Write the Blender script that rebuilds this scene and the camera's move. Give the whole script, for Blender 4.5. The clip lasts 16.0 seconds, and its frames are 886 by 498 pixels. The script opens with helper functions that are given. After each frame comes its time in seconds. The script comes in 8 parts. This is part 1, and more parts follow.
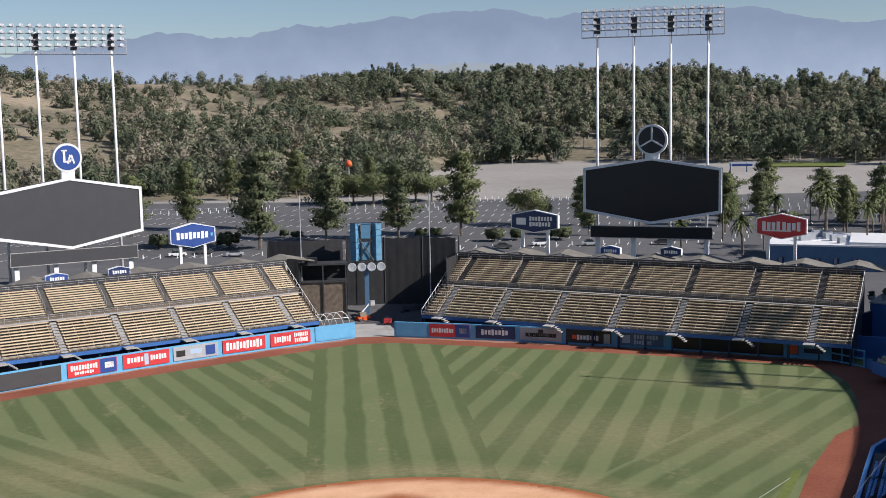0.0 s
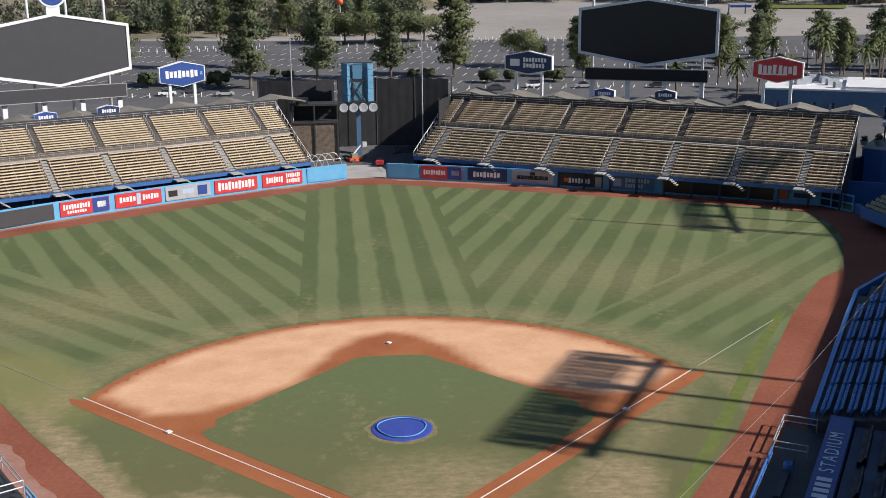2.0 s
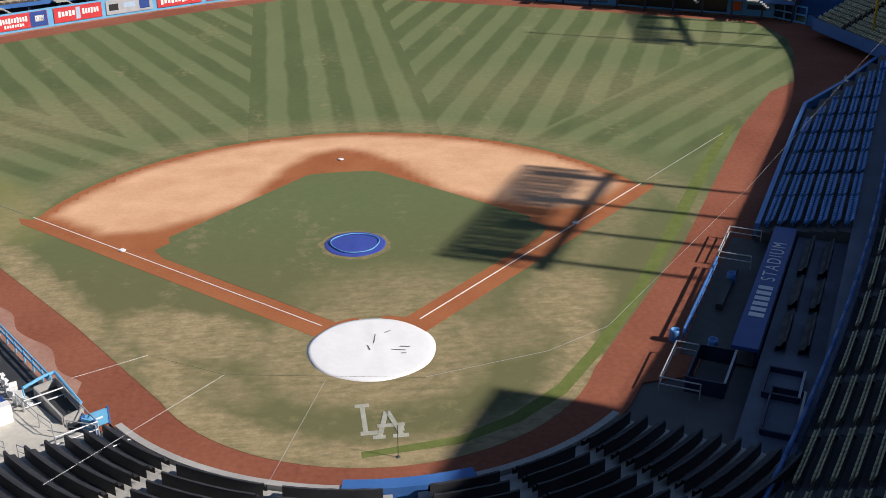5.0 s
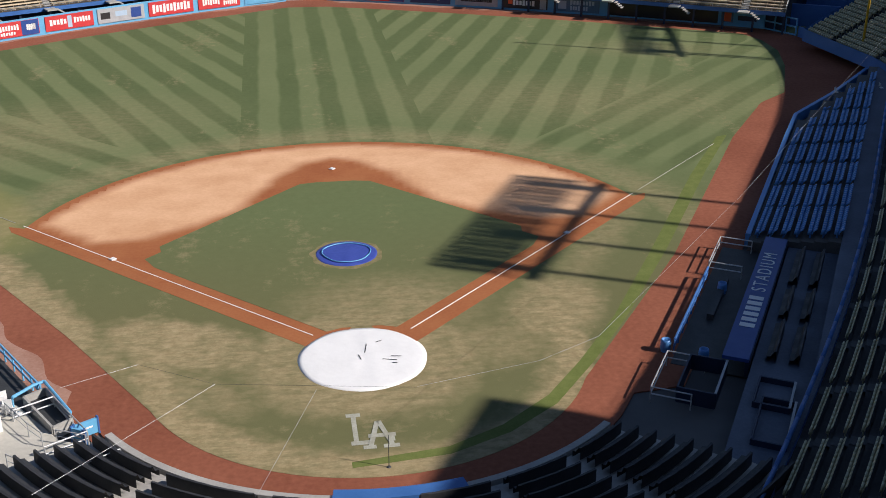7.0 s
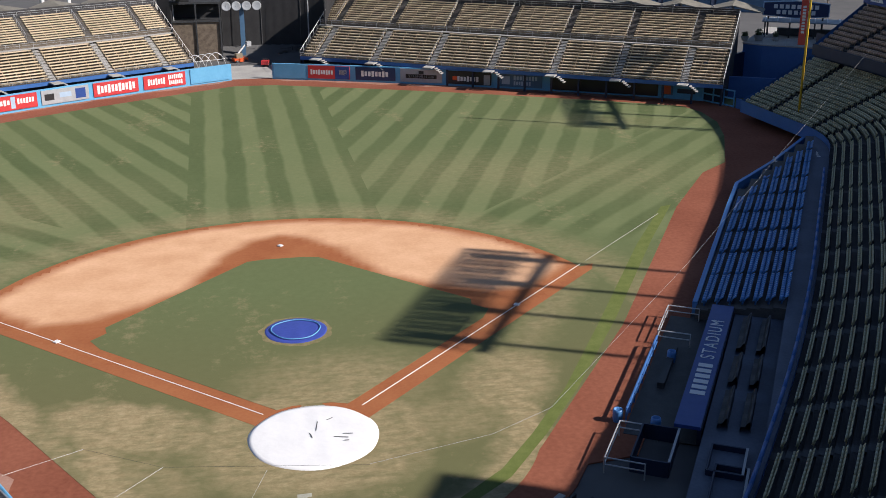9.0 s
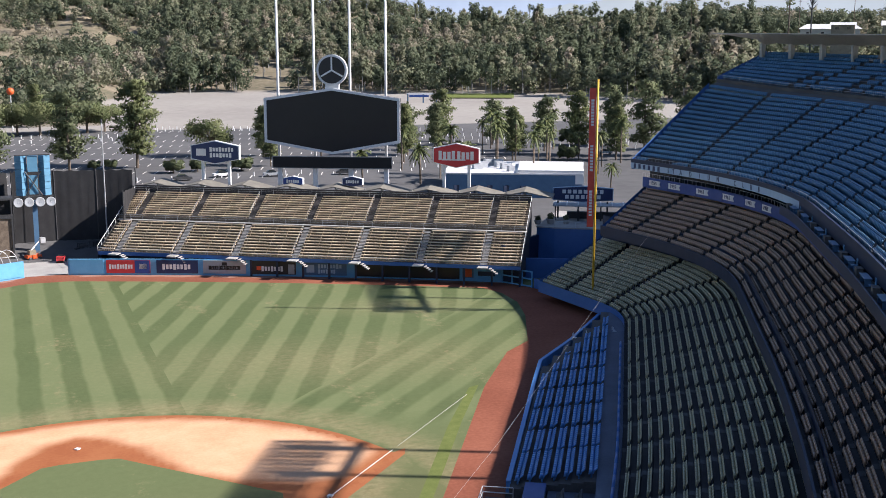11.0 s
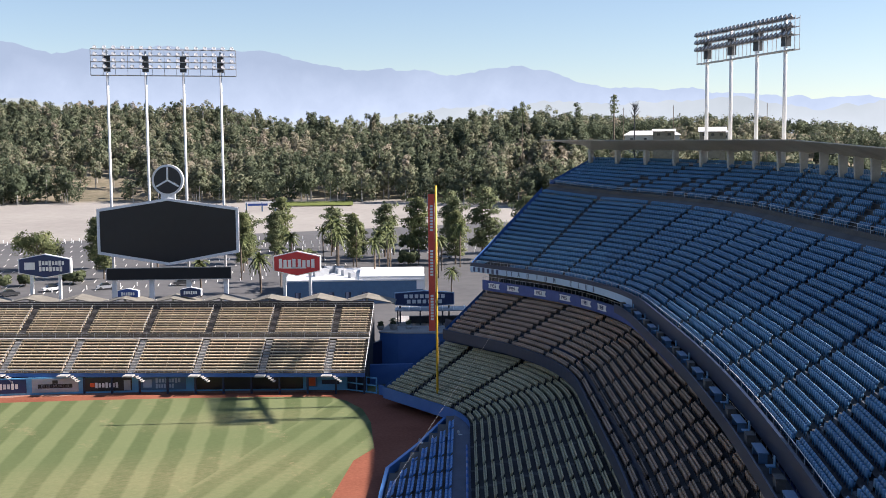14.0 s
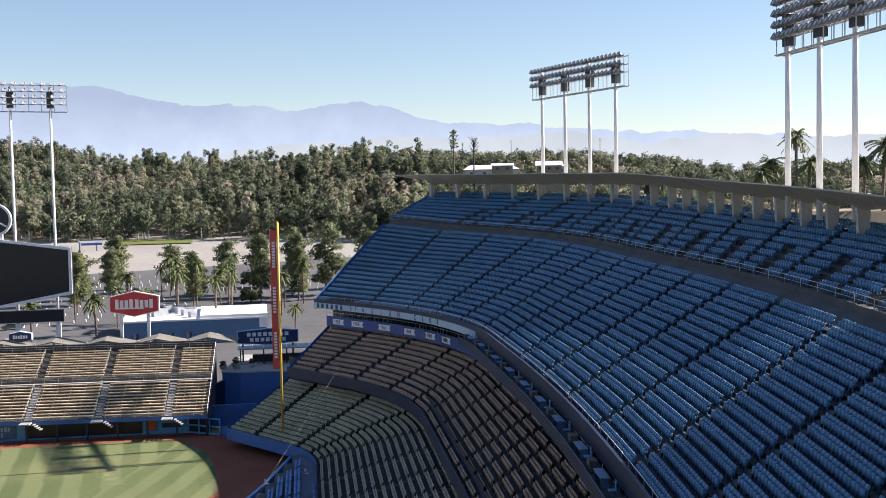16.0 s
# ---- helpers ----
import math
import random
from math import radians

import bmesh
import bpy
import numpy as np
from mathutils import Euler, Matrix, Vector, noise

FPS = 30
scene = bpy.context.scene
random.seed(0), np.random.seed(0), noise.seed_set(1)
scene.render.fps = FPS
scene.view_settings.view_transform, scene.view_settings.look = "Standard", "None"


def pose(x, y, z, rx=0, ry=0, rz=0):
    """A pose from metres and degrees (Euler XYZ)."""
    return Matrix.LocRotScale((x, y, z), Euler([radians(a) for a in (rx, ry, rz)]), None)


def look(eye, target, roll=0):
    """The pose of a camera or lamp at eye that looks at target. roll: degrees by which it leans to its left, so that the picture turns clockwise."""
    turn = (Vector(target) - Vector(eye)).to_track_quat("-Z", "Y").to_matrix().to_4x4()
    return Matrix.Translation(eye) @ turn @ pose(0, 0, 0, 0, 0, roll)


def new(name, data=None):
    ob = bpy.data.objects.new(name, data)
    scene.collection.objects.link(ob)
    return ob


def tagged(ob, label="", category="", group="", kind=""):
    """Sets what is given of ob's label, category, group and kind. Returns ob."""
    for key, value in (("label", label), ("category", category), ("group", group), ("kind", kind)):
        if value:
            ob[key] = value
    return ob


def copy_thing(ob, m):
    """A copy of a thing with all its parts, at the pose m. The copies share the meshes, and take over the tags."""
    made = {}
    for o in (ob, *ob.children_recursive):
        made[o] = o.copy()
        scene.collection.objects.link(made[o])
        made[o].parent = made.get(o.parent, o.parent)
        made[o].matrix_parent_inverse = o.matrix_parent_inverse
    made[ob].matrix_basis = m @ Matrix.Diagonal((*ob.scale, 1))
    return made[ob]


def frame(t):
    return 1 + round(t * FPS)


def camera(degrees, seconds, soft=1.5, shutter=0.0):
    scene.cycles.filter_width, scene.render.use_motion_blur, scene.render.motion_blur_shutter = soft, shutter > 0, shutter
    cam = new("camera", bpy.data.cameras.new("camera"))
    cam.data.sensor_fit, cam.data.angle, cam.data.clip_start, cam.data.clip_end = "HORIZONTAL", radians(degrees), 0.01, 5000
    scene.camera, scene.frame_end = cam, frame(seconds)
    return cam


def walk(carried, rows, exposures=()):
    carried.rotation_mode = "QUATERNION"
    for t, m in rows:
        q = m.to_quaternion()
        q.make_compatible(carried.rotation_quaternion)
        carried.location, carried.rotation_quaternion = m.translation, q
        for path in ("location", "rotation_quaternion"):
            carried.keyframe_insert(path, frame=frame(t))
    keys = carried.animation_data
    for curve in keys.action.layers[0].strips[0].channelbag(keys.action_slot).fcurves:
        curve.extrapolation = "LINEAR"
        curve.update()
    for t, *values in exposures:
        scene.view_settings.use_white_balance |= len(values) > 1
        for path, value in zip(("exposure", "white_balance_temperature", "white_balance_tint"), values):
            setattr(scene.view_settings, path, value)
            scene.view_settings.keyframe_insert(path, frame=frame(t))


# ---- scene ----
cam = camera(43.33, 16.0, soft=0.8)
# one standing place; seconds, yaw, pitch, roll
EYE = (-5.11, -67.59, 37.65)
PATH = [
    (0, -5.434, -6.562, -1.040),
    (0.5, -5.310, -7.957, -0.955),
    (1, -5.325, -9.891, -0.795),
    (1.5, -5.464, -12.187, -0.677),
    (2, -5.739, -14.673, -0.541),
    (2.5, -6.167, -17.275, -0.470),
    (3, -6.763, -20.005, -0.419),
    (3.5, -7.370, -22.173, -0.316),
    (4, -7.841, -23.697, -0.265),
    (4.2, -7.981, -24.137, -0.255),
    (6.5, -8.646, -23.859, 0.055),
    (7, -8.767, -23.628, 0.123),
    (7.5, -8.899, -23.344, 0.127),
    (8, -9.145, -22.828, 0.142),
    (8.2, -9.359, -22.492, 0.082),
    (10.3, -18.027, -13.323, 0.070),
    (10.5, -19.130, -12.368, 0.131),
    (11, -21.735, -10.257, 0.082),
    (11.5, -24.206, -8.541, -0.023),
    (12, -26.364, -7.199, -0.100),
    (12.5, -27.972, -6.198, -0.216),
    (13, -28.999, -5.516, -0.328),
    (13.5, -29.569, -5.085, -0.492),
    (14, -29.914, -4.835, -0.487),
    (14.5, -30.305, -4.645, -0.488),
    (15, -31.097, -4.361, -0.613),
    (15.5, -33.779, -3.712, -0.895),
    (16, -37.992, -3.150, -1.064),
]
walk(cam, [(t, pose(*EYE, 0, 0, yaw) @ pose(0, 0, 0, 90 + pitch) @ pose(0, 0, 0, 0, 0, roll)) for t, yaw, pitch, roll in PATH],
     exposures=[(0.0, 0.30, 6250, 16), (4.0, 0.22, 6500, 14), (8.0, 0.22, 6500, 14), (10.5, 0.80, 6300, 17), (12.5, 1.11, 6450, 18), (16.0, 1.13, 6600, 18)])

# ---- world, sun ----
SUN_EL = radians(34.8)
SUN_DIR = Vector((0.905 * math.cos(SUN_EL), -0.425 * math.cos(SUN_EL), math.sin(SUN_EL)))
world = bpy.data.worlds.new("sky")
scene.world = world
world.use_nodes = True
wn = world.node_tree.nodes
sky = wn.new("ShaderNodeTexSky")
sky.sky_type = "NISHITA"
sky.sun_disc = False
sky.sun_elevation = SUN_EL
sky.sun_rotation = math.atan2(0.905, -0.425)
sky.air_density, sky.dust_density, sky.ozone_density, sky.altitude = 1.0, 0.12, 2.4, 150
wn["Background"].inputs["Strength"].default_value = 0.067
world.node_tree.links.new(sky.outputs[0], wn["Background"].inputs["Color"])
sun = bpy.data.lights.new("sun", "SUN")
sun.energy, sun.angle, sun.color = 5.0, radians(0.53), (1.0, 0.945, 0.86)
sun_ob = new("sun", sun)
sun_ob.matrix_world = look(SUN_DIR * 300, (0, 0, 0))

# ---- materials ----
def nodes_of(name):
    m = bpy.data.materials.new(name)
    m.use_nodes = True
    return m, m.node_tree.nodes, m.node_tree.links


def noise_of(n, l, vec, scale, detail=4.0, rough=0.55):
    t = n.new("ShaderNodeTexNoise")
    t.inputs["Scale"].default_value, t.inputs["Detail"].default_value, t.inputs["Roughness"].default_value = scale, detail, rough
    l.new(vec, t.inputs["Vector"])
    return t.outputs["Fac"]


def ramp(n, l, fac, stops):
    r = n.new("ShaderNodeValToRGB")
    e = r.color_ramp.elements
    while len(e) < len(stops):
        e.new(0.5)
    for el, (p, c) in zip(e, stops):
        el.position, el.color = p, (*c, 1)
    l.new(fac, r.inputs["Fac"])
    return r.outputs["Color"]


def mixc(n, l, fac, a, b, mode="MIX"):
    x = n.new("ShaderNodeMix")
    x.data_type, x.blend_type = "RGBA", mode
    for sock, v in ((x.inputs[0], fac), (x.inputs[6], a), (x.inputs[7], b)):
        if hasattr(v, "is_linked"):
            l.new(v, sock)
        else:
            sock.default_value = v if isinstance(v, float) else (*v, 1)
    return x.outputs[2]


def maths(n, l, op, a, b=0.0, c=None):
    x = n.new("ShaderNodeMath")
    x.operation = op
    for sock, v in zip(x.inputs, (a, b) if c is None else (a, b, c)):
        if hasattr(v, "is_linked"):
            l.new(v, sock)
        else:
            sock.default_value = v
    return x.outputs[0]


def surf(name, a, b, coarse=0.5, fine=8.0, rough=0.8, metal=0.0, bump=0.15, vary=0.0, island=0.0, spec=0.5):
    """A surface of two tones: broad stains and a fine grain, in metres; vary and island: differences from piece to piece."""
    m, n, l = nodes_of(name)
    bsdf = n["Principled BSDF"]
    pos = n.new("ShaderNodeNewGeometry")
    big = noise_of(n, l, pos.outputs["Position"], coarse)
    small = noise_of(n, l, pos.outputs["Position"], fine, 3.0)
    f = maths(n, l, "ADD", maths(n, l, "MULTIPLY", big, 0.65), maths(n, l, "MULTIPLY", small, 0.35))
    col = ramp(n, l, f, [(0.36, a), (0.64, b)])
    if vary or island:
        src = n.new("ShaderNodeObjectInfo").outputs["Random"] if vary else pos.outputs["Random Per Island"]
        amount = vary or island
        k = maths(n, l, "MULTIPLY_ADD", src, 2 * amount, 1 - amount)
        hsv = n.new("ShaderNodeHueSaturation")
        l.new(k, hsv.inputs["Value"])
        l.new(col, hsv.inputs["Color"])
        col = hsv.outputs["Color"]
    l.new(col, bsdf.inputs["Base Color"])
    bsdf.inputs["Roughness"].default_value, bsdf.inputs["Metallic"].default_value = rough, metal
    bsdf.inputs["Specular IOR Level"].default_value = spec
    if bump:
        bp = n.new("ShaderNodeBump")
        bp.inputs["Strength"].default_value, bp.inputs["Distance"].default_value = bump, 0.05
        l.new(small, bp.inputs["Height"])
        l.new(bp.outputs[0], bsdf.inputs["Normal"])
    return m


def grass_material():
    """Mown turf: light and dark mowing bands, worn straw-coloured patches, fine blades."""
    m, n, l = nodes_of("turf")
    bsdf = n["Principled BSDF"]
    pos = n.new("ShaderNodeNewGeometry").outputs["Position"]
    sep = n.new("ShaderNodeSeparateXYZ")
    l.new(pos, sep.inputs[0])
    x, y = sep.outputs[0], sep.outputs[1]
    wob = maths(n, l, "MULTIPLY_ADD", noise_of(n, l, pos, 0.12, 2.0), 0.9, -0.45)
    ax = maths(n, l, "ABSOLUTE", maths(n, l, "ADD", x, -1.0))
    side = maths(n, l, "GREATER_THAN", ax, 10.3)
    mid_band = maths(n, l, "ADD", x, wob)
    slope = maths(n, l, "SUBTRACT", maths(n, l, "MULTIPLY", ax, 0.92), maths(n, l, "MULTIPLY", y, 0.39))
    band_c = maths(n, l, "MULTIPLY", maths(n, l, "ADD", mid_band, 37.9), 1 / 4.9)
    band_s = maths(n, l, "MULTIPLY", maths(n, l, "ADD", maths(n, l, "ADD", slope, wob), 80.0), 1 / 4.9)
    band = maths(n, l, "ADD", maths(n, l, "MULTIPLY", side, band_s), maths(n, l, "MULTIPLY", maths(n, l, "SUBTRACT", 1.0, side), band_c))
    tri = maths(n, l, "PINGPONG", band, 0.5)
    soft = n.new("ShaderNodeMapRange")
    soft.interpolation_type = "SMOOTHSTEP"
    soft.inputs[1].default_value, soft.inputs[2].default_value = 0.19, 0.31
    l.new(tri, soft.inputs[0])
    # a second pass of the mower beside the foul lines
    along_line = maths(n, l, "ADD", maths(n, l, "MULTIPLY", maths(n, l, "SUBTRACT", y, ax), 0.7071), wob)
    tri2 = maths(n, l, "PINGPONG", maths(n, l, "MULTIPLY", maths(n, l, "ADD", along_line, 60.0), 1 / 4.7), 0.5)
    soft2 = n.new("ShaderNodeMapRange")
    soft2.interpolation_type = "SMOOTHSTEP"
    soft2.inputs[1].default_value, soft2.inputs[2].default_value = 0.17, 0.33
    l.new(tri2, soft2.inputs[0])
    left = maths(n, l, "LESS_THAN", x, -9.0)
    w2 = maths(n, l, "MULTIPLY", side, maths(n, l, "ADD", maths(n, l, "MULTIPLY", left, maths(n, l, "LESS_THAN", along_line, 18.5)), maths(n, l, "MULTIPLY", maths(n, l, "SUBTRACT", 1.0, left), maths(n, l, "MULTIPLY", maths(n, l, "LESS_THAN", along_line, 17.0), 0.85))))
    both = maths(n, l, "ADD", maths(n, l, "MULTIPLY", soft2.outputs[0], w2), maths(n, l, "MULTIPLY", soft.outputs[0], maths(n, l, "SUBTRACT", 1.0, w2)))
    outfield = n.new("ShaderNodeMapRange")
    outfield.inputs[1].default_value, outfield.inputs[2].default_value = 44.0, 50.0
    l.new(maths(n, l, "ADD", y, maths(n, l, "MULTIPLY", ax, 0.35)), outfield.inputs[0])
    broad = noise_of(n, l, pos, 0.05, 3.0)
    weight = maths(n, l, "MULTIPLY", outfield.outputs[0], maths(n, l, "MULTIPLY_ADD", broad, 0.8, 0.06))
    stripe = maths(n, l, "MULTIPLY_ADD", maths(n, l, "SUBTRACT", both, 0.5), weight, 0.5)
    grain = noise_of(n, l, pos, 1.3, 5.0, 0.7)
    s2 = maths(n, l, "ADD", stripe, maths(n, l, "MULTIPLY_ADD", grain, 0.36, -0.18))
    near = n.new("ShaderNodeMapRange")
    near.inputs[1].default_value, near.inputs[2].default_value = 26.0, 4.0
    l.new(maths(n, l, "SUBTRACT", y, maths(n, l, "MULTIPLY", ax, 0.2)), near.inputs[0])
    s2 = maths(n, l, "SUBTRACT", s2, maths(n, l, "MULTIPLY", near.outputs[0], 0.16))
    col = ramp(n, l, s2, [(0.05, (0.072, 0.100, 0.038)), (0.95, (0.176, 0.203, 0.094))])
    # foul ground near home is drier and more olive
    col = mixc(n, l, maths(n, l, "MULTIPLY", near.outputs[0], 0.6), col, (0.158, 0.138, 0.066))

    # places warped a little, so that worn areas have ragged edges
    warp = n.new("ShaderNodeTexNoise")
    warp.inputs["Scale"].default_value, warp.inputs["Detail"].default_value = 0.7, 6.0
    l.new(pos, warp.inputs["Vector"])
    bend = n.new("ShaderNodeVectorMath")
    bend.operation = "MULTIPLY_ADD"
    l.new(warp.outputs["Color"], bend.inputs[0])
    bend.inputs[1].default_value = (2.6, 2.6, 0)
    l.new(pos, bend.inputs[2])

    def spot(cx, cy, rx, ry, turn, soft=0.35):
        """1 inside an ellipse on the ground, fading to 0 across its rim."""
        mp = n.new("ShaderNodeMapping")
        mp.vector_type = "TEXTURE"
        mp.inputs["Location"].default_value = (cx + 1.3, cy + 1.3, 0)
        mp.inputs["Rotation"].default_value = (0, 0, radians(turn))
        mp.inputs["Scale"].default_value = (rx, ry, 1000)
        l.new(bend.outputs[0], mp.inputs["Vector"])
        ln = n.new("ShaderNodeVectorMath")
        ln.operation = "LENGTH"
        l.new(mp.outputs[0], ln.inputs[0])
        mr = n.new("ShaderNodeMapRange")
        mr.inputs[1].default_value, mr.inputs[2].default_value = 1 + soft, 1 - soft
        l.new(ln.outputs["Value"], mr.inputs[0])
        return mr.outputs[0]

    def less(a, b, amount):
        return maths(n, l, "MULTIPLY", maths(n, l, "SUBTRACT", a, b), amount)

    worn = None
    for mask in (less(spot(-0.3, -0.3, 8.2, 7.6, 0, 0.14), 0.0, 0.66),
                 maths(n, l, "MULTIPLY", less(spot(0.0, 1.2, 15.8, 15.8, 0, 0.03), spot(0.0, 1.5, 13.0, 13.2, 0, 0.06), 0.80), maths(n, l, "LESS_THAN", y, 6.0)),
                 less(spot(-12.6, 3.6, 6.4, 3.2, -30, 0.2), 0.0, 0.76),
                 less(spot(-11.0, -3.5, 4.0, 2.0, -40, 0.3), 0.0, 0.45),
                 less(spot(14.6, 5.6, 5.4, 3.4, 60, 0.28), 0.0, 0.62),
                 less(spot(9.5, 0.5, 4.0, 3.0, 0, 0.4), 0.0, 0.45),
                 less(spot(2.2, 7.4, 6.0, 4.6, 0, 0.5), 0.0, 0.55),
                 less(spot(22.0, 18.0, 10.0, 1.6, 58, 0.6), 0.0, 0.40),
                 less(spot(-23.6, 11.6, 16.5, 1.5, -59, 0.4), 0.0, 0.74),
                 less(spot(0.0, 18.4, 33.5, 33.5, 0, 0.06), spot(0.0, 18.4, 29.6, 29.6, 0, 0.02), 0.34),
                 less(spot(-34.0, 55.0, 16.0, 9.0, 20, 0.7), 0.0, 0.30),
                 less(spot(30.0, 60.0, 18.0, 8.0, -10, 0.8), 0.0, 0.24),
                 less(spot(48.0, 84.0, 9.0, 4.0, -15, 0.8), 0.0, 0.22)):
        worn = mask if worn is None else maths(n, l, "MAXIMUM", worn, mask)
    # a thinner, yellower stretch of lawn beyond third base
    pale = maths(n, l, "MULTIPLY", spot(-33.0, 32.0, 10.5, 4.2, -60, 0.3), 0.75)
    col = mixc(n, l, pale, col, (0.225, 0.215, 0.082))
    # scattered straw, drawn out along the mowing
    mp = n.new("ShaderNodeMapping")
    mp.inputs["Scale"].default_value = (0.16, 0.05, 1)
    mp.inputs["Rotation"].default_value = (0, 0, radians(25))
    l.new(pos, mp.inputs["Vector"])
    streak = noise_of(n, l, mp.outputs[0], 1.0, 6.0, 0.62)
    fleck = noise_of(n, l, pos, 0.8, 8.0, 0.78)
    w = maths(n, l, "ADD", maths(n, l, "MULTIPLY", streak, 0.55), maths(n, l, "MULTIPLY", fleck, 0.45))
    # rings worn by mowing and dragging round home plate
    ctr = n.new("ShaderNodeVectorMath")
    ctr.operation = "LENGTH"
    flat = n.new("ShaderNodeCombineXYZ")
    l.new(x, flat.inputs[0])
    l.new(maths(n, l, "SUBTRACT", y, 0.5), flat.inputs[1])
    l.new(flat.outputs[0], ctr.inputs[0])
    ringv = n.new("ShaderNodeCombineXYZ")
    l.new(maths(n, l, "MULTIPLY", ctr.outputs["Value"], 1.1), ringv.inputs[0])
    l.new(maths(n, l, "MULTIPLY", maths(n, l, "ARCTAN2", y, x), 1.6), ringv.inputs[1])
    rings = noise_of(n, l, ringv.outputs[0], 1.0, 4.0, 0.6)
    w = maths(n, l, "ADD", w, maths(n, l, "MULTIPLY", near.outputs[0], maths(n, l, "MULTIPLY_ADD", rings, 0.16, -0.075)))
    wr = n.new("ShaderNodeMapRange")
    wr.inputs[1].default_value, wr.inputs[2].default_value, wr.inputs[4].default_value = 0.55, 0.68, 0.5
    l.new(w, wr.inputs[0])
    blades = n.new("ShaderNodeMapping")
    blades.inputs["Scale"].default_value = (0.55, 1.7, 1)
    blades.inputs["Rotation"].default_value = (0, 0, radians(14))
    l.new(pos, blades.inputs["Vector"])
    fine = noise_of(n, l, blades.outputs[0], 1.0, 8.0, 0.72)
    gate = n.new("ShaderNodeMapRange")
    gate.inputs[1].default_value, gate.inputs[2].default_value, gate.inputs[3].default_value, gate.inputs[4].default_value = 0.40, 0.56, 0.42, 1.35
    l.new(maths(n, l, "ADD", maths(n, l, "MULTIPLY", fine, 0.6), maths(n, l, "MULTIPLY", w, 0.4)), gate.inputs[0])
    straw = maths(n, l, "MULTIPLY", maths(n, l, "MAXIMUM", worn, wr.outputs[0]), gate.outputs[0])
    straw = maths(n, l, "MINIMUM", straw, 1.0)
    tint = ramp(n, l, grain, [(0.3, (0.255, 0.20, 0.105)), (0.7, (0.40, 0.318, 0.185))])
    col = mixc(n, l, straw, col, tint)
    l.new(col, bsdf.inputs["Base Color"])
    bsdf.inputs["Roughness"].default_value = 0.95
    bsdf.inputs["Specular IOR Level"].default_value = 0.15
    bp = n.new("ShaderNodeBump")
    bp.inputs["Strength"].default_value, bp.inputs["Distance"].default_value = 0.4, 0.03
    l.new(noise_of(n, l, pos, 14.0, 2.0), bp.inputs["Height"])
    l.new(bp.outputs[0], bsdf.inputs["Normal"])
    return m


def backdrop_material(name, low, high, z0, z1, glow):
    """Far distance through kilometres of air: haze put into a glowing colour, paler low down."""
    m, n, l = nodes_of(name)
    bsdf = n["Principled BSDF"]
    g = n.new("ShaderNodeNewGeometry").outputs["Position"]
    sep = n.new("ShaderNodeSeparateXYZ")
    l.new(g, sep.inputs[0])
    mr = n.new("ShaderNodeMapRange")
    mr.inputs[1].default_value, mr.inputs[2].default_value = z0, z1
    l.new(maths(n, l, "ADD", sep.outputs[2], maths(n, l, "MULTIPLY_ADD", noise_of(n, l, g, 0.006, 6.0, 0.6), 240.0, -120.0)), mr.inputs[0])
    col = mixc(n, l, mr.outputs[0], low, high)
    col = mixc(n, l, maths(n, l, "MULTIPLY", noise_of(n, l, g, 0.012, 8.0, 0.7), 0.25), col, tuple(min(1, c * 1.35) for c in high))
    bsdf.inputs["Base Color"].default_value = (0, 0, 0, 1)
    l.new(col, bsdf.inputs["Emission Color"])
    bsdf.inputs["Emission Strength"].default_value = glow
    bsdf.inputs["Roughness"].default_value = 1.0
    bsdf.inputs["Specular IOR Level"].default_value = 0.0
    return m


M_TURF = grass_material()
M_LIME = surf("fresh_sod", (0.11, 0.14, 0.036), (0.155, 0.18, 0.055), 0.9, 9, 0.95, spec=0.15)
M_DIRT = surf("infield_clay", (0.67, 0.40, 0.228), (0.75, 0.465, 0.282), 0.12, 3.0, 0.95, bump=0.1, spec=0.15)
M_DAMP = surf("damp_clay", (0.30, 0.10, 0.04), (0.36, 0.135, 0.055), 0.2, 4.0, 0.9, bump=0.1, spec=0.2)
M_TRACK = surf("warning_track_clay", (0.185, 0.058, 0.033), (0.30, 0.110, 0.066), 0.06, 2.5, 0.95, bump=0.1, spec=0.15)
M_FADED = surf("faded_paint", (0.28, 0.28, 0.22), (0.42, 0.42, 0.36), 1.2, 7, 0.9)
M_CHALK = surf("chalk", (0.7, 0.68, 0.62), (0.8, 0.78, 0.74), 2, 12, 0.9)
M_TARP_W = surf("white_tarpaulin", (0.80, 0.80, 0.80), (0.86, 0.86, 0.86), 0.4, 2.5, 0.5, bump=0.25)
M_TARP_B = surf("blue_tarpaulin", (0.035, 0.06, 0.30), (0.055, 0.085, 0.38), 0.6, 4, 0.45, bump=0.3)
M_CONC = surf("concrete", (0.30, 0.29, 0.275), (0.42, 0.41, 0.385), 0.25, 5, 0.85)
# concrete darkened in colour to stand in for shade under seats and decks
M_CONC_D = surf("shade_dark_concrete", (0.036, 0.036, 0.040), (0.060, 0.059, 0.062), 0.3, 5, 0.9)
# grey concrete; blue sky cast and shade are put into this colour
M_SLATE = surf("sky_tinted_walkway", (0.075, 0.095, 0.135), (0.115, 0.14, 0.19), 0.3, 5, 0.7)
M_ROOF = surf("pale_concrete", (0.42, 0.40, 0.35), (0.55, 0.53, 0.47), 0.15, 3, 0.85)
M_BLUE = surf("blue_paint", (0.035, 0.12, 0.34), (0.05, 0.15, 0.40), 0.4, 6, 0.5, bump=0.05)
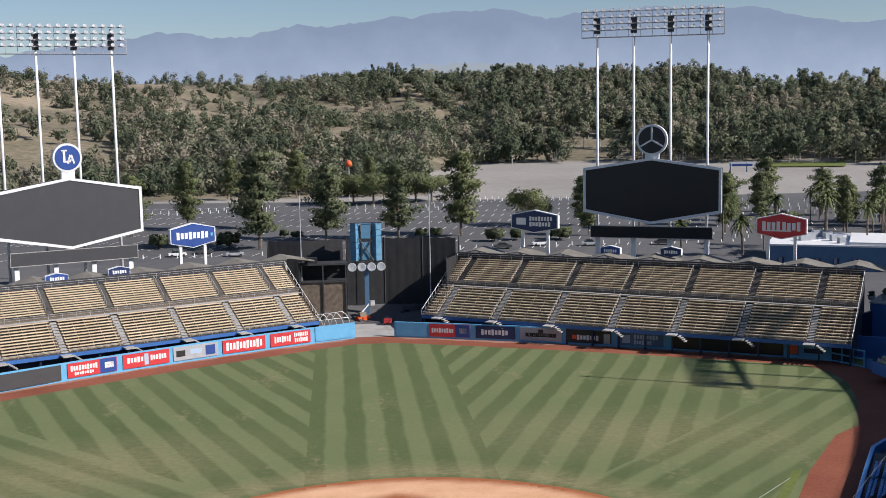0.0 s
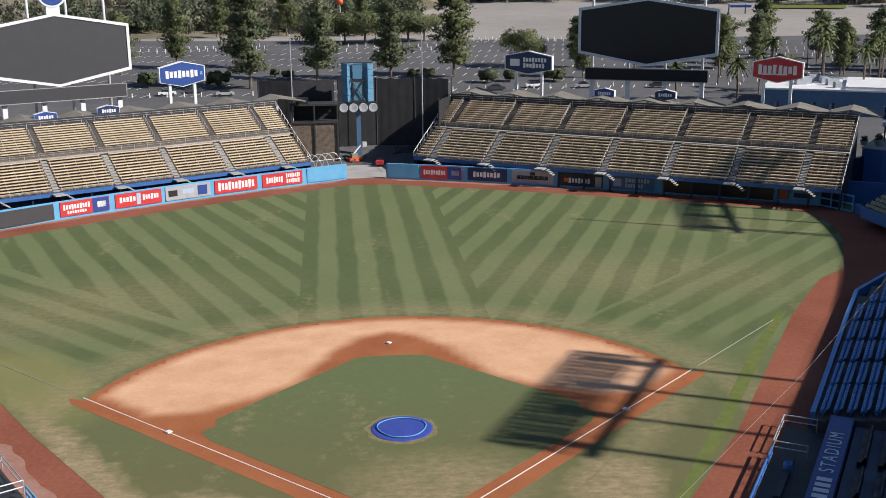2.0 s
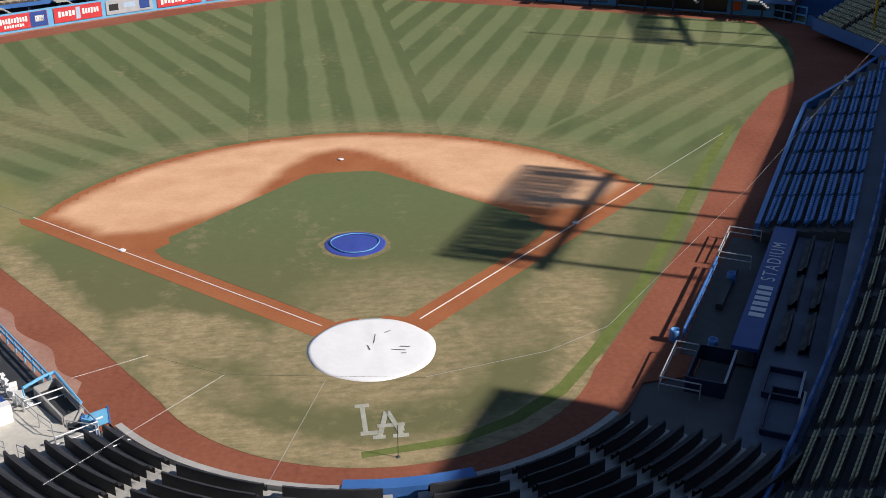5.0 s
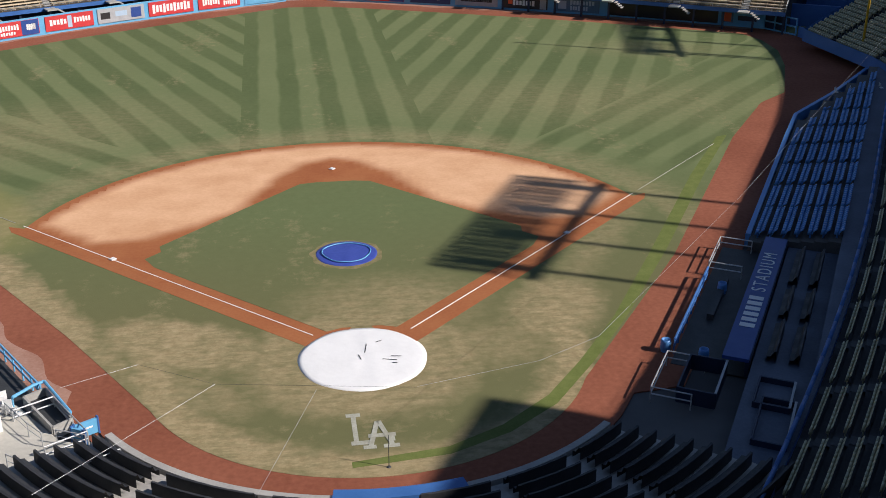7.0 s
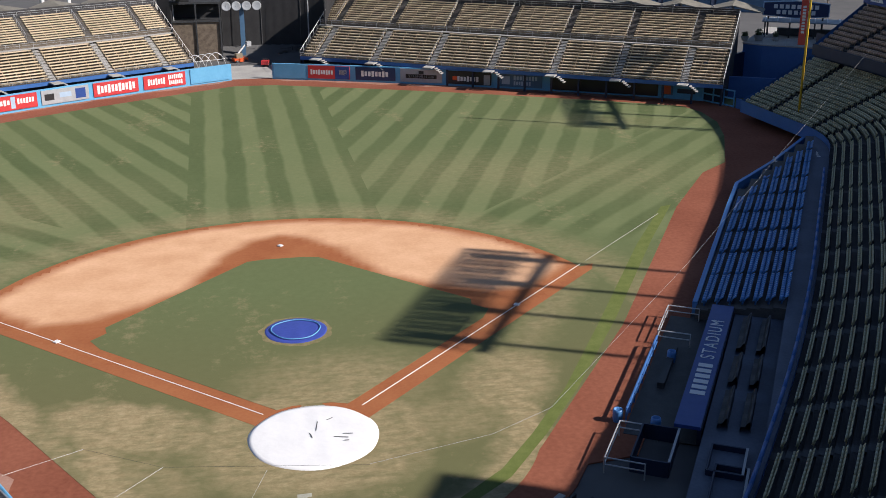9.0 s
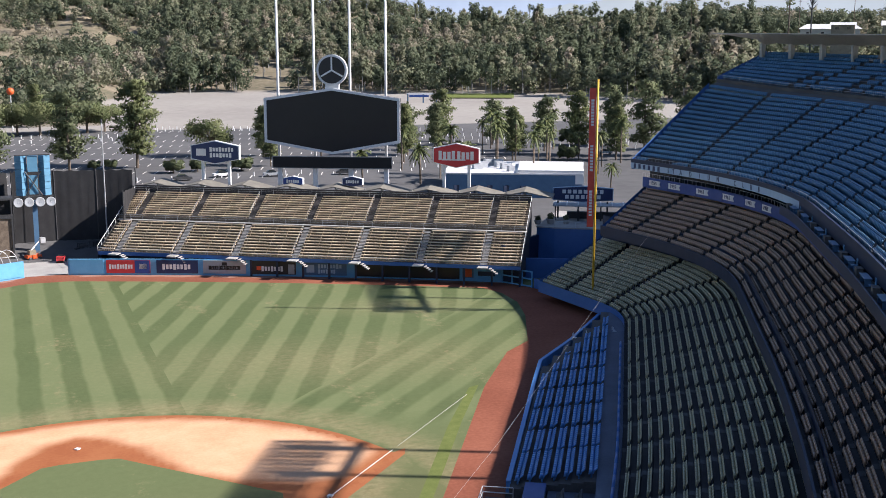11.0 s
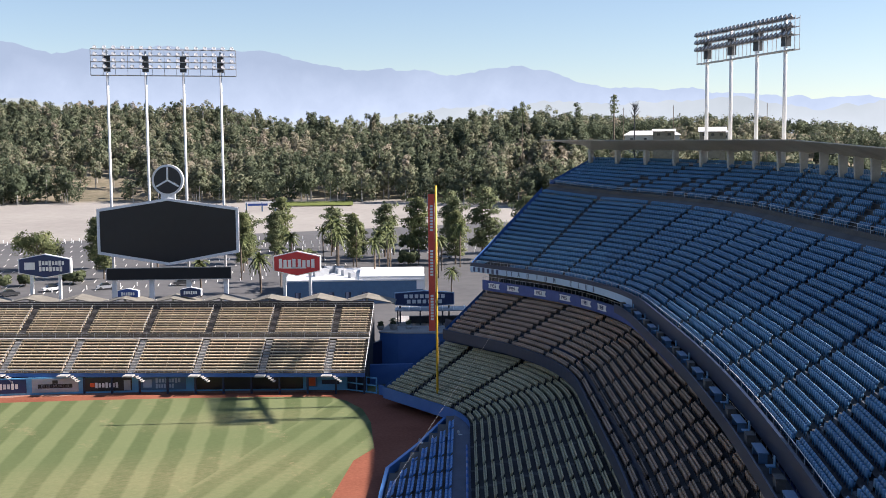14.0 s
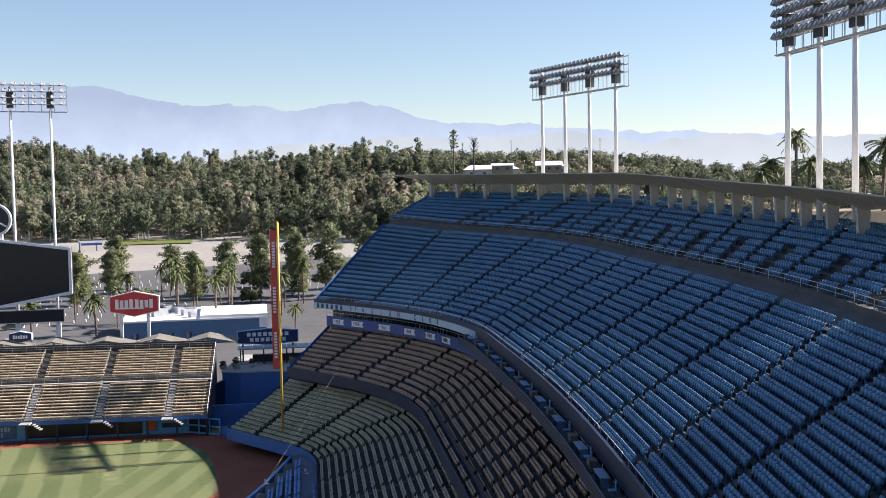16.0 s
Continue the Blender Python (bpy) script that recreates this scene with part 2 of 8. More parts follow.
M_NAVY = surf("navy_paint", (0.010, 0.020, 0.050), (0.015, 0.029, 0.068), 0.5, 6, 0.5, bump=0.05)
M_CYAN = surf("light_blue_padding", (0.11, 0.36, 0.60), (0.14, 0.42, 0.66), 0.8, 6, 0.55, bump=0.08)
M_WHITE = surf("white_paint", (0.72, 0.72, 0.71), (0.80, 0.80, 0.79), 0.5, 6, 0.5, bump=0.03)
M_STEEL = surf("galvanised_steel", (0.42, 0.43, 0.44), (0.55, 0.56, 0.57), 1.0, 10, 0.5, 0.4, bump=0.03)
M_DARK = surf("dark_steel", (0.03, 0.032, 0.035), (0.05, 0.052, 0.055), 1, 8, 0.6, bump=0.05)
M_BLACK = surf("black_mesh_screen", (0.018, 0.018, 0.02), (0.03, 0.03, 0.032), 0.7, 6, 0.7, bump=0.2)
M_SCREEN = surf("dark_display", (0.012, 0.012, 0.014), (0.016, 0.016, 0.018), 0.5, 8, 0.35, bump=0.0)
# same display as above, sunlight on it put into a paler grey
M_SCREEN_L = surf("display_painted_sunlit", (0.055, 0.055, 0.058), (0.062, 0.062, 0.065), 0.5, 8, 0.45, bump=0.0)
M_SEAT_B = surf("blue_seat_plastic", (0.048, 0.152, 0.272), (0.066, 0.192, 0.330), 0.3, 3, 0.5, bump=0.0, island=0.12)
M_SEAT_Y = surf("cream_seat_plastic", (0.34, 0.315, 0.195), (0.42, 0.39, 0.255), 0.3, 3, 0.45, bump=0.0, island=0.12)
M_SEAT_O = surf("tan_seat_plastic", (0.33, 0.215, 0.145), (0.42, 0.275, 0.19), 0.3, 3, 0.45, bump=0.0, island=0.12)
M_SEAT_D = surf("royal_blue_seat_plastic", (0.066, 0.215, 0.50), (0.088, 0.26, 0.57), 0.3, 3, 0.4, bump=0.0, island=0.12)
# tan paint darkened to stand in for shaded gaps between the benches
M_TERR = surf("shade_dark_tan_terrace", (0.105, 0.086, 0.068), (0.165, 0.135, 0.10), 0.3, 4, 0.9)
M_BENCH = surf("weathered_bench_plank", (0.53, 0.42, 0.28), (0.66, 0.53, 0.37), 0.35, 4, 0.8, bump=0.05, vary=0.10)
M_COVER = surf("dark_seat_cover", (0.022, 0.023, 0.026), (0.04, 0.041, 0.045), 0.6, 5, 0.6, bump=0.2)
M_ASPH = surf("asphalt", (0.085, 0.085, 0.088), (0.14, 0.14, 0.143), 0.02, 0.6, 0.9, bump=0.05)
M_ORANGE = surf("orange_paint", (0.75, 0.10, 0.02), (0.8, 0.13, 0.03), 1, 6, 0.5)
M_YELLOW = surf("yellow_paint", (0.72, 0.42, 0.03), (0.80, 0.50, 0.05), 1, 6, 0.5)
M_SPEAKER = surf("blue_grille_cloth", (0.075, 0.21, 0.33), (0.105, 0.265, 0.40), 0.8, 8, 0.7, bump=0.1)
M_RED = surf("red_panel", (0.52, 0.035, 0.04), (0.58, 0.05, 0.055), 1, 6, 0.5, bump=0.0)
M_BANNER = surf("red_banner_fabric", (0.62, 0.075, 0.05), (0.72, 0.105, 0.07), 0.8, 6, 0.7, bump=0.05)
M_SIGN_B = surf("sign_blue", (0.02, 0.06, 0.24), (0.03, 0.075, 0.28), 1, 6, 0.45, bump=0.0)
M_SIGN_N = surf("sign_navy", (0.015, 0.03, 0.10), (0.02, 0.04, 0.12), 1, 6, 0.45, bump=0.0)
M_SIGN_G = surf("sign_grey", (0.34, 0.36, 0.38), (0.42, 0.44, 0.46), 1, 6, 0.5, bump=0.0)
M_SIGN_T = surf("sign_slate_blue", (0.07, 0.15, 0.26), (0.085, 0.18, 0.30), 1, 6, 0.5, bump=0.0)
M_SIGN_K = surf("sign_black", (0.02, 0.02, 0.022), (0.03, 0.03, 0.032), 1, 6, 0.45, bump=0.0)
M_PALE = surf("pale_blue_panel", (0.35, 0.48, 0.62), (0.42, 0.55, 0.68), 1, 6, 0.5, bump=0.0)
M_BUFF = surf("buff_soffit_board", (0.20, 0.17, 0.12), (0.28, 0.24, 0.17), 0.6, 6, 0.8)
M_CANOPY = surf("weathered_canopy", (0.15, 0.14, 0.115), (0.22, 0.205, 0.17), 0.5, 5, 0.85)
M_GLASS = surf("dark_glazing", (0.02, 0.025, 0.03), (0.03, 0.035, 0.04), 0.5, 3, 0.08, bump=0.0)
M_BARK = surf("bark", (0.10, 0.075, 0.055), (0.20, 0.16, 0.12), 1.2, 8, 0.95, bump=0.4)


def foliage_material(name, tones):
    """Leaves whose tone differs from tree to tree, paler on clump tops, with a fine mottling."""
    m, n, l = nodes_of(name)
    bsdf = n["Principled BSDF"]
    at = n.new("ShaderNodeAttribute")
    at.attribute_name = "tone"
    pos = n.new("ShaderNodeNewGeometry")
    f = maths(n, l, "ADD", at.outputs["Fac"], maths(n, l, "MULTIPLY_ADD", pos.outputs["Random Per Island"], 0.10, -0.05))
    l.new(ramp(n, l, f, tones), bsdf.inputs["Base Color"])
    bsdf.inputs["Roughness"].default_value, bsdf.inputs["Specular IOR Level"].default_value = 0.9, 0.15
    thin = n.new("ShaderNodeBsdfTranslucent")
    l.new(ramp(n, l, f, tones), thin.inputs["Color"])
    both = n.new("ShaderNodeMixShader")
    both.inputs[0].default_value = 0.32
    l.new(bsdf.outputs[0], both.inputs[1])
    l.new(thin.outputs[0], both.inputs[2])
    l.new(both.outputs[0], n["Material Output"].inputs["Surface"])
    return m


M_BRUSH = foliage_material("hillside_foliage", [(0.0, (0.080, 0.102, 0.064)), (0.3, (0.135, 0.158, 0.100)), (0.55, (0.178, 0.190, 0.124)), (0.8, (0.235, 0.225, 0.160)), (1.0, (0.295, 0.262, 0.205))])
M_LEAF_D = foliage_material("dark_needles", [(0.0, (0.078, 0.105, 0.058)), (1.0, (0.19, 0.212, 0.115))])
M_LEAF_M = foliage_material("green_leaves", [(0.0, (0.09, 0.122, 0.055)), (1.0, (0.23, 0.245, 0.12))])
M_LEAF_P = surf("palm_fronds", (0.075, 0.10, 0.035), (0.15, 0.17, 0.06), 0.4, 3, 0.6, bump=0.0, island=0.3, spec=0.3)

# ---- building tools ----
class Shape:
    """Collects vertices and faces for one mesh."""

    def __init__(self):
        self.v, self.f = [], []

    def add(self, verts, faces):
        o = len(self.v)
        self.v.extend([tuple(p) for p in verts])
        self.f.extend([tuple(i + o for i in f) for f in faces])
        return self

    def box(self, c, s, m=None):
        x, y, z = (d / 2 for d in s)
        vs = [Vector((c[0] + i * x, c[1] + j * y, c[2] + k * z)) for i, j, k in ((-1, -1, -1), (1, -1, -1), (1, 1, -1), (-1, 1, -1), (-1, -1, 1), (1, -1, 1), (1, 1, 1), (-1, 1, 1))]
        if m is not None:
            vs = [m @ p for p in vs]
        return self.add(vs, [(0, 3, 2, 1), (4, 5, 6, 7), (0, 1, 5, 4), (1, 2, 6, 5), (2, 3, 7, 6), (3, 0, 4, 7)])

    def tube(self, a, b, r0, r1=None, sides=8):
        a, b = Vector(a), Vector(b)
        r1 = r0 if r1 is None else r1
        q = (b - a).to_track_quat("Z", "Y")
        ring = [q @ Vector((math.cos(2 * math.pi * i / sides), math.sin(2 * math.pi * i / sides), 0)) for i in range(sides)]
        vs = [a + p * r0 for p in ring] + [b + p * r1 for p in ring]
        fs = [(i, (i + 1) % sides, sides + (i + 1) % sides, sides + i) for i in range(sides)]
        return self.add(vs, fs + [tuple(range(sides - 1, -1, -1)), tuple(range(sides, 2 * sides))])

    def path(self, pts, r, sides=6):
        for a, b in zip(pts, pts[1:]):
            self.tube(a, b, r, r, sides)
        return self

    def prism(self, outline, z0, z1):
        """A slab from an outline in plan."""
        k = len(outline)
        vs = [(p[0], p[1], z0) for p in outline] + [(p[0], p[1], z1) for p in outline]
        return self.add(vs, [tuple(range(k - 1, -1, -1)), tuple(range(k, 2 * k))] + [(i, (i + 1) % k, k + (i + 1) % k, k + i) for i in range(k)])

    def plate(self, outline, depth, m):
        """A slab from an outline in x and z, facing -y, laid by the matrix m."""
        k = len(outline)
        vs = [m @ Vector((p[0], 0, p[1])) for p in outline] + [m @ Vector((p[0], depth, p[1])) for p in outline]
        return self.add(vs, [tuple(range(k)), tuple(range(2 * k - 1, k - 1, -1))] + [(i, k + i, k + (i + 1) % k, (i + 1) % k) for i in range(k)])

    def strip(self, rows, close=False):
        """A skin through rows of points of equal length."""
        k = len(rows[0])
        vs = [p for r in rows for p in r]
        fs = [(a * k + i, a * k + i + 1, (a + 1) * k + i + 1, (a + 1) * k + i) for a in range(len(rows) - 1) for i in range(k - 1)]
        return self.add(vs, fs)

    def mesh(self, name):
        me = bpy.data.meshes.new(name)
        me.from_pydata(self.v, [], self.f)
        me.validate()
        return me


def part(name, shape, material, parent=None, label="", smooth=False, at=None):
    """One mesh object, under a thing or a part."""
    me = shape if isinstance(shape, bpy.types.Mesh) else shape.mesh(name)
    if not me.materials:
        me.materials.append(material)
    if smooth:
        me.polygons.foreach_set("use_smooth", [True] * len(me.polygons))
    ob = new(name, me)
    if at is not None:
        ob.matrix_world = at
    if parent is not None:
        ob.parent = parent
    if label:
        ob["label"] = label
    return ob


def thing(name, label, category, group="", kind="", at=None):
    ob = tagged(new(name), label, category, group, kind)
    ob.empty_display_size = 0.5
    if at is not None:
        ob.matrix_world = at
    return ob


def solid(name, shape, material, label, category, group="", kind="", smooth=False):
    return tagged(part(name, shape, material, None, "", smooth), label, category, group, kind)


def upright(x, y, z, heading):
    """A frame standing at a place: its x along the heading (degrees from +x), its face towards -y."""
    return pose(x, y, z, 0, 0, heading)


# ---- plan of the stands ----
U, N = Vector((0.515, 0.857)), Vector((0.857, -0.515))
E_, M_ = Vector((-0.087, 0.996)), Vector((0.996, 0.087))
TURN_HALF = radians(18.0)


FULCRUM = Vector((-5.0, -68.0))


class Edge:
    """A long edge of the stands: straight beside the first-base line, a bend, and a straight end by the right-field corner."""

    def __init__(self, n, m, radius, u0, e1, z, z_near=None, z_far=None, drift=1.9, reach=0.0):
        self.drift, self.reach = drift, reach
        self.z, self.zn, self.zf = z, z if z_near is None else z_near, z if z_far is None else z_far
        det = N.x * M_.y - N.y * M_.x
        c = Vector(((n * M_.y - N.y * m) / det, (N.x * m - n * M_.x) / det))
        t = radius * math.tan(TURN_HALF)
        self.a, self.b, self.radius = c - U * t, c + E_ * t, radius
        self.p0 = self.a + U * (u0 - U.dot(self.a))
        self.p1 = self.b + E_ * (e1 - E_.dot(self.b))
        self.mid = self.a - N * radius

    def at(self, k, lift=0.0):
        if k < 0.55:
            s = k / 0.55
            p = self.p0.lerp(self.a, s)
            u = U.dot(p)
            p = p - N * (self.drift * (max(0.0, 42 - u) / 42) ** 2)
            z = self.zn + (self.z - self.zn) * s
        elif k < 0.85:
            s = (k - 0.55) / 0.30
            w = s * 2 * TURN_HALF
            p = self.mid + (N * math.cos(w) + U * math.sin(w)) * self.radius
            z = self.z + (self.zf - self.z) * 0.6 * s
        else:
            s = (k - 0.85) / 0.15
            p = self.b.lerp(self.p1, s)
            z = self.z + (self.zf - self.z) * (0.6 + 0.4 * s)
        if self.reach:
            s = max(0.0, min(1.0, (k - 0.5) / 0.42))
            s = 1 + self.reach * s * s * (3 - 2 * s)
            p, z = FULCRUM + (p - FULCRUM) * s, 37.6 + (z - 37.6) * s
        return Vector((p.x, p.y, z + lift))


class RoundEdge(Edge):
    """An edge that runs straight and then sweeps round in one long arc."""

    def __init__(self, n, radius, u0, u1, turn, z, z_near, z_far, drift):
        self.z, self.zn, self.zf, self.drift, self.turn, self.radius = z, z_near, z_far, drift, radians(turn), radius
        self.p0, self.a = N * n + U * u0, N * n + U * u1
        self.mid = self.a - N * radius

    def at(self, k, lift=0.0):
        if k < 0.55:
            s = k / 0.55
            p = self.p0.lerp(self.a, s)
            p = p - N * (self.drift * (max(0.0, 42 - U.dot(p)) / 42) ** 2)
            z = self.zn + (self.z - self.zn) * s
        else:
            s = (k - 0.55) / 0.45
            p = self.mid + (N * math.cos(s * self.turn) + U * math.sin(s * self.turn)) * self.radius
            z = self.z + (self.zf - self.z) * s
        return Vector((p.x, p.y, z + lift))


def ks(count, k0=0.0, k1=1.0):
    return [k0 + (k1 - k0) * i / (count - 1) for i in range(count)]


def ribbon(edge, lows, steps=70, k0=0.0, k1=1.0):
    """Rows of points along an edge; lows: pairs of (outward, up)."""
    rows = []
    kk = ks(steps, k0, k1)
    pts = [edge.at(k) for k in kk]
    for out, up in lows:
        row = []
        for i, p in enumerate(pts):
            d = (pts[min(i + 1, steps - 1)] - pts[max(i - 1, 0)]).normalized()
            row.append(p + Vector((d.y, -d.x, 0)) * out + Vector((0, 0, up)))
        rows.append(row)
    return rows


SEAT_V = np.array([(x, y, z) for (x0, x1, y0, y1, z0, z1, lean) in ((-0.245, 0.245, 0.09, 0.14, 0.42, 0.66, 0.03), (-0.245, 0.245, 0.12, 0.17, 0.66, 0.88, 0.12), (-0.225, 0.225, -0.06, 0.07, 0.36, 0.72, 0.03), (-0.05, 0.05, 0.02, 0.09, 0.0, 0.44, 0.0))
                   for x, y, z in ((x0, y0, z0), (x1, y0, z0), (x1, y1, z0), (x0, y1, z0), (x0, y0 + lean, z1), (x1, y0 + lean, z1), (x1, y1 + lean, z1), (x0, y1 + lean, z1))])
BOX_F = np.array([(0, 3, 2, 1), (4, 5, 6, 7), (0, 1, 5, 4), (1, 2, 6, 5), (2, 3, 7, 6), (3, 0, 4, 7)])
SEAT_F = np.concatenate([BOX_F + 8 * i for i in range(4)])


def seat_mesh(name, spots, material, deep=1.0):
    """All seats of a stand in one mesh. spots: (place, facing angle) with local -y towards the field."""
    if not spots:
        spots = [(Vector((0, 0, -5)), 0.0)]
    place = np.array([tuple(p) for p, _ in spots])
    ang = np.array([a for _, a in spots])
    c, s = np.cos(ang)[:, None], np.sin(ang)[:, None]
    vx = place[:, :1] + c * SEAT_V[:, 0] - s * SEAT_V[:, 1] * deep
    vy = place[:, 1:2] + s * SEAT_V[:, 0] + c * SEAT_V[:, 1] * deep
    vz = place[:, 2:] + 0 * c + SEAT_V[:, 2]
    v = np.stack([vx, vy, vz], -1).reshape(-1, 3)
    f = (SEAT_F[None] + (len(SEAT_V) * np.arange(len(spots)))[:, None, None]).reshape(-1, 4)
    me = bpy.data.meshes.new(name)
    me.vertices.add(len(v)), me.loops.add(f.size), me.polygons.add(len(f))
    me.vertices.foreach_set("co", v.ravel())
    me.loops.foreach_set("vertex_index", f.ravel().astype(np.int32))
    me.polygons.foreach_set("loop_start", np.arange(0, f.size, 4, dtype=np.int32))
    me.update(calc_edges=True)
    me.materials.append(material)
    return me


def tier(front, back, rows, aisles, pitch=0.52, k0=0.0, k1=1.0, skip=()):
    """A raked stand between two edges: the stepped slab and the seats' places. aisles: pairs of places along the front and the back edge."""
    steps = 80
    kk = ks(steps, k0, k1)
    a, b = [front.at(k) for k in kk], [back.at(k) for k in kk]
    lines = []
    for j in range(rows):
        z_of = [p.z + (q.z - p.z) * j / rows for p, q in zip(a, b)]
        for w in (j, j + 1):
            lines.append([Vector((*(p.xy.lerp(q.xy, w / rows)), z)) for p, q, z in zip(a, b, z_of)])
    slab = Shape().strip(lines)
    seats = []
    for j in range(rows):
        w = (j + 0.55) / rows
        pts = np.array([tuple(p.xy.lerp(q.xy, w)) + (p.z + (q.z - p.z) * j / rows,) for p, q in zip(a, b)])
        cum = np.r_[0, np.cumsum(np.hypot(*np.diff(pts[:, :2], axis=0).T))]
        cuts = [0.0] + sorted(float(np.interp(ka + (kb - ka) * w, kk, cum)) for ka, kb in aisles if k0 < ka < k1) + [cum[-1]]
        d = []
        for lo, hi in zip(cuts, cuts[1:]):
            room = hi - lo - 1.15
            n = int(room / pitch)
            if n > 0:
                d += [(lo + hi) / 2 + (i - (n - 1) / 2) * room / n for i in range(n)]
        d = np.array(d)
        kd = np.interp(d, cum, kk)
        free = np.ones(len(d), bool)
        for ka, kb, ja, jb in skip:
            if ja <= j <= jb:
                free &= ~((kd > ka) & (kd < kb))
        px_, py_, pz_ = (np.interp(d, cum, pts[:, i]) for i in range(3))
        ahead = [np.interp(d + 0.3, cum, pts[:, i]) - np.interp(d - 0.3, cum, pts[:, i]) for i in range(2)]
        ang = np.arctan2(ahead[1], ahead[0])
        for i in np.nonzero(free)[0]:
            seats.append((Vector((px_[i], py_[i], pz_[i])), ang[i] + math.pi))
    return slab, seats

# ---- ground ----
RIDGE = [(-70, 60, 420, 900), (-40, 74, 400, 950), (-16, 76, 385, 980), (-9, 74, 395, 980), (-2, 66, 378, 1000), (4.2, 70, 382, 1050), (5.4, 72, 545, 1050), (8, 71, 548, 1040), (15, 66, 545, 1000), (25, 54, 520, 900), (36, 53, 470, 780), (44, 49, 430, 700), (53, 41, 400, 690), (60, 38, 380, 690), (110, 30, 360, 720)]


def ridge_at(az):
    a = [r[0] for r in RIDGE]
    return [float(np.interp(az, a, [r[i] for r in RIDGE])) for i in (1, 2, 3)]


def ground_z(x, y):
    d = math.hypot(x, y + 20)
    az = math.degrees(math.atan2(x, y + 68))
    top, d0, d1 = ridge_at(max(-70, min(110, az)))
    lot = -0.12 if d < 158 else -0.12 + 4.6 * min(1, (d - 158) / 26)
    if d > 184:
        lot += 9.0 * min(1, (d - 184) / 330)
    n, u = 0.857 * x - 0.515 * y, 0.515 * x + 0.857 * y
    bank = max(0.0, min(1.0, (n - 90) / 8)) * max(0.0, min(1.0, (140 - u) / 25)) * max(0.0, min(1.0, (u + 60) / 20))
    lot += (33.0 - lot) * bank
    z = lot
    if d > d0:
        s = min(1, (d - d0) / (d1 - d0))
        s = s * s * (3 - 2 * s)
        hill = lot + (top - lot) * s
        rough = noise.noise(Vector((x * 0.006, y * 0.006, 0.3))) * 16 + noise.noise(Vector((x * 0.02, y * 0.02, 2.3))) * 4
        hill += rough * min(1, (d - d0) / 120)
        if d > d1:
            hill += (18 - hill) * min(1, (d - d1) / 500)
        z = hill
    return z


def build_ground():
    rings = [0, 40, 80, 120, 150, 157] + [158 + i * 4.5 for i in range(8)] + [200 + i * 20 for i in range(52)] + [1300, 1500, 1800, 2300, 3000, 4000, 4800]
    steps = 288
    rows = []
    for r in rings:
        rows.append([Vector((r * math.sin(2 * math.pi * i / steps), -20 + r * math.cos(2 * math.pi * i / steps), ground_z(r * math.sin(2 * math.pi * i / steps), -20 + r * math.cos(2 * math.pi * i / steps)))) for i in range(steps + 1)])
    m, n, l = nodes_of("land")
    bsdf = n["Principled BSDF"]
    pos = n.new("ShaderNodeNewGeometry").outputs["Position"]
    sep = n.new("ShaderNodeSeparateXYZ")
    l.new(pos, sep.inputs[0])
    big, small = noise_of(n, l, pos, 0.02, 6.0), noise_of(n, l, pos, 0.3, 5.0)
    asph = ramp(n, l, maths(n, l, "ADD", maths(n, l, "MULTIPLY", big, 0.6), maths(n, l, "MULTIPLY", small, 0.4)), [(0.35, (0.085, 0.085, 0.088)), (0.65, (0.135, 0.134, 0.133))])
    pale = ramp(n, l, maths(n, l, "ADD", maths(n, l, "MULTIPLY", big, 0.6), maths(n, l, "MULTIPLY", small, 0.4)), [(0.35, (0.27, 0.25, 0.225)), (0.65, (0.35, 0.33, 0.295))])
    far = n.new("ShaderNodeMapRange")
    far.inputs[1].default_value, far.inputs[2].default_value = 335.0, 338.0
    l.new(maths(n, l, "ADD", sep.outputs[1], maths(n, l, "MULTIPLY", sep.outputs[0], 0.12)), far.inputs[0])
    asph = mixc(n, l, far.outputs[0], asph, pale)
    brush = ramp(n, l, maths(n, l, "ADD", maths(n, l, "MULTIPLY", big, 0.6), maths(n, l, "MULTIPLY", small, 0.4)), [(0.36, (0.115, 0.108, 0.070)), (0.5, (0.205, 0.175, 0.120)), (0.64, (0.33, 0.275, 0.195))])
    hill = n.new("ShaderNodeMapRange")
    hill.inputs[1].default_value, hill.inputs[2].default_value = 14.2, 15.0
    west = maths(n, l, "LESS_THAN", maths(n, l, "SUBTRACT", sep.outputs[0], maths(n, l, "MULTIPLY", sep.outputs[1], 0.0822)), 0.6)
    beyond = maths(n, l, "GREATER_THAN", sep.outputs[1], 352.0)
    l.new(maths(n, l, "ADD", sep.outputs[2], maths(n, l, "MULTIPLY", maths(n, l, "MULTIPLY", west, beyond), 5.0)), hill.inputs[0])
    l.new(mixc(n, l, hill.outputs[0], asph, brush), bsdf.inputs["Base Color"])
    bsdf.inputs["Roughness"].default_value = 0.95
    bsdf.inputs["Specular IOR Level"].default_value = 0.2
    solid("ground", Shape().strip(rows), m, "grey asphalt lots running up to dry brushy hills", "ground", kind="structure", smooth=True)


build_ground()


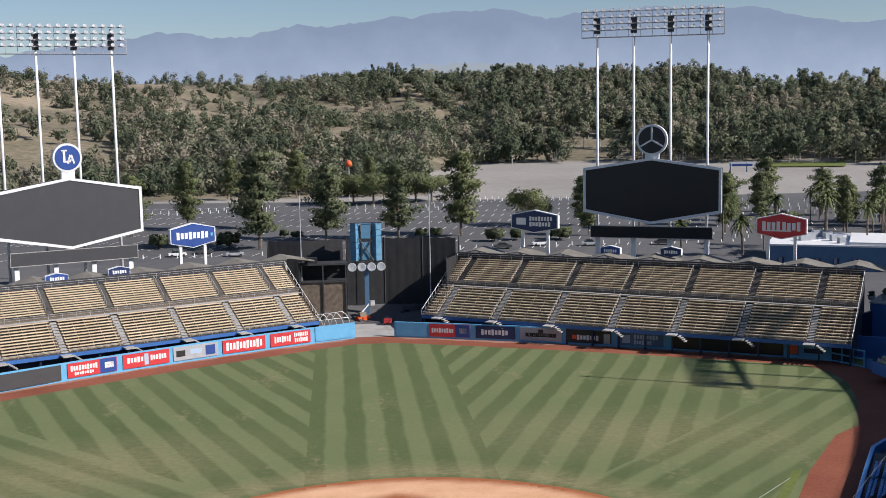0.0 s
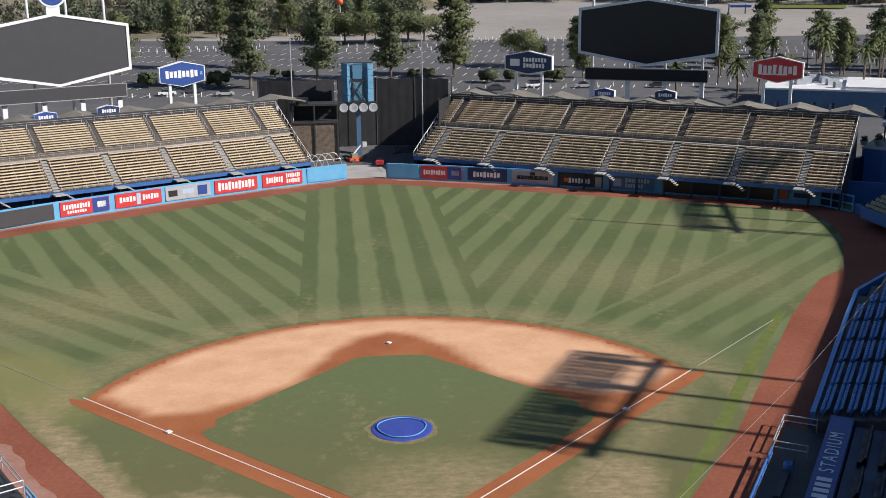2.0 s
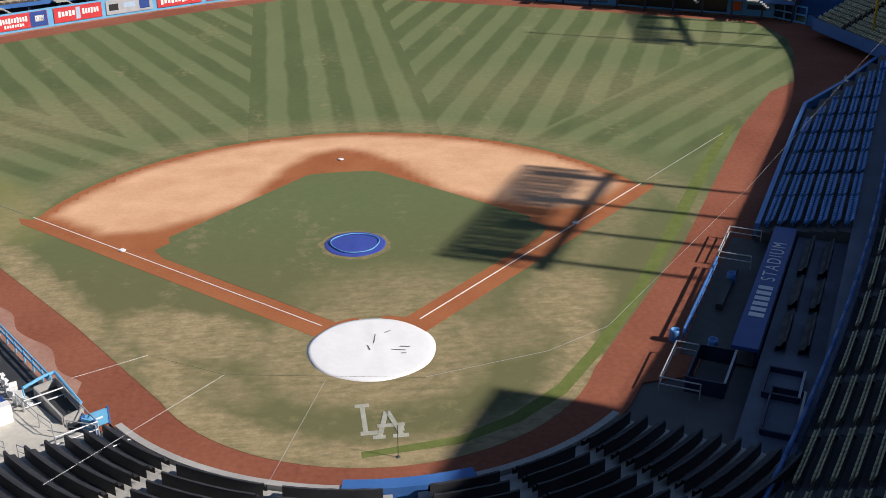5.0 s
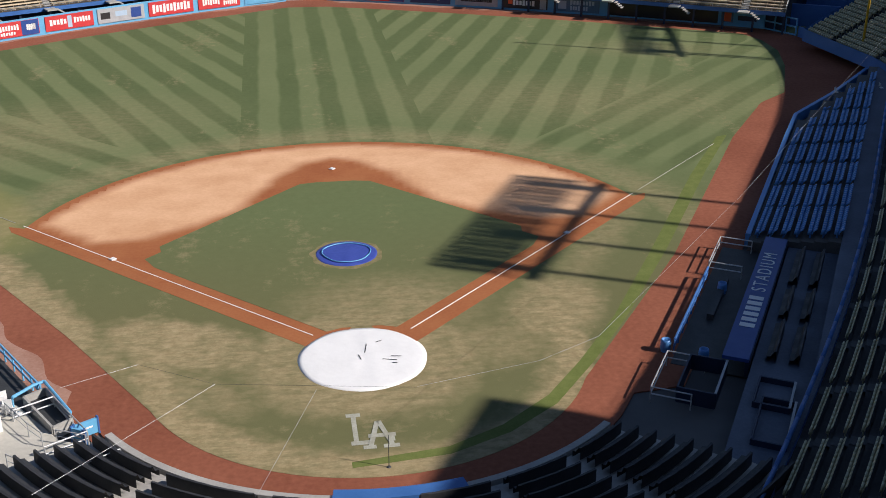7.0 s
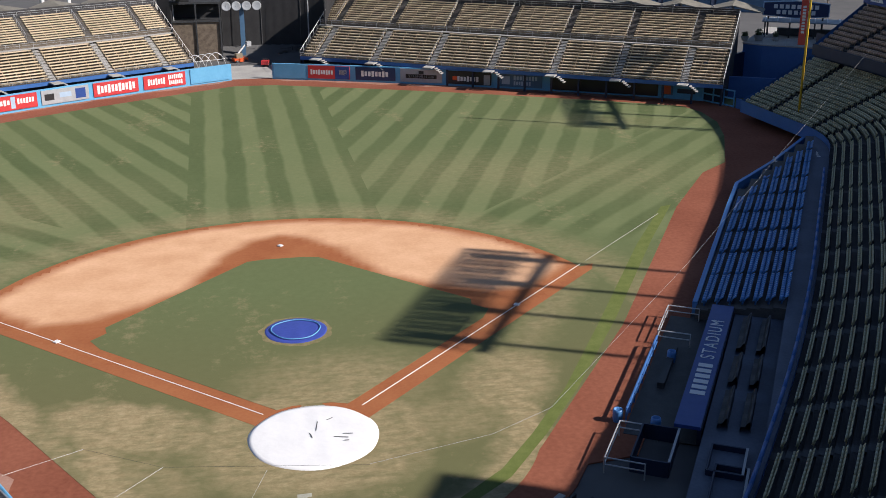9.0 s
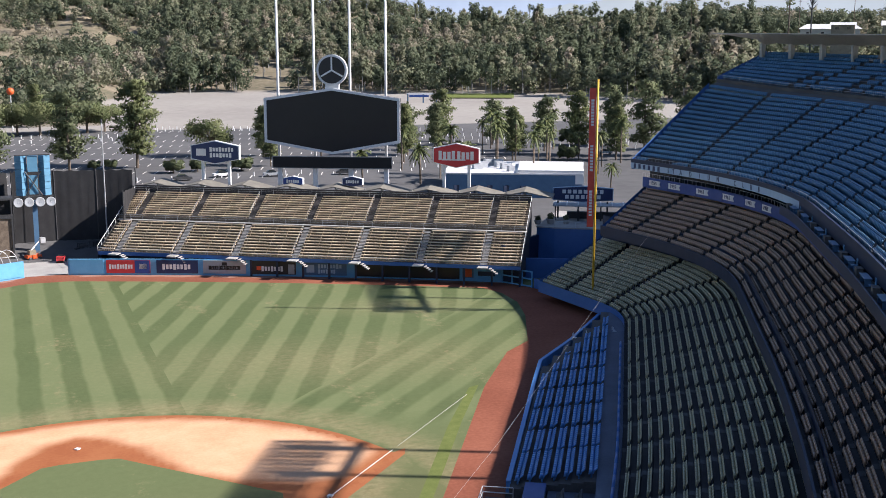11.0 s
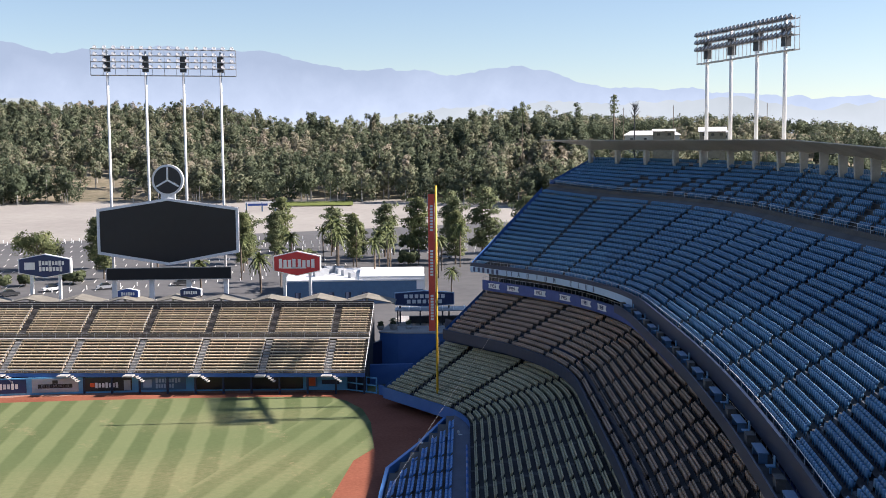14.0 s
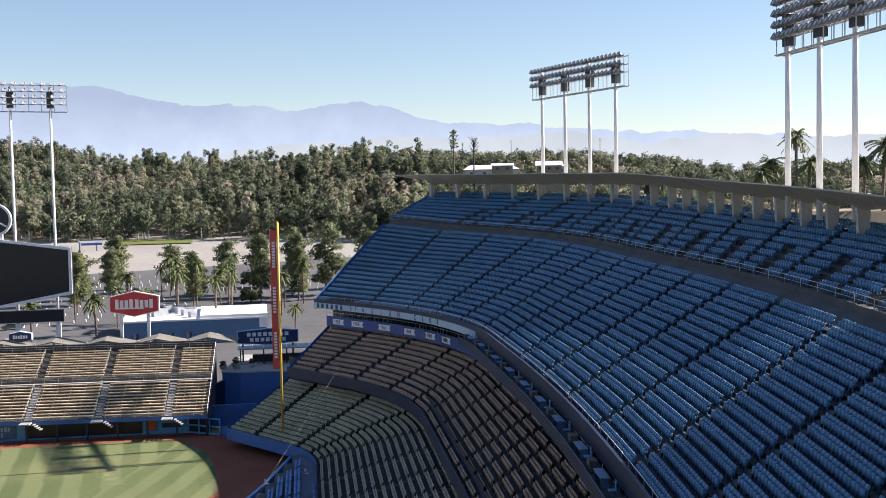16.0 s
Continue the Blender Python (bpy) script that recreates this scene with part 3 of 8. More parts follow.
def skyline(name, dist, pts, base, material, label, az0, az1, rough):
    """A far range: pts are (bearing, elevation) in degrees."""
    rows = [[], [], []]
    for i in range(721):
        az = az0 + (az1 - az0) * i / 720
        el = float(np.interp(az, [p[0] for p in pts], [p[1] for p in pts]))
        w = Vector((math.sin(radians(az)), math.cos(radians(az)), 0))
        h = 37.7 + dist * math.tan(radians(el)) + rough * (noise.noise(Vector((az * 0.9, 1.7, dist))) + 0.5 * noise.noise(Vector((az * 3.1, 4.7, dist))) + 0.22 * noise.noise(Vector((az * 9.3, 2.2, dist))) + (0.35 * max(0.0, noise.noise(Vector((az * 24.0, 5.2, dist)))) if dist < 3000 else 0.0))
        o = Vector((-5, -68, 0))
        rows[0].append(o + w * (dist - 160) + Vector((0, 0, base)))
        rows[1].append(o + w * (dist - 60 + 40 * noise.noise(Vector((az * 0.7, 8, 1)))) + Vector((0, 0, base + (h - base) * 0.55)))
        rows[2].append(o + w * dist + Vector((0, 0, h)))
    solid(name, Shape().strip(rows), material, label, "mountains", kind="structure", smooth=True)


M_FAR = backdrop_material("far_mountain_painted_haze", (0.42, 0.50, 0.62), (0.225, 0.285, 0.375), 60, 420, 0.88)
M_MIDHILL = backdrop_material("hill_painted_haze", (0.47, 0.53, 0.58), (0.33, 0.38, 0.41), 20, 190, 0.80)
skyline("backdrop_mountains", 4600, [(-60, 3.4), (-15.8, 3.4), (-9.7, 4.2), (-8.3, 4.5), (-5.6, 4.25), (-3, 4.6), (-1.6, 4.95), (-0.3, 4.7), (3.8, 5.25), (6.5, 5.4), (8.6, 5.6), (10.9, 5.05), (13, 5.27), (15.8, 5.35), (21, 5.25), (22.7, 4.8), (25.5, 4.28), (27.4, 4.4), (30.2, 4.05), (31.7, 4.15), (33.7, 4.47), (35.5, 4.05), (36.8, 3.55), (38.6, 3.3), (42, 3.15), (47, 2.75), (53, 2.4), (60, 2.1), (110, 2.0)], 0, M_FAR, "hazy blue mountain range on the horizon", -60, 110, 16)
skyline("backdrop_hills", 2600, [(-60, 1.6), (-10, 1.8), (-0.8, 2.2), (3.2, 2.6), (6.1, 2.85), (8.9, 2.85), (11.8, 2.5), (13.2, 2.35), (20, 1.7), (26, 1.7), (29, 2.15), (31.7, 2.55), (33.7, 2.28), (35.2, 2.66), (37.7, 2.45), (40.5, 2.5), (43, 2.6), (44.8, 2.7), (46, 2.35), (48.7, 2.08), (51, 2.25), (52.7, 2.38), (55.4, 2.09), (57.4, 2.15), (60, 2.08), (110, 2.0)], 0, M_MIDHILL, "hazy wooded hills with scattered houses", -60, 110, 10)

# ---- playing field ----
def bow(p, q, sag, count=24):
    """A shallow arc from p to q, bulging to the left of the way by sag."""
    p, q = Vector(p), Vector(q)
    d = (q - p).normalized()
    side = Vector((-d.y, d.x))
    return [p.lerp(q, i / (count - 1)) + side * sag * 4 * (i / (count - 1)) * (1 - i / (count - 1)) for i in range(count)]


def arc(c, r, a0, a1, count=24):
    return [Vector((c[0] + r * math.cos(radians(a0 + (a1 - a0) * i / (count - 1))), c[1] + r * math.sin(radians(a0 + (a1 - a0) * i / (count - 1))))) for i in range(count)]


WALL_R = bow((4.4, 125.6), (69.5, 93.8), 2.0)
WALL_L = bow((-76.0, 76.0), (-2.5, 125.8), 3.4)
CORNER_R = [Vector(p) for p in ((72.5, 88.1), (73.8, 80.2), (74.6, 74.1), (73.2, 67.4))]
FENCE_R = [Vector(p) for p in ((73.2, 67.4), (61.0, 54.6), (52.8, 47.0), (48.2, 39.4), (33.4, 14.4))]
HOME_ARC = arc((0, 2), 19.3, -38, -152, 40)
inside = WALL_L + [Vector((-2.0, 131.0)), Vector((4.2, 131.0))] + WALL_R + CORNER_R + FENCE_R[1:] + [Vector((30.5, 9.5)), Vector((20.4, -7.0)), Vector((16.8, -7.4))] + HOME_ARC + [Vector((-17.4, -8.0)), Vector((-21.5, -2.6)), Vector((-28.0, 8.6)), Vector((-48.2, 42)), Vector((-62, 58)), Vector((-78, 72))]
solid("warning_track", Shape().prism(inside, -0.1, 0.0), M_TRACK, "reddish-brown clay warning track round the grass", "dirt track", kind="structure")


M_DUST = surf("dry_dusty_clay", (0.29, 0.145, 0.105), (0.40, 0.235, 0.18), 0.35, 4.0, 0.95, bump=0.1, spec=0.12)


def shrink(line, by, centre=(0.0, 50.0)):
    out = []
    for p in line:
        d = Vector(centre) - p
        out.append(p + d.normalized() * by)
    return out


grass = shrink(WALL_L[4:], 5.4) + shrink(WALL_R, 5.4) + [Vector(p) for p in ((66.2, 86.5), (65.8, 80.0), (63.2, 72.0), (57.4, 59.3), (52.6, 55.4), (44.0, 43.0), (26.9, 13.5), (14.8, -4.2))] + arc((0, 1.2), 15.5, -24, -156, 30) + [Vector(p) for p in ((-15.2, -3.4), (-20.9, 6.0), (-30.7, 20.6), (-46, 46), (-58, 62))]
solid("outfield_grass", Shape().prism(grass, -0.05, 0.02), M_TURF, "mown striped turf with worn straw-coloured patches", "grass", kind="structure")
sod = [Vector(p) for p in ((43.7, 43.9), (37.2, 33.2), (26.6, 14.6), (19.5, 3.0), (15.3, -3.1), (11.5, -8.0), (7.9, -10.8), (3.9, -12.6), (-2.0, -13.2), (-2.0, -12.6), (3.9, -11.8), (7.6, -9.9), (11.2, -6.9), (14.4, -2.8), (18.7, 3.4), (25.0, 14.2), (35.3, 32.3), (42.3, 43.4))]
solid("fresh_sod_strip", Shape().prism(sod, 0.0, 0.026), M_LIME, "narrow strip of fresh yellow-green sod", "grass", kind="structure")



def dust(line, reach, seed, label):
    """Pale dry clay blown against the foot of a wall, with a wavering outer edge."""
    r = random.Random(seed)
    fine = []
    for a, b in zip(line, line[1:]):
        count = max(1, int((b - a).length / 0.7))
        fine += [a.lerp(b, i / count) for i in range(count)]
    fine.append(line[-1])
    phase = [r.uniform(0, 6.3) for _ in range(4)]
    outer, s = [], 0.0
    for i, p in enumerate(fine):
        d = (fine[min(i + 1, len(fine) - 1)] - fine[max(i - 1, 0)]).normalized()
        side = Vector((-d.y, d.x))
        if side.dot(Vector((0, 50)) - p) < 0:
            side = -side
        s += 0.7
        w = 0.72 + 0.3 * noise.noise(Vector((s * 0.11, phase[0], 0))) + 0.4 * noise.noise(Vector((s * 0.33, phase[1], 0))) + 0.12 * math.sin(s * 0.9 + phase[2])
        outer.append(p + side * max(0.08, reach * w * min(1, i / 4, (len(fine) - 1 - i) / 4)))
    solid("dusty_clay", Shape().strip([[Vector((p.x, p.y, 0.005)) for p in fine], [Vector((p.x, p.y, 0.005)) for p in outer]]), M_DUST, label, "dirt", kind="structure")


dust([Vector(p) for p in ((-34.5, 19.5), (-28.0, 8.6), (-21.5, -2.6), (-19.4, -5.4))], 2.5, 3, "pale dry clay along the dugout rail")
dust(WALL_R, 1.9, 5, "pale dry clay at the foot of the outfield wall")
dust(WALL_L, 1.4, 8, "pale dry clay at the foot of the outfield wall")

MOUND = Vector((0.0, 18.44))
C45 = math.sqrt(0.5)


def foul(side, along, out):
    """A place on the foul line: metres from home along it and outwards."""
    return Vector((side * (along + out) * C45, (along - out) * C45))


skin = [foul(1, 40.2, 0.9)] + arc(MOUND, 28.96, 17.5, 162.5, 60) + [foul(-1, 40.2, 0.9), foul(-1, 38.9, 1.5), foul(-1, 3.0, 1.5), foul(-1, 3.0, -0.9), Vector((0, 6)), foul(1, 3.0, -0.9), foul(1, 3.0, 1.5), foul(1, 38.9, 1.5)]
solid("infield_dirt", Shape().prism(skin, 0.0, 0.032), M_DAMP, "damp rust-brown infield clay", "dirt infield", kind="structure")
half = [Vector(p) for p in ((21.7, 22.4), (17.5, 22.6), (12.4, 25.3), (8.7, 28.6), (6.9, 32.6), (5.3, 36.6), (2.4, 40.6), (0.0, 41.8))]
dry = [foul(1, 37.6, -0.7)] + arc(MOUND, 28.3, 19.5, 160.5, 60) + [foul(-1, 37.6, -0.7), foul(-1, 33.0, -0.9)] + [Vector((-p.x, p.y)) for p in half] + half[-2::-1] + [foul(1, 33.0, -0.9)]


def inside_by(p, ring):
    """Metres inside a ring of points (minus: outside)."""
    best, odd = 1e9, False
    for a, b in zip(ring, ring[1:] + ring[:1]):
        d = b - a
        f = max(0.0, min(1.0, (p - a).dot(d) / max(1e-9, d.length_squared)))
        best = min(best, (p - a - d * f).length)
        if (a.y > p.y) != (b.y > p.y) and p.x < a.x + (p.y - a.y) / (b.y - a.y) * d.x:
            odd = not odd
    return best if odd else -best


def infield_skin():
    """Fine sheet over the clay whose dampness fades from the grass edge to the dry middle."""
    me = bpy.data.meshes.new("dry_infield_dirt")
    step = 0.7
    idx, vs, wet, fs = {}, [], [], []
    for i in range(-42, 43):
        for j in range(20, 72):
            p = Vector((i * step, j * step))
            if inside_by(p, skin) > 0.25:
                idx[i, j] = len(vs)
                vs.append((p.x, p.y, 0.040))
                q = p + Vector((noise.noise(Vector((p.x * 0.5, p.y * 0.5, 0))), noise.noise(Vector((p.x * 0.5, p.y * 0.5, 5))))) * 0.3
                wet.append(max(0.0, min(1.0, (inside_by(q, dry) + 0.12) / 1.5)))
    for (i, j), a in idx.items():
        c = [(i + 1, j), (i + 1, j + 1), (i, j + 1)]
        if all(k in idx for k in c):
            fs.append((a, *(idx[k] for k in c)))
    me.from_pydata(vs, [], fs)
    me.attributes.new("dryness", "FLOAT", "POINT").data.foreach_set("value", wet)
    m, n, l = nodes_of("drying_clay")
    bsdf = n["Principled BSDF"]
    pos = n.new("ShaderNodeNewGeometry").outputs["Position"]
    at = n.new("ShaderNodeAttribute")
    at.attribute_name = "dryness"
    big, small = noise_of(n, l, pos, 0.22, 5.0), noise_of(n, l, pos, 3.0, 4.0)
    f = maths(n, l, "ADD", maths(n, l, "MULTIPLY", big, 0.7), maths(n, l, "MULTIPLY", small, 0.3))
    damp = ramp(n, l, f, [(0.36, (0.30, 0.10, 0.04)), (0.64, (0.37, 0.14, 0.058))])
    pale = ramp(n, l, f, [(0.36, (0.60, 0.335, 0.185)), (0.64, (0.72, 0.44, 0.265))])
    l.new(mixc(n, l, at.outputs["Fac"], damp, pale), bsdf.inputs["Base Color"])
    bsdf.inputs["Roughness"].default_value, bsdf.inputs["Specular IOR Level"].default_value = 0.95, 0.15
    me.materials.append(m)
    tagged(part("dry_infield_dirt", me, m), "sun-dried pale orange infield clay with damp rusty edges", "dirt infield", kind="structure")


infield_skin()
inner = [foul(1, 4.6, -1.0), foul(1, 23.2, -1.0)] + [Vector((16.6, 18.9)), Vector((15.4, 20.2)), Vector((15.6, 21.4))] + [Vector((3.4, 34.9)), Vector((1.8, 35.2)), Vector((-1.8, 35.2)), Vector((-3.4, 34.9))] + [Vector((-15.6, 21.4)), Vector((-15.4, 20.2)), Vector((-16.6, 18.9))] + [foul(-1, 23.2, -1.0), foul(-1, 4.6, -1.0), Vector((-1.4, 4.4)), Vector((1.4, 4.4))]
solid("infield_grass", Shape().prism(inner, 0.0, 0.048), M_TURF, "green diamond of infield turf, browned towards home plate", "grass", kind="structure")


def chalk_line(side, a, b, w=0.1, mat=None):
    s = Shape().prism([foul(side, a, -w / 2), foul(side, b, -w / 2), foul(side, b, w / 2), foul(side, a, w / 2)], 0.03, 0.056)
    solid("foul_line", s, mat or M_CHALK, "white chalk foul line on the clay", "line", kind="structure")


for sd in (1, -1):
    chalk_line(sd, 5.0, 39.3, 0.09)
    chalk_line(sd, 40.5, 58.0, 0.06, M_FADED)


def base_pad(x, y):
    s = Shape()
    m = pose(x, y, 0.056, 0, 0, 45)
    s.box((0, 0, 0.05), (0.46, 0.46, 0.09), m)
    s.box((0, 0, 0.10), (0.40, 0.40, 0.02), m)
    solid("base_pad", s, M_WHITE, "white square base on the infield clay", "base", "bases")


for bx, by in ((19.2, 19.2), (0, 38.8), (-19.2, 19.2)):
    base_pad(bx, by)


def tarp(name, cx, cy, r, dome, z0, material, label, wrinkle):
    s = Shape()
    rows = []
    for i in range(15):
        f = i / 14
        row = []
        for j in range(65):
            a = 2 * math.pi * j / 64
            rr = r * f * (1 + 0.006 * math.sin(7 * a))
            x, y = cx + rr * math.cos(a), cy + rr * math.sin(a)
            row.append(Vector((x, y, z0 + dome * (1 - f * f) + (wrinkle * noise.noise(Vector((x * 0.9, y * 0.35, 3))) * (1 - f ** 6) if f < 1 else -0.03))))
        rows.append(row)
    rows.append([p - Vector((0, 0, 0.05)) for p in rows[-1]])
    return s.strip(rows), material, label


hs = tarp("home_plate_tarp", -0.3, -0.25, 4.45, 0.06, 0.055, M_TARP_W, "white", 0.05)
home = thing("home_plate_tarp", "round white tarpaulin spread over the home plate circle", "tarp")
part("sheet", hs[0], M_TARP_W, home, smooth=True)
for sx, sy, sl, sr in ((0.3, 1.2, 1.3, 80), (1.8, -0.6, 1.0, -15), (2.3, -0.2, 0.7, -10), (2.1, -1.1, 0.35, 0), (-0.2, 0.0, 0.7, 100), (1.3, 2.1, 0.5, 30)):
    part("scuff", Shape().box((0, 0, 0), (sl, 0.06, 0.012), pose(sx - 0.3, sy - 0.3, 0.14, 0, 0, sr)), M_DARK, home, "dark scuffed folds")
ms = tarp("mound_tarp", -0.1, 17.6, 2.62, 0.16, 0.07, M_TARP_B, "blue", 0.04)
mound = thing("mound_tarp", "round royal-blue tarpaulin covering the pitcher's mound", "tarp")
part("sheet", ms[0], M_TARP_B, mound, smooth=True)
rim = Shape()
rim.path([Vector((-0.1 + 2.0 * math.cos(a) * (1 + 0.06 * math.sin(3 * a)), 17.5 + 1.95 * math.sin(a), 0.22)) for a in [2 * math.pi * i / 40 for i in range(41)]], 0.045)
part("cord", rim, M_CYAN, mound, "light blue tie cord")
solid("mound_dirt", Shape().prism(arc((-0.1, 17.5), 2.75, 0, 360, 48), 0.0, 0.054), M_TURF, "worn grass ring round the covered mound", "grass", kind="structure")


def field_mark():
    """A pale painted mark of upright and slanting bars behind home plate."""
    s = Shape()
    o = Vector((-2.0, -11.0))
    k = 0.60
    for i, (x, y, w, h) in enumerate(((0.75, 2.0, 0.5, 3.6), (0.75, 3.65, 1.5, 0.42), (1.2, 0.35, 2.0, 0.45), (2.0, -0.2, 1.3, 0.4), (4.2, -0.2, 1.6, 0.4), (3.4, 1.05, 2.8, 0.4), (4.35, 0.75, 0.6, 0.9))):
        s.box((o.x + x * k, o.y + y * 0.95, 0.024 + 0.003 * i), (w * k, h * 0.95, 0.01))
    for x0, x1 in ((2.1, 3.15), (4.3, 3.25)):
        s.add([(o.x + x0 * k - 0.16, o.y - 0.1, 0.055), (o.x + x0 * k + 0.16, o.y - 0.1, 0.055), (o.x + x1 * k + 0.16, o.y + 2.6, 0.056), (o.x + x1 * k - 0.16, o.y + 2.6, 0.056)], [(0, 1, 2, 3)])
    solid("painted_mark", s, M_FADED, "faded white painted mark on the turf behind home plate", "field marking", kind="structure")


field_mark()

# turf worn to straw round the mound sheet
ring_in, ring_out = [], []
for i in range(73):
    a = radians(5 * i)
    e = 2.95 + 0.35 * noise.noise(Vector((math.cos(a) * 3, math.sin(a) * 3, 1.0)))
    ring_in.append(Vector((-0.1 + 2.3 * math.cos(a), 17.5 + 2.3 * math.sin(a), 0.056)))
    ring_out.append(Vector((-0.1 + e * math.cos(a), 17.5 + e * math.sin(a), 0.054)))
M_STRAW = surf("straw_turf", (0.15, 0.145, 0.065), (0.27, 0.215, 0.115), 1.1, 7, 0.95, spec=0.15)
solid("worn_turf_ring", Shape().strip([ring_in, ring_out]), M_STRAW, "ring of worn straw-coloured turf round the mound", "grass", kind="structure")

# ---- right-hand stands ----
YF = Edge(31.0, 76.5, 20, -34, 74.6, 2.3)
YB = Edge(44.7, 90.0, 50, -34, 78.0, 7.5)
LF = Edge(44.0, 87.5, 55, -40, 74.2, 10.0)
LB = Edge(53.4, 98.6, 62, -40, 78.0, 15.4)
CF = Edge(51.6, 97.0, 62, -44, 76.8, 16.3)
CB = Edge(53.8, 99.0, 64, -44, 77.5, 16.3)
RF = Edge(50.2, 88.2, 65, -44, 67.8, 21.0, reach=0.107)
RM = Edge(66.0, 108.3, 75, -44, 75.2, 29.3, 28.0, 31.7, 3.0, 0.06)
UF = Edge(68.2, 110.4, 75, -44, 75.8, 30.2, 28.8, 32.6, 3.4, 0.055)
UB = RoundEdge(80.6, 68.3, -44, 89.9, 52, 35.4, 30.9, 36.6, 4.5)
RC = RoundEdge(78.7, 66.3, 6.4, 89.9, 52, 37.2, 34.0, 38.0, 4.5)


M_STAIR = surf("slate_aisle_steps", (0.04, 0.05, 0.065), (0.065, 0.078, 0.095), 0.5, 6, 0.8)
M_WALK = surf("stained_walkway", (0.075, 0.07, 0.068), (0.125, 0.115, 0.105), 0.3, 5, 0.9)


def stand(name, label, front, back, rows, aisles, material, seat_label, fascia, skip=(), k0=0.0, step_mat=None, seat_pitch=0.52):
    top = thing(name, label, "grandstand")
    slab, seats = tier(front, back, rows, aisles, seat_pitch, k0, 1.0, skip)
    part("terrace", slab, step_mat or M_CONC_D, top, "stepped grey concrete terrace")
    if fascia:
        part("fascia", Shape().strip(ribbon(front, fascia, k0=k0)), M_BLUE if front is YF else M_WALK if front is UF else M_NAVY, top, "painted front panel")
    near = sorted(range(len(seats)), key=lambda i: (seats[i][0].xy - Vector((20, -50))).length)
    pick = set(near[:300])
    tagged(part("seats", seat_mesh("seats", [s for i, s in enumerate(seats) if i not in pick], material), material, top, seat_label), kind="stuff")
    single = seat_mesh("seat", [(Vector((0, 0, 0)), 0.0)], material)
    for i in near[:300]:
        p, a = seats[i]
        part("seat", single, material, top, at=Matrix.Translation(p) @ Matrix.Rotation(a, 4, "Z"))
    for ka, kb in aisles:
        steps = Shape()
        a, b = front.at(ka), back.at(kb)
        d = (front.at(min(1, ka + 0.002)) - a).xy.normalized() * 0.45
        side = []
        for j in range(2 * rows):
            z = a.z + (b.z - a.z) * j / (2 * rows) + 0.05
            for w in (j, j + 1):
                side.append(Vector((*a.xy.lerp(b.xy, w / (2 * rows)), z)))
        off = Vector((d.x, d.y, 0))
        steps.strip([[p - off for p in side], [p + off for p in side]])
        part("aisle_stair", steps, M_DARK if front in (YF, LF) else M_STAIR, top, "dark aisle steps")
    return top


STRAIGHT = [0.27 - 0.031 * i for i in range(9)]
AISLE_Y = [(0.93, 0.918), (0.80, 0.782), (0.70, 0.659), (0.60, 0.546), (0.508, 0.504), (0.458, 0.458), (0.425, 0.42), (0.396, 0.39), (0.363, 0.358), (0.332, 0.328), (0.301, 0.298)] + [(k, k) for k in STRAIGHT]
AISLE_L = [(0.908, 0.876), (0.804, 0.78), (0.716, 0.688), (0.635, 0.605), (0.565, 0.548), (0.512, 0.505), (0.463, 0.458), (0.427, 0.424), (0.399, 0.396), (0.371, 0.369), (0.342, 0.340), (0.313, 0.312), (0.290, 0.290), (0.265, 0.265)] + [(0.24 - 0.029 * i,) * 2 for i in range(8)]
AISLE_R = [(0.836, 0.852), (0.770, 0.775), (0.714, 0.705), (0.655, 0.632), (0.590, 0.567), (0.525, 0.506), (0.465, 0.452), (0.410, 0.402), (0.354, 0.353), (0.296, 0.298), (0.238, 0.243), (0.182, 0.188), (0.126, 0.132), (0.070, 0.076), (0.020, 0.022)]
field_stand = stand("field_level_stand", "field-level stand of cream plastic seats in shade", YF, YB, 15, AISLE_Y, M_SEAT_Y, "cream folding plastic seats", [(0, -1.2), (0, 0.55)])
loge = stand("loge_stand", "loge-level stand of tan plastic seats under the deck above", LF, LB, 11, AISLE_L, M_SEAT_O, "tan folding plastic seats", [(-0.2, -0.95), (-0.2, 0.6), (0.0, 0.6), (0.0, 0.0)])
reserve = stand("reserve_stand", "upper stand of blue plastic seats in long raked rows", RF, RM, 18, AISLE_R, M_SEAT_B, "blue folding plastic seats", [(-0.2, -0.12), (-0.2, 0.5), (0.0, 0.5), (0.0, 0.0)])
vom = [(kb - 0.006, kb + 0.006, 0, 3) for ka, kb in AISLE_R]
upper = stand("upper_reserve_stand", "rear block of blue seats under the concrete canopy roof", UF, UB, 9, [(kb - 0.024, kb - 0.024) for ka, kb in AISLE_R], M_SEAT_B, "blue folding plastic seats", [(-0.12, -0.5), (-0.12, 0.12), (0.0, 0.12), (0.0, 0.0)], skip=vom, step_mat=M_WALK)

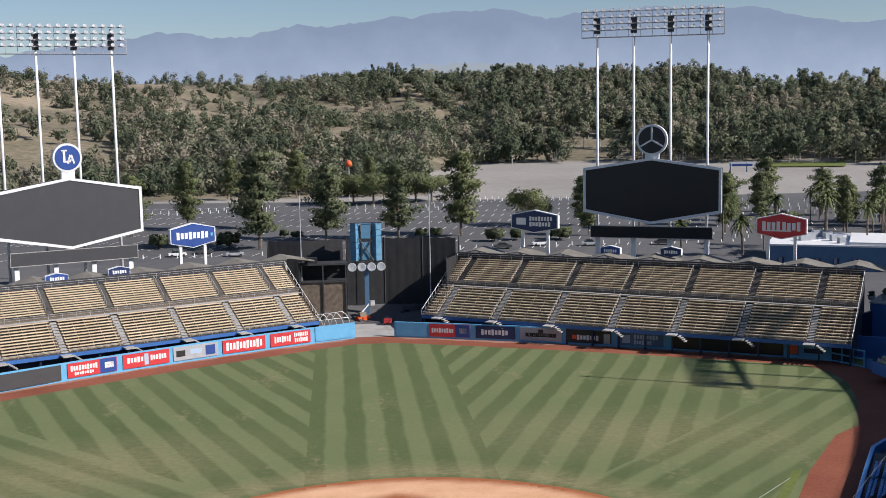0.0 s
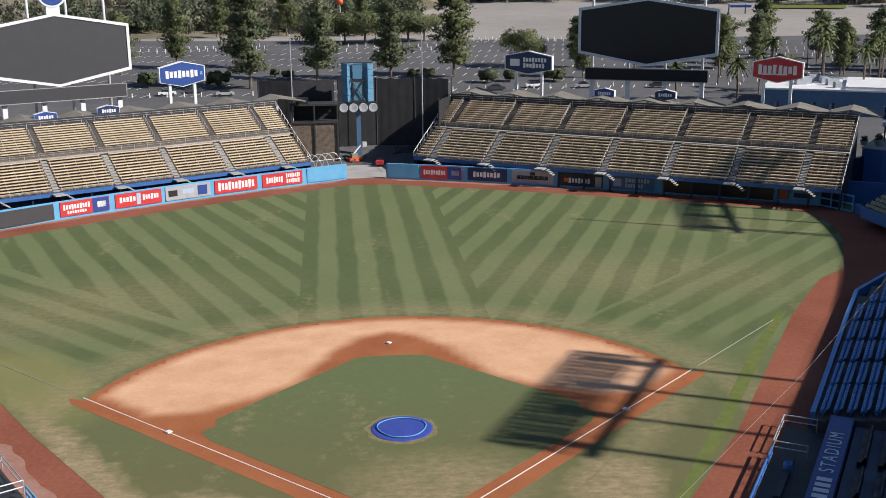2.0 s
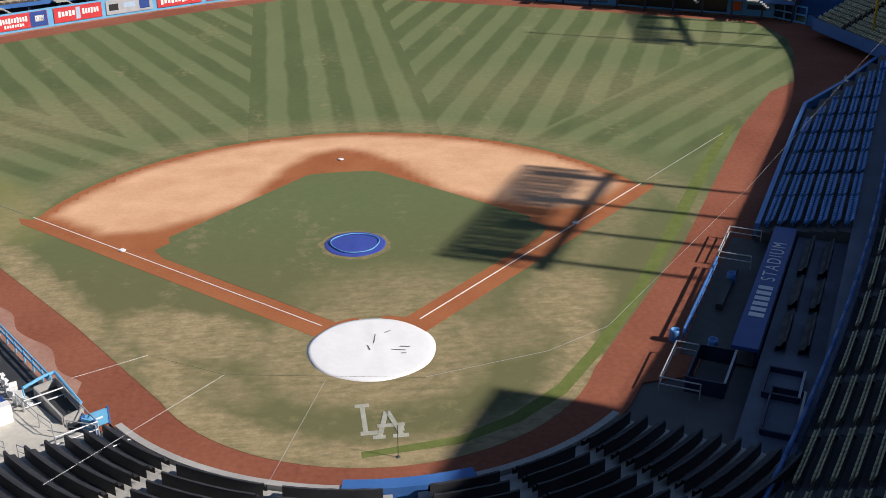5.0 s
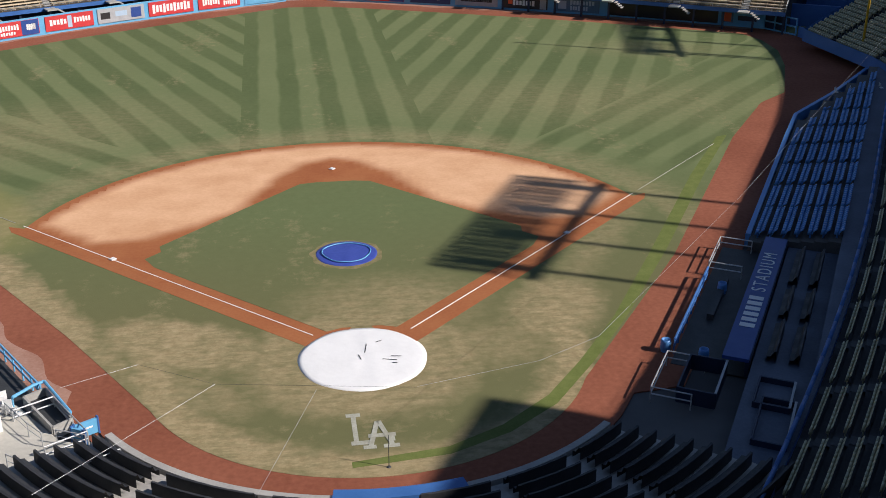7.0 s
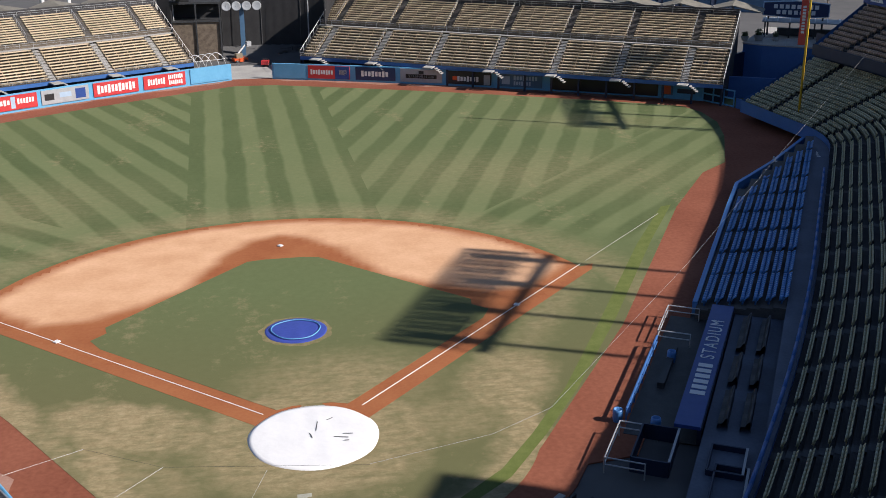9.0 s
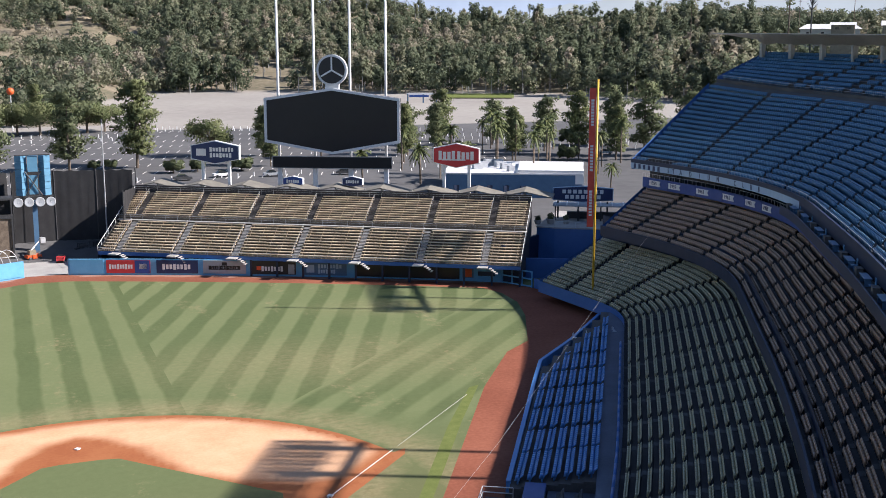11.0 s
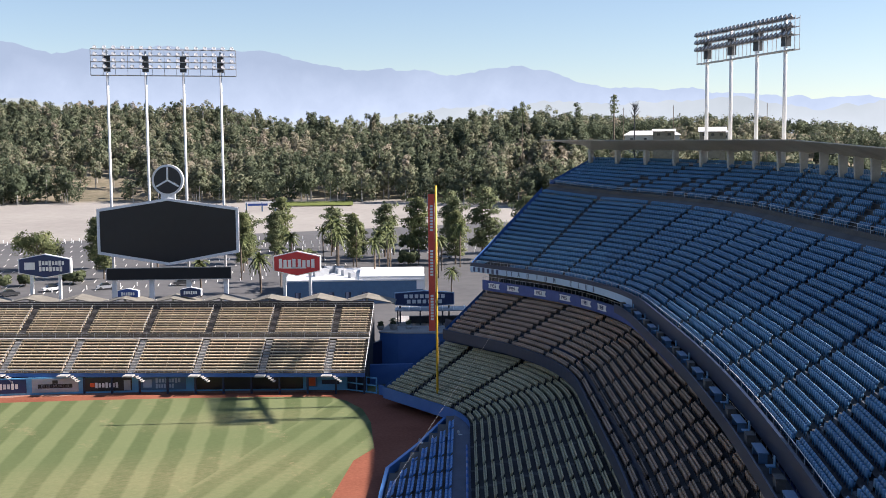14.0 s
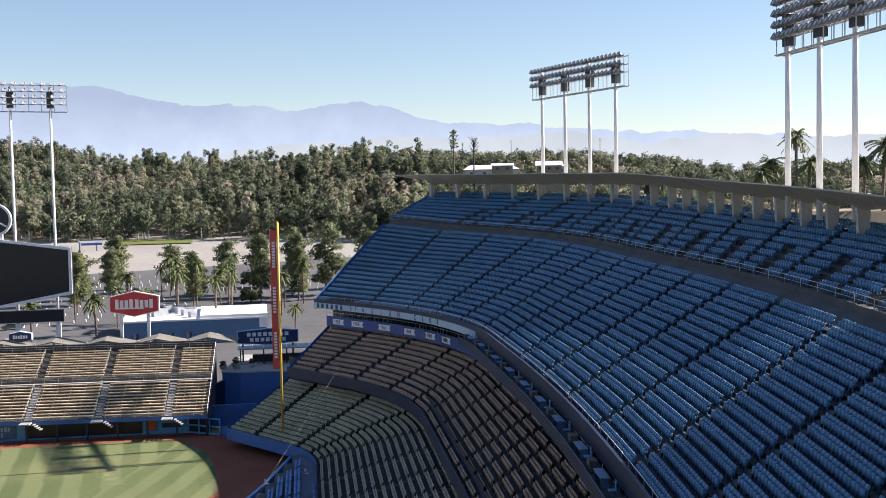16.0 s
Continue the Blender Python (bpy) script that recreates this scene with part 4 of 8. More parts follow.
# walkway between the two blue blocks
walkway = thing("cross_aisle", "stained concrete cross aisle between the blue seat blocks", "walkway")
kk = ks(70)
part("deck", Shape().strip([[RM.at(k, -0.3) for k in kk], [UF.at(k, -0.35) for k in kk]]), M_WALK, walkway)
rail = Shape()
for k in ks(60):
    p = UF.at(k)
    rail.tube(p + Vector((0, 0, -0.3)), p + Vector((0, 0, 0.8)), 0.025, sides=5)
rail.path([UF.at(k, 0.8) for k in ks(100)], 0.03, 5)
rail.path([UF.at(k, 0.45) for k in ks(100)], 0.02, 5)
part("guard_rail", rail, M_STEEL, walkway, "thin steel guard rail")
for ka, kb, ja, jb in vom:
    a, b = UF.at((ka + kb) / 2), UB.at((ka + kb) / 2)
    d = (UF.at(kb) - UF.at(ka)).xy.normalized()
    c = a.lerp(b, 0.25)
    m = Matrix.Translation((c.x, c.y, a.z + 0.35)) @ Matrix.Rotation(math.atan2(d.y, d.x), 4, "Z")
    for sx in (-0.9, 0.9):
        part("entry_wall", Shape().box((sx, 0, -0.25), (0.15, 4.6, 1.0), m), M_WALK, walkway, "low concrete wall of an entry ramp")

# canopy roof: butterfly wings of folded plates on fin columns
roof = thing("canopy_roof", "folded pale concrete canopy roof on square columns", "roof")
COLS = [0.075, 0.117, 0.158, 0.199, 0.236, 0.274, 0.312, 0.35, 0.386, 0.423, 0.46, 0.497, 0.547, 0.603, 0.658, 0.71, 0.76, 0.811, 0.858, 0.907, 0.954, 0.997]
bays = [COLS[0] - 0.04]
for a, b in zip(COLS, COLS[1:]):
    bays += [a, (a + b) / 2]
bays += [COLS[-1], 1.0]


def roof_row(out, at_col, at_mid):
    row = []
    for i, k in enumerate(bays):
        d = (RC.at(min(1, k + 0.01)) - RC.at(max(0, k - 0.01))).xy.normalized()
        up = at_col if i % 2 else at_mid
        row.append(RC.at(k) + Vector((d.y * out, -d.x * out, up)))
    tip = (row[-1] - row[-2]).normalized() * (7.0 if out < -2 else 1.5)
    return row + [row[-1] + tip]


lines = [roof_row(-4.3, 2.08, 2.08), roof_row(-4.3, 1.95, 1.95), roof_row(0.0, 0.12, 0.42), roof_row(1.0, 0.15, 0.75), roof_row(4.8, 0.6, 0.95), roof_row(4.8, 0.8, 1.1), roof_row(0.8, 0.6, 0.85), roof_row(-4.3, 2.08, 2.08)]
slab = Shape().strip(lines)
for side in (0, -1):
    rim = [row[side] for row in lines[:-1]]
    slab.add(rim, [tuple(range(len(rim)))])
part("slab", slab, M_ROOF, roof)
for k in COLS:
    p = RC.at(k)
    d = (RC.at(min(1, k + 0.004)) - RC.at(max(0, k - 0.004))).xy.normalized()
    m = Matrix.Translation(p) @ Matrix.Rotation(math.atan2(d.y, d.x), 4, "Z")
    c = Shape()
    c.add([m @ Vector(v) for v in ((-0.24, -0.2, -3.4), (0.24, -0.2, -3.4), (0.24, 0.65, -3.4), (-0.24, 0.65, -3.4), (-0.24, -0.35, 0.32), (0.24, -0.35, 0.32), (0.24, 0.85, 0.35), (-0.24, 0.85, 0.35))], [tuple(f) for f in BOX_F])
    part("column", c, M_ROOF, roof)

# club level between the loge and the upper stand
club = thing("club_level", "dark glazed club level with a blue balcony front", "club level")
part("balcony_front", Shape().strip(ribbon(CF, [(0.25, -0.6), (0, -0.5), (0, 1.1), (0.2, 1.1), (0.2, 0.1)])), M_SIGN_B, club, "blue balcony front")
part("balcony_floor", Shape().strip(ribbon(CF, [(0.2, 0.1), (2.4, 0.1)])), M_CONC_D, club)
part("glazing", Shape().strip(ribbon(CB, [(0.0, 0.0), (0.0, 4.0)])), M_GLASS, club, "dark window band")
part("back_wall", Shape().strip(ribbon(LB, [(0.2, -8.0), (0.2, 1.2)])), M_NAVY, club)
for k in ks(60, 0.3, 1.0):
    p = CB.at(k)
    part("mullion", Shape().box((p.x, p.y, p.z + 2.0), (0.12, 0.12, 4.0)), M_DARK, club)
part("head_band", Shape().strip(ribbon(RF, [(-0.22, -1.0), (-0.22, -0.1)], k0=0.60)), M_PALE, club, "pale fascia band with raised letters")
part("lower_band", Shape().strip(ribbon(RF, [(-0.21, -1.0), (-0.21, -0.1)], k1=0.60)), M_NAVY, club, "navy fascia band")
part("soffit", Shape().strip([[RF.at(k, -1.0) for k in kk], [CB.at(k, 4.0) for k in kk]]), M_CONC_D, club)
brail = Shape().path([CF.at(k, 1.75) for k in ks(90)], 0.03, 5)
for k in ks(120):
    brail.tube(CF.at(k, 1.1), CF.at(k, 1.75), 0.02, sides=4)
part("guard_rail", brail, M_STEEL, club)
# end walls that close the decks
endw = Shape()
for lo, hi in (((YF, YB), 0), ((LF, LB), 0), ((RF, RM), 0), ((UF, UB), 0)):
    a, b = lo[0].at(1.0), lo[1].at(1.0)
    endw.add([a + Vector((0, 0, 0.5)), b + Vector((0, 0, 0.5)), Vector((b.x, b.y, a.z - 1.2)), Vector((a.x, a.y, a.z - 1.2))], [(0, 1, 2, 3)])
part("end_wall", endw, M_BLUE, club, "blue end wall of the decks")
part("rear_wall", Shape().strip(ribbon(UB, [(0.6, -36.0), (0.6, 0.25)])), M_CONC, club, "concrete rear wall")
part("under_wall", Shape().strip(ribbon(YB, [(0.4, -7.5), (0.4, 4.0)])), M_NAVY, club, "navy wall behind the field seats")

# floodlight towers
M_LENS = surf("lamp_lens", (0.45, 0.46, 0.47), (0.55, 0.56, 0.57), 2, 9, 0.12, bump=0.0)
M_LAMP = surf("weathered_lamp_housing", (0.16, 0.165, 0.17), (0.24, 0.245, 0.25), 1.0, 9, 0.6, 0.3, bump=0.05)


def flood_tower(px_, py_, heading, gap, z0, z_rack, z_top, over, label, lit=(0.28, 0.52, 0.76, 1.0), four=True):
    """Four poles with a rack of lamps; the lamps face local -y."""
    t = thing("floodlight_tower", label, "floodlight tower", "floodlight towers")
    m = upright(px_, py_, 0, heading)
    w = gap * 1.5 + over
    for i in range(4):
        x = (i - 1.5) * gap
        part("pole", Shape().tube(m @ Vector((x, 0, z0)), m @ Vector((x, 0, z_top - 0.3)), 0.32, 0.25, 10), M_WHITE, t, smooth=True)
    fr = Shape()
    levels = [z_rack + (z_top - z_rack) * f for f in (0,) + lit]
    for z in levels:
        fr.box((0, -0.3, z), (2 * w, 0.18, 0.18), m)
        fr.box((0, 0.5, z), (2 * w, 0.14, 0.14), m)
    nx = 12
    for i in range(nx + 1):
        x = -w + 2 * w * i / nx
        fr.box((x, -0.3, (z_rack + z_top) / 2), (0.09, 0.09, z_top - z_rack), m)
        fr.box((x, 0.5, (z_rack + z_top) / 2), (0.07, 0.07, z_top - z_rack), m)
        for z in levels[:2]:
            fr.box((x, 0.1, z), (0.06, 0.9, 0.06), m)
    part("rack", fr, M_STEEL, t, "galvanised steel rack")
    plat = Shape().box((0, 0.1, z_rack + 0.05), (2 * w, 1.3, 0.08), m)
    part("catwalk", plat, M_STEEL, t)
    for i in range(4):
        x = (i - 1.5) * gap
        part("ballast_box", Shape().box((x, 0.1, (z_rack + z_top) / 2 - 0.3), (1.3, 0.8, (z_top - z_rack) * 0.6), m), M_DARK, t, "dark electrical box")
    for z in levels[1:]:
        per = 16 if four else 24
        for i in range(per):
            x = -w + 2 * w * (i + 0.5) / per
            q = m @ pose(x, -0.75, z + 0.2, 62, 0, 0)
            s = Shape()
            q = q @ Matrix.Scale(1.0 if four else 0.95, 4)
            ring = [(0.2, -0.45), (0.36, -0.15), (0.43, 0.22), (0.37, 0.22), (0.0, 0.05)]
            rows = [[q @ Vector((r * math.cos(2 * math.pi * j / 10), r * math.sin(2 * math.pi * j / 10), -h)) for j in range(11)] for r, h in [(a, -b) for a, b in ring]]
            s.strip(rows)
            lamp = part("lamp", s, M_STEEL if four else M_LAMP, t, smooth=True)
            glass = Shape().add([q @ Vector((0.35 * math.cos(2 * math.pi * j / 8), 0.35 * math.sin(2 * math.pi * j / 8), 0.17)) for j in range(8)], [tuple(range(8))])
            part("lens", glass, M_LENS, lamp)
    return t


flood_tower(61.1, 161.8, -16.0, 7.55, 3.5, 54.3, 59.6, 3.2, "four white poles carrying a steel rack of floodlights behind the scoreboard")
flood_tower(-60.3, 165.0, 13.0, 7.25, 3.5, 52.3, 57.6, 3.0, "four white poles with a steel floodlight rack behind a scoreboard")
flood_tower(122.0, 59.8, 257.0, 7.3, 36.0, 52.2, 57.0, 2.7, "four white poles with a floodlight rack above the canopy roof", (0.44, 0.68, 0.93), False)
flood_tower(85.2, -10.0, 240.0, 6.6, 34.0, 50.2, 55.3, 1.9, "four white poles with a floodlight rack above the near canopy roof", (0.32, 0.54, 0.76, 0.98), False)

# high deck at the back, up-sun, that shades the home-plate corner
high = thing("top_deck", "high concrete top deck wrapping behind home plate", "grandstand")
def nu_(n, u):
    p = N * n + U * u
    return Vector((p.x, p.y))
part("seating_block", Shape().prism([nu_(81, -75), nu_(100, -75), nu_(100, 4.2), nu_(81, 4.2)], 33.0, 45.6), M_CONC, high)
part("roof_block", Shape().prism([nu_(81, -75), nu_(100, -75), nu_(100, 5.4), nu_(81, 5.4)], 45.6, 50.0), M_CONC, high)

# plain unseen walls and decks, added to block sky light round home plate
wall_home = Shape().prism([Vector((-62, -80)), Vector((60, -80)), Vector((60, -77)), Vector((-62, -77))], 0, 44)
solid("sky_block_wall_home", wall_home, M_CONC, "tall unseen concrete wall added behind home plate to block sky light", "wall", kind="structure")
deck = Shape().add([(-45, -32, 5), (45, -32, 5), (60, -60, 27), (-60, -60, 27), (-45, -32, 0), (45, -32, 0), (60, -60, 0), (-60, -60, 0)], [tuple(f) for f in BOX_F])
solid("sky_block_deck_home", deck, M_CONC_D, "dark unseen raked deck added behind home plate to block sky light", "grandstand", kind="structure")
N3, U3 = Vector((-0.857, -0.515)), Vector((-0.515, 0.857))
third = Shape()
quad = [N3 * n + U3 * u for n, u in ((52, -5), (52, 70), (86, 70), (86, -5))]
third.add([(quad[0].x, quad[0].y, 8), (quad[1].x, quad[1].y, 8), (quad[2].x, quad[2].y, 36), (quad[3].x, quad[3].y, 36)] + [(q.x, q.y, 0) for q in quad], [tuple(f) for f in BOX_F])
solid("sky_block_deck_third", third, M_CONC_D, "dark unseen raked deck added along the third-base side to block sky light", "grandstand", kind="structure")

# ---- outfield walls and pavilions ----
def wall_run(name, line, z1, thick, material, label, z0=0.0):
    out = []
    for i, p in enumerate(line):
        d = (line[min(i + 1, len(line) - 1)] - line[max(i - 1, 0)]).normalized()
        out.append(p + Vector((-d.y, d.x)) * thick)
    return solid(name, Shape().prism(list(line) + out[::-1], z0, z1), material, label, "wall", kind="structure")


wall_run("wall_right_field", WALL_R, 2.72, 0.35, M_CYAN, "light blue padded outfield wall with advertising panels")
wall_run("wall_left_field", WALL_L, 2.8, 0.35, M_CYAN, "light blue padded outfield wall with advertising panels")
wall_run("wall_corner", CORNER_R, 1.5, 0.3, M_BLUE, "low blue corner wall below the field seats")
wall_run("wall_boxes", FENCE_R, 1.15, 0.42, M_SEAT_D, "low blue padded wall in front of the box seats")


def along(line, f):
    """The place and heading at a fraction of a line's length."""
    seg = [(q - p).length for p, q in zip(line, line[1:])]
    d = f * sum(seg)
    for p, q, s in zip(line, line[1:], seg):
        if d <= s:
            break
        d -= s
    w = (q - p).normalized()
    return p + w * d, math.degrees(math.atan2(w.y, w.x))


def frac_at_x(line, x):
    best = min(range(2001), key=lambda i: abs(along(line, i / 2000)[0].x - x))
    return best / 2000


def panel(line, x0, x1, z0, z1, material, label, marks=()):
    """An advertising panel on a wall, between two places by x; marks: bars (x, z, width, height, material) in fractions of it."""
    f0, f1 = frac_at_x(line, x0), frac_at_x(line, x1)
    (p, _), (q, _) = along(line, f0), along(line, f1)
    w = (q - p)
    t = thing("advertising_panel", label, "sign", "outfield wall panels", at=pose(p.x, p.y, 0, 0, 0, math.degrees(math.atan2(w.y, w.x))))
    length, hgt = w.length, z1 - z0
    s = Shape()
    off = -0.10
    sagmax = max((along(line, f0 + (f1 - f0) * i / 8)[0] - p).dot(Vector((-w.y, w.x)).normalized()) for i in range(9))
    s.box((length / 2, off / 2 - 0.02, (z0 + z1) / 2), (length, 0.12, hgt))
    part("board", s, material, t)
    for mx, mz, mw, mh, mm in marks:
        part("lettering", Shape().box((mx * length, off - 0.02, z0 + mz * hgt), (mw * length, 0.03, mh * hgt)), mm, t, "plain bars in the sign's colours")
    return t


def word(x, z, w, h, count, material):
    """Plain bars that stand for a word."""
    step = w / count
    return [(x - w / 2 + step * (i + 0.5), z, step * 0.72, h * (1.0 if i % 3 else 1.25), material) for i in range(count)]


panel(WALL_R, 4.7, 10.0, 0.3, 2.7, M_CYAN, "blank light blue padding panel")
panel(WALL_R, 10.4, 17.2, 0.35, 2.55, M_RED, "red and blue bank advertising panel", word(0.33, 0.5, 0.55, 0.32, 9, M_WHITE) + [(0.82, 0.5, 0.34, 0.98, M_SIGN_B), (0.84, 0.52, 0.18, 0.4, M_WHITE)])
panel(WALL_R, 18.2, 24.6, 0.35, 2.55, M_SIGN_N, "dark navy advertising panel with white bars", word(0.48, 0.5, 0.7, 0.36, 8, M_WHITE))
panel(WALL_R, 25.4, 32.0, 0.35, 2.55, M_SIGN_G, "grey advertising panel with a dark scroll", [(0.5, 0.45, 0.74, 0.3, M_SIGN_K), (0.5, 0.75, 0.12, 0.25, M_SIGN_K)] + word(0.5, 0.46, 0.62, 0.16, 12, M_SIGN_G))
panel(WALL_R, 32.8, 39.6, 0.35, 2.55, M_SIGN_K, "black advertising panel with an orange mark", word(0.47, 0.42, 0.5, 0.32, 7, M_WHITE) + [(0.17, 0.45, 0.1, 0.3, M_ORANGE), (0.9, 0.4, 0.14, 0.75, M_SIGN_G)])
panel(WALL_R, 40.6, 47.2, 0.35, 2.55, M_SIGN_T, "slate-blue advertising panel with pale bars", word(0.62, 0.68, 0.55, 0.28, 8, M_PALE) + word(0.55, 0.28, 0.40, 0.26, 7, M_PALE) + [(0.18, 0.48, 0.18, 0.6, M_PALE)])
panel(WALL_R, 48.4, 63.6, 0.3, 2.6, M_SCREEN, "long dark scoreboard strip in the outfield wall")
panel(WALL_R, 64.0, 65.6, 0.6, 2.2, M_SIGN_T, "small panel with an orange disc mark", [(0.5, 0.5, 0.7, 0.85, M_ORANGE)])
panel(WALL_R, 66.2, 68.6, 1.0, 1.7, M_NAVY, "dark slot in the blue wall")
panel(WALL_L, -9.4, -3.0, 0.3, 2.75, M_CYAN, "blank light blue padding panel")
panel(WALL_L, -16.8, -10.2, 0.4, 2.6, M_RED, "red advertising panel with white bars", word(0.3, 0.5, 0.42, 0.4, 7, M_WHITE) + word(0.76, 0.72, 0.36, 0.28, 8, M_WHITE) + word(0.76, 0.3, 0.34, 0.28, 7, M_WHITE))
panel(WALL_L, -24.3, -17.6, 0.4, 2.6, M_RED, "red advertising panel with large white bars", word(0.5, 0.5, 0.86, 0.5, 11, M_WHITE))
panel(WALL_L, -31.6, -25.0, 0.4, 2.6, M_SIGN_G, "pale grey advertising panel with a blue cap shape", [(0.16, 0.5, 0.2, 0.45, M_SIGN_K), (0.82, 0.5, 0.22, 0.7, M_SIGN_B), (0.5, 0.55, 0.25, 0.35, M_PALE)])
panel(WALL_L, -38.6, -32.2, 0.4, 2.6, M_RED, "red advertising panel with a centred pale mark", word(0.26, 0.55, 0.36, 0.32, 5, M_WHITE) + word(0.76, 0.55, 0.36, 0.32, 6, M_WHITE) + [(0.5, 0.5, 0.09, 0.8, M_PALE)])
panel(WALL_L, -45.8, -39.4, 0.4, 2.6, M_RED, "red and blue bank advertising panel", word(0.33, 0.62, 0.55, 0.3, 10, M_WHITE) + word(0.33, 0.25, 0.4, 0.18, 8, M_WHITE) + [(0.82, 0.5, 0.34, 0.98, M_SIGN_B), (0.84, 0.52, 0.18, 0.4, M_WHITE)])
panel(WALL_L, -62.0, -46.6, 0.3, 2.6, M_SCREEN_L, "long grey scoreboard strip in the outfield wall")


def pavilion(name, label, origin, heading, length, secs, depth, z0, zmid, z1, first, last_short):
    """A bleacher block: two tiers of plank benches, stair aisles, blue base panels. Its x runs along the wall, its y away from the field."""
    t = thing(name, label, "bleachers", at=upright(origin[0], origin[1], 0, heading))
    split = depth * 0.50
    rows_lo, rows_hi = 11, 11
    gap = 0.9

    def z_of(y):
        return z0 + (zmid - z0) * y / split if y <= split else zmid + 0.35 + (z1 - zmid - 0.35) * (y - split) / (depth - split)

    prof = []
    ys = [split * j / rows_lo for j in range(rows_lo)] + [split + gap + (depth - split - gap) * j / rows_hi for j in range(rows_hi + 1)]
    ys.sort()
    for j, y in enumerate(ys[:-1]):
        prof += [(y, z_of(y)), (ys[j + 1], z_of(y))]
    s = Shape()
    lines = [[Vector((0, y, z)), Vector((length, y, z))] for y, z in prof]
    s.strip(lines)
    part("terrace", s, M_TERR, t, "tan bleacher terrace, darkened for the shaded gaps between benches")
    # benches, one plank row per section and step
    edges = [0.0] + [first + (length - first - last_short) * i / (secs - 2) for i in range(secs - 1)] + [length]
    cache = {}
    bench_rows = [y for y in ys[:-1]]
    for a, b in zip(edges, edges[1:]):
        w = round(b - a - 1.3, 3)
        if w not in cache:
            q = Shape()
            q.box((0, -0.02, 0.36), (w, 0.32, 0.16))
            for i in range(5):
                q.box((-w / 2 + 0.3 + (w - 0.6) * i / 4, 0.06, 0.15), (0.06, 0.16, 0.3))
            cache[w] = q.mesh("bench")
        for y in bench_rows:
            shift = 0.0
            part("bench", cache[w], M_BENCH, t, at=pose((a + b) / 2 + shift, y + 0.42, z_of(y)))
    # stair aisles
    for x in edges[1:-1]:
        for lo in (True, False):
            st = Shape()
            run = [y for y in ys[:-1] if (y < split) == lo]
            pitch = run[1] - run[0]
            side = []
            for y in run:
                for f in (0.0, 0.5):
                    zb = z_of(y) + (0.06 if f == 0 else 0.06 + 0.5 * (z_of(y + pitch * 0.99) - z_of(y)))
                    side += [(y + pitch * f, zb), (y + pitch * (f + 0.5), zb)]
            st.strip([[Vector((x - 0.48, y, z)) for y, z in side], [Vector((x + 0.48, y, z)) for y, z in side]])
            for sx in (-0.48, 0.48):
                st.strip([[Vector((x + sx, y, z)) for y, z in side], [Vector((x + sx, y, z - 0.35)) for y, z in side]])
            part("stair", st, M_CONC if lo else M_WALK, t, "concrete stair")
        hr = Shape()
        for y0, y1 in ((0.3, split - 0.6), (split + 1.4, depth - 0.5)):
            for sx in (-0.5,):
                hr.path([Vector((x + sx, y0, z_of(y0) + 0.9)), Vector((x + sx, y1, z_of(y1) + 0.9))], 0.03, 5)
                for i in range(6):
                    y = y0 + (y1 - y0) * i / 5
                    hr.tube((x + sx, y, z_of(y)), (x + sx, y, z_of(y) + 0.9), 0.025, sides=5)
        part("handrail", hr, M_STEEL, t)
        part("landing", Shape().box((x, -0.9, z0 - 0.25), (1.6, 1.9, 0.18)), M_CONC, t, "pale stair landing")
        for j in range(4):
            part("step", Shape().box((x + 1.2 + j * 0.33, -0.7, z0 - 0.45 - j * 0.24), (0.34, 1.3, 0.12)), M_CONC, t)
    # cross aisle and guard rails
    part("cross_aisle", Shape().box((length / 2, split + gap / 2, zmid + 0.16), (length, gap, 0.12)), M_CONC, t, "pale cross aisle")
    gr = Shape()
    for y, z in ((0.05, z0 + 0.55), (split + gap - 0.1, zmid + 1.0), (depth, z1 + 0.9)):
        gr.path([Vector((0, y, z)), Vector((length, y, z))], 0.03, 5)
        gr.path([Vector((0, y, z - 0.35)), Vector((length, y, z - 0.35))], 0.02, 5)
        for i in range(int(length / 2.2) + 1):
            gr.tube((i * 2.2, y, z - 0.9), (i * 2.2, y, z), 0.025, sides=5)
    part("guard_rail", gr, M_STEEL, t)
    # front base: blue panels and dark recess with posts
    part("front_beam", Shape().box((length / 2, 0.1, z0 - 0.35), (length, 0.3, 0.6)), M_BLUE, t, "blue front beam")
    part("recess_wall", Shape().box((length / 2, 3.5, z0 / 2), (length, 0.2, z0 + 0.6)), M_NAVY, t, "dark recess below the seats")
    for i in range(int(length / 4.5) + 1):
        part("post", Shape().box((0.3 + i * 4.5, 0.4, z0 / 2), (0.3, 0.3, z0)), M_NAVY, t)
    for x in (0.0, length):
        e = Shape().add([(x, 0, 0.5), (x, depth, 0.5), (x, depth, z1), (x, split, zmid), (x, 0, z0)], [(0, 1, 2, 3, 4)])
        part("side_wall", e, M_CONC_D, t)
        sr = Shape().path([Vector((x, 0, z0 + 0.9)), Vector((x, split, zmid + 0.9)), Vector((x, depth, z1 + 0.9))], 0.045, 5)
        for i in range(12):
            y = depth * i / 11
            sr.tube((x, y, z_of(y)), (x, y, z_of(y) + 0.95), 0.03, sides=5)
        part("side_rail", sr, M_WHITE, t)
    part("back_wall", Shape().box((length / 2, depth + 0.2, z1 / 2 + 0.6), (length, 0.3, z1 + 1.2)), M_CONC_D, t)
    return t


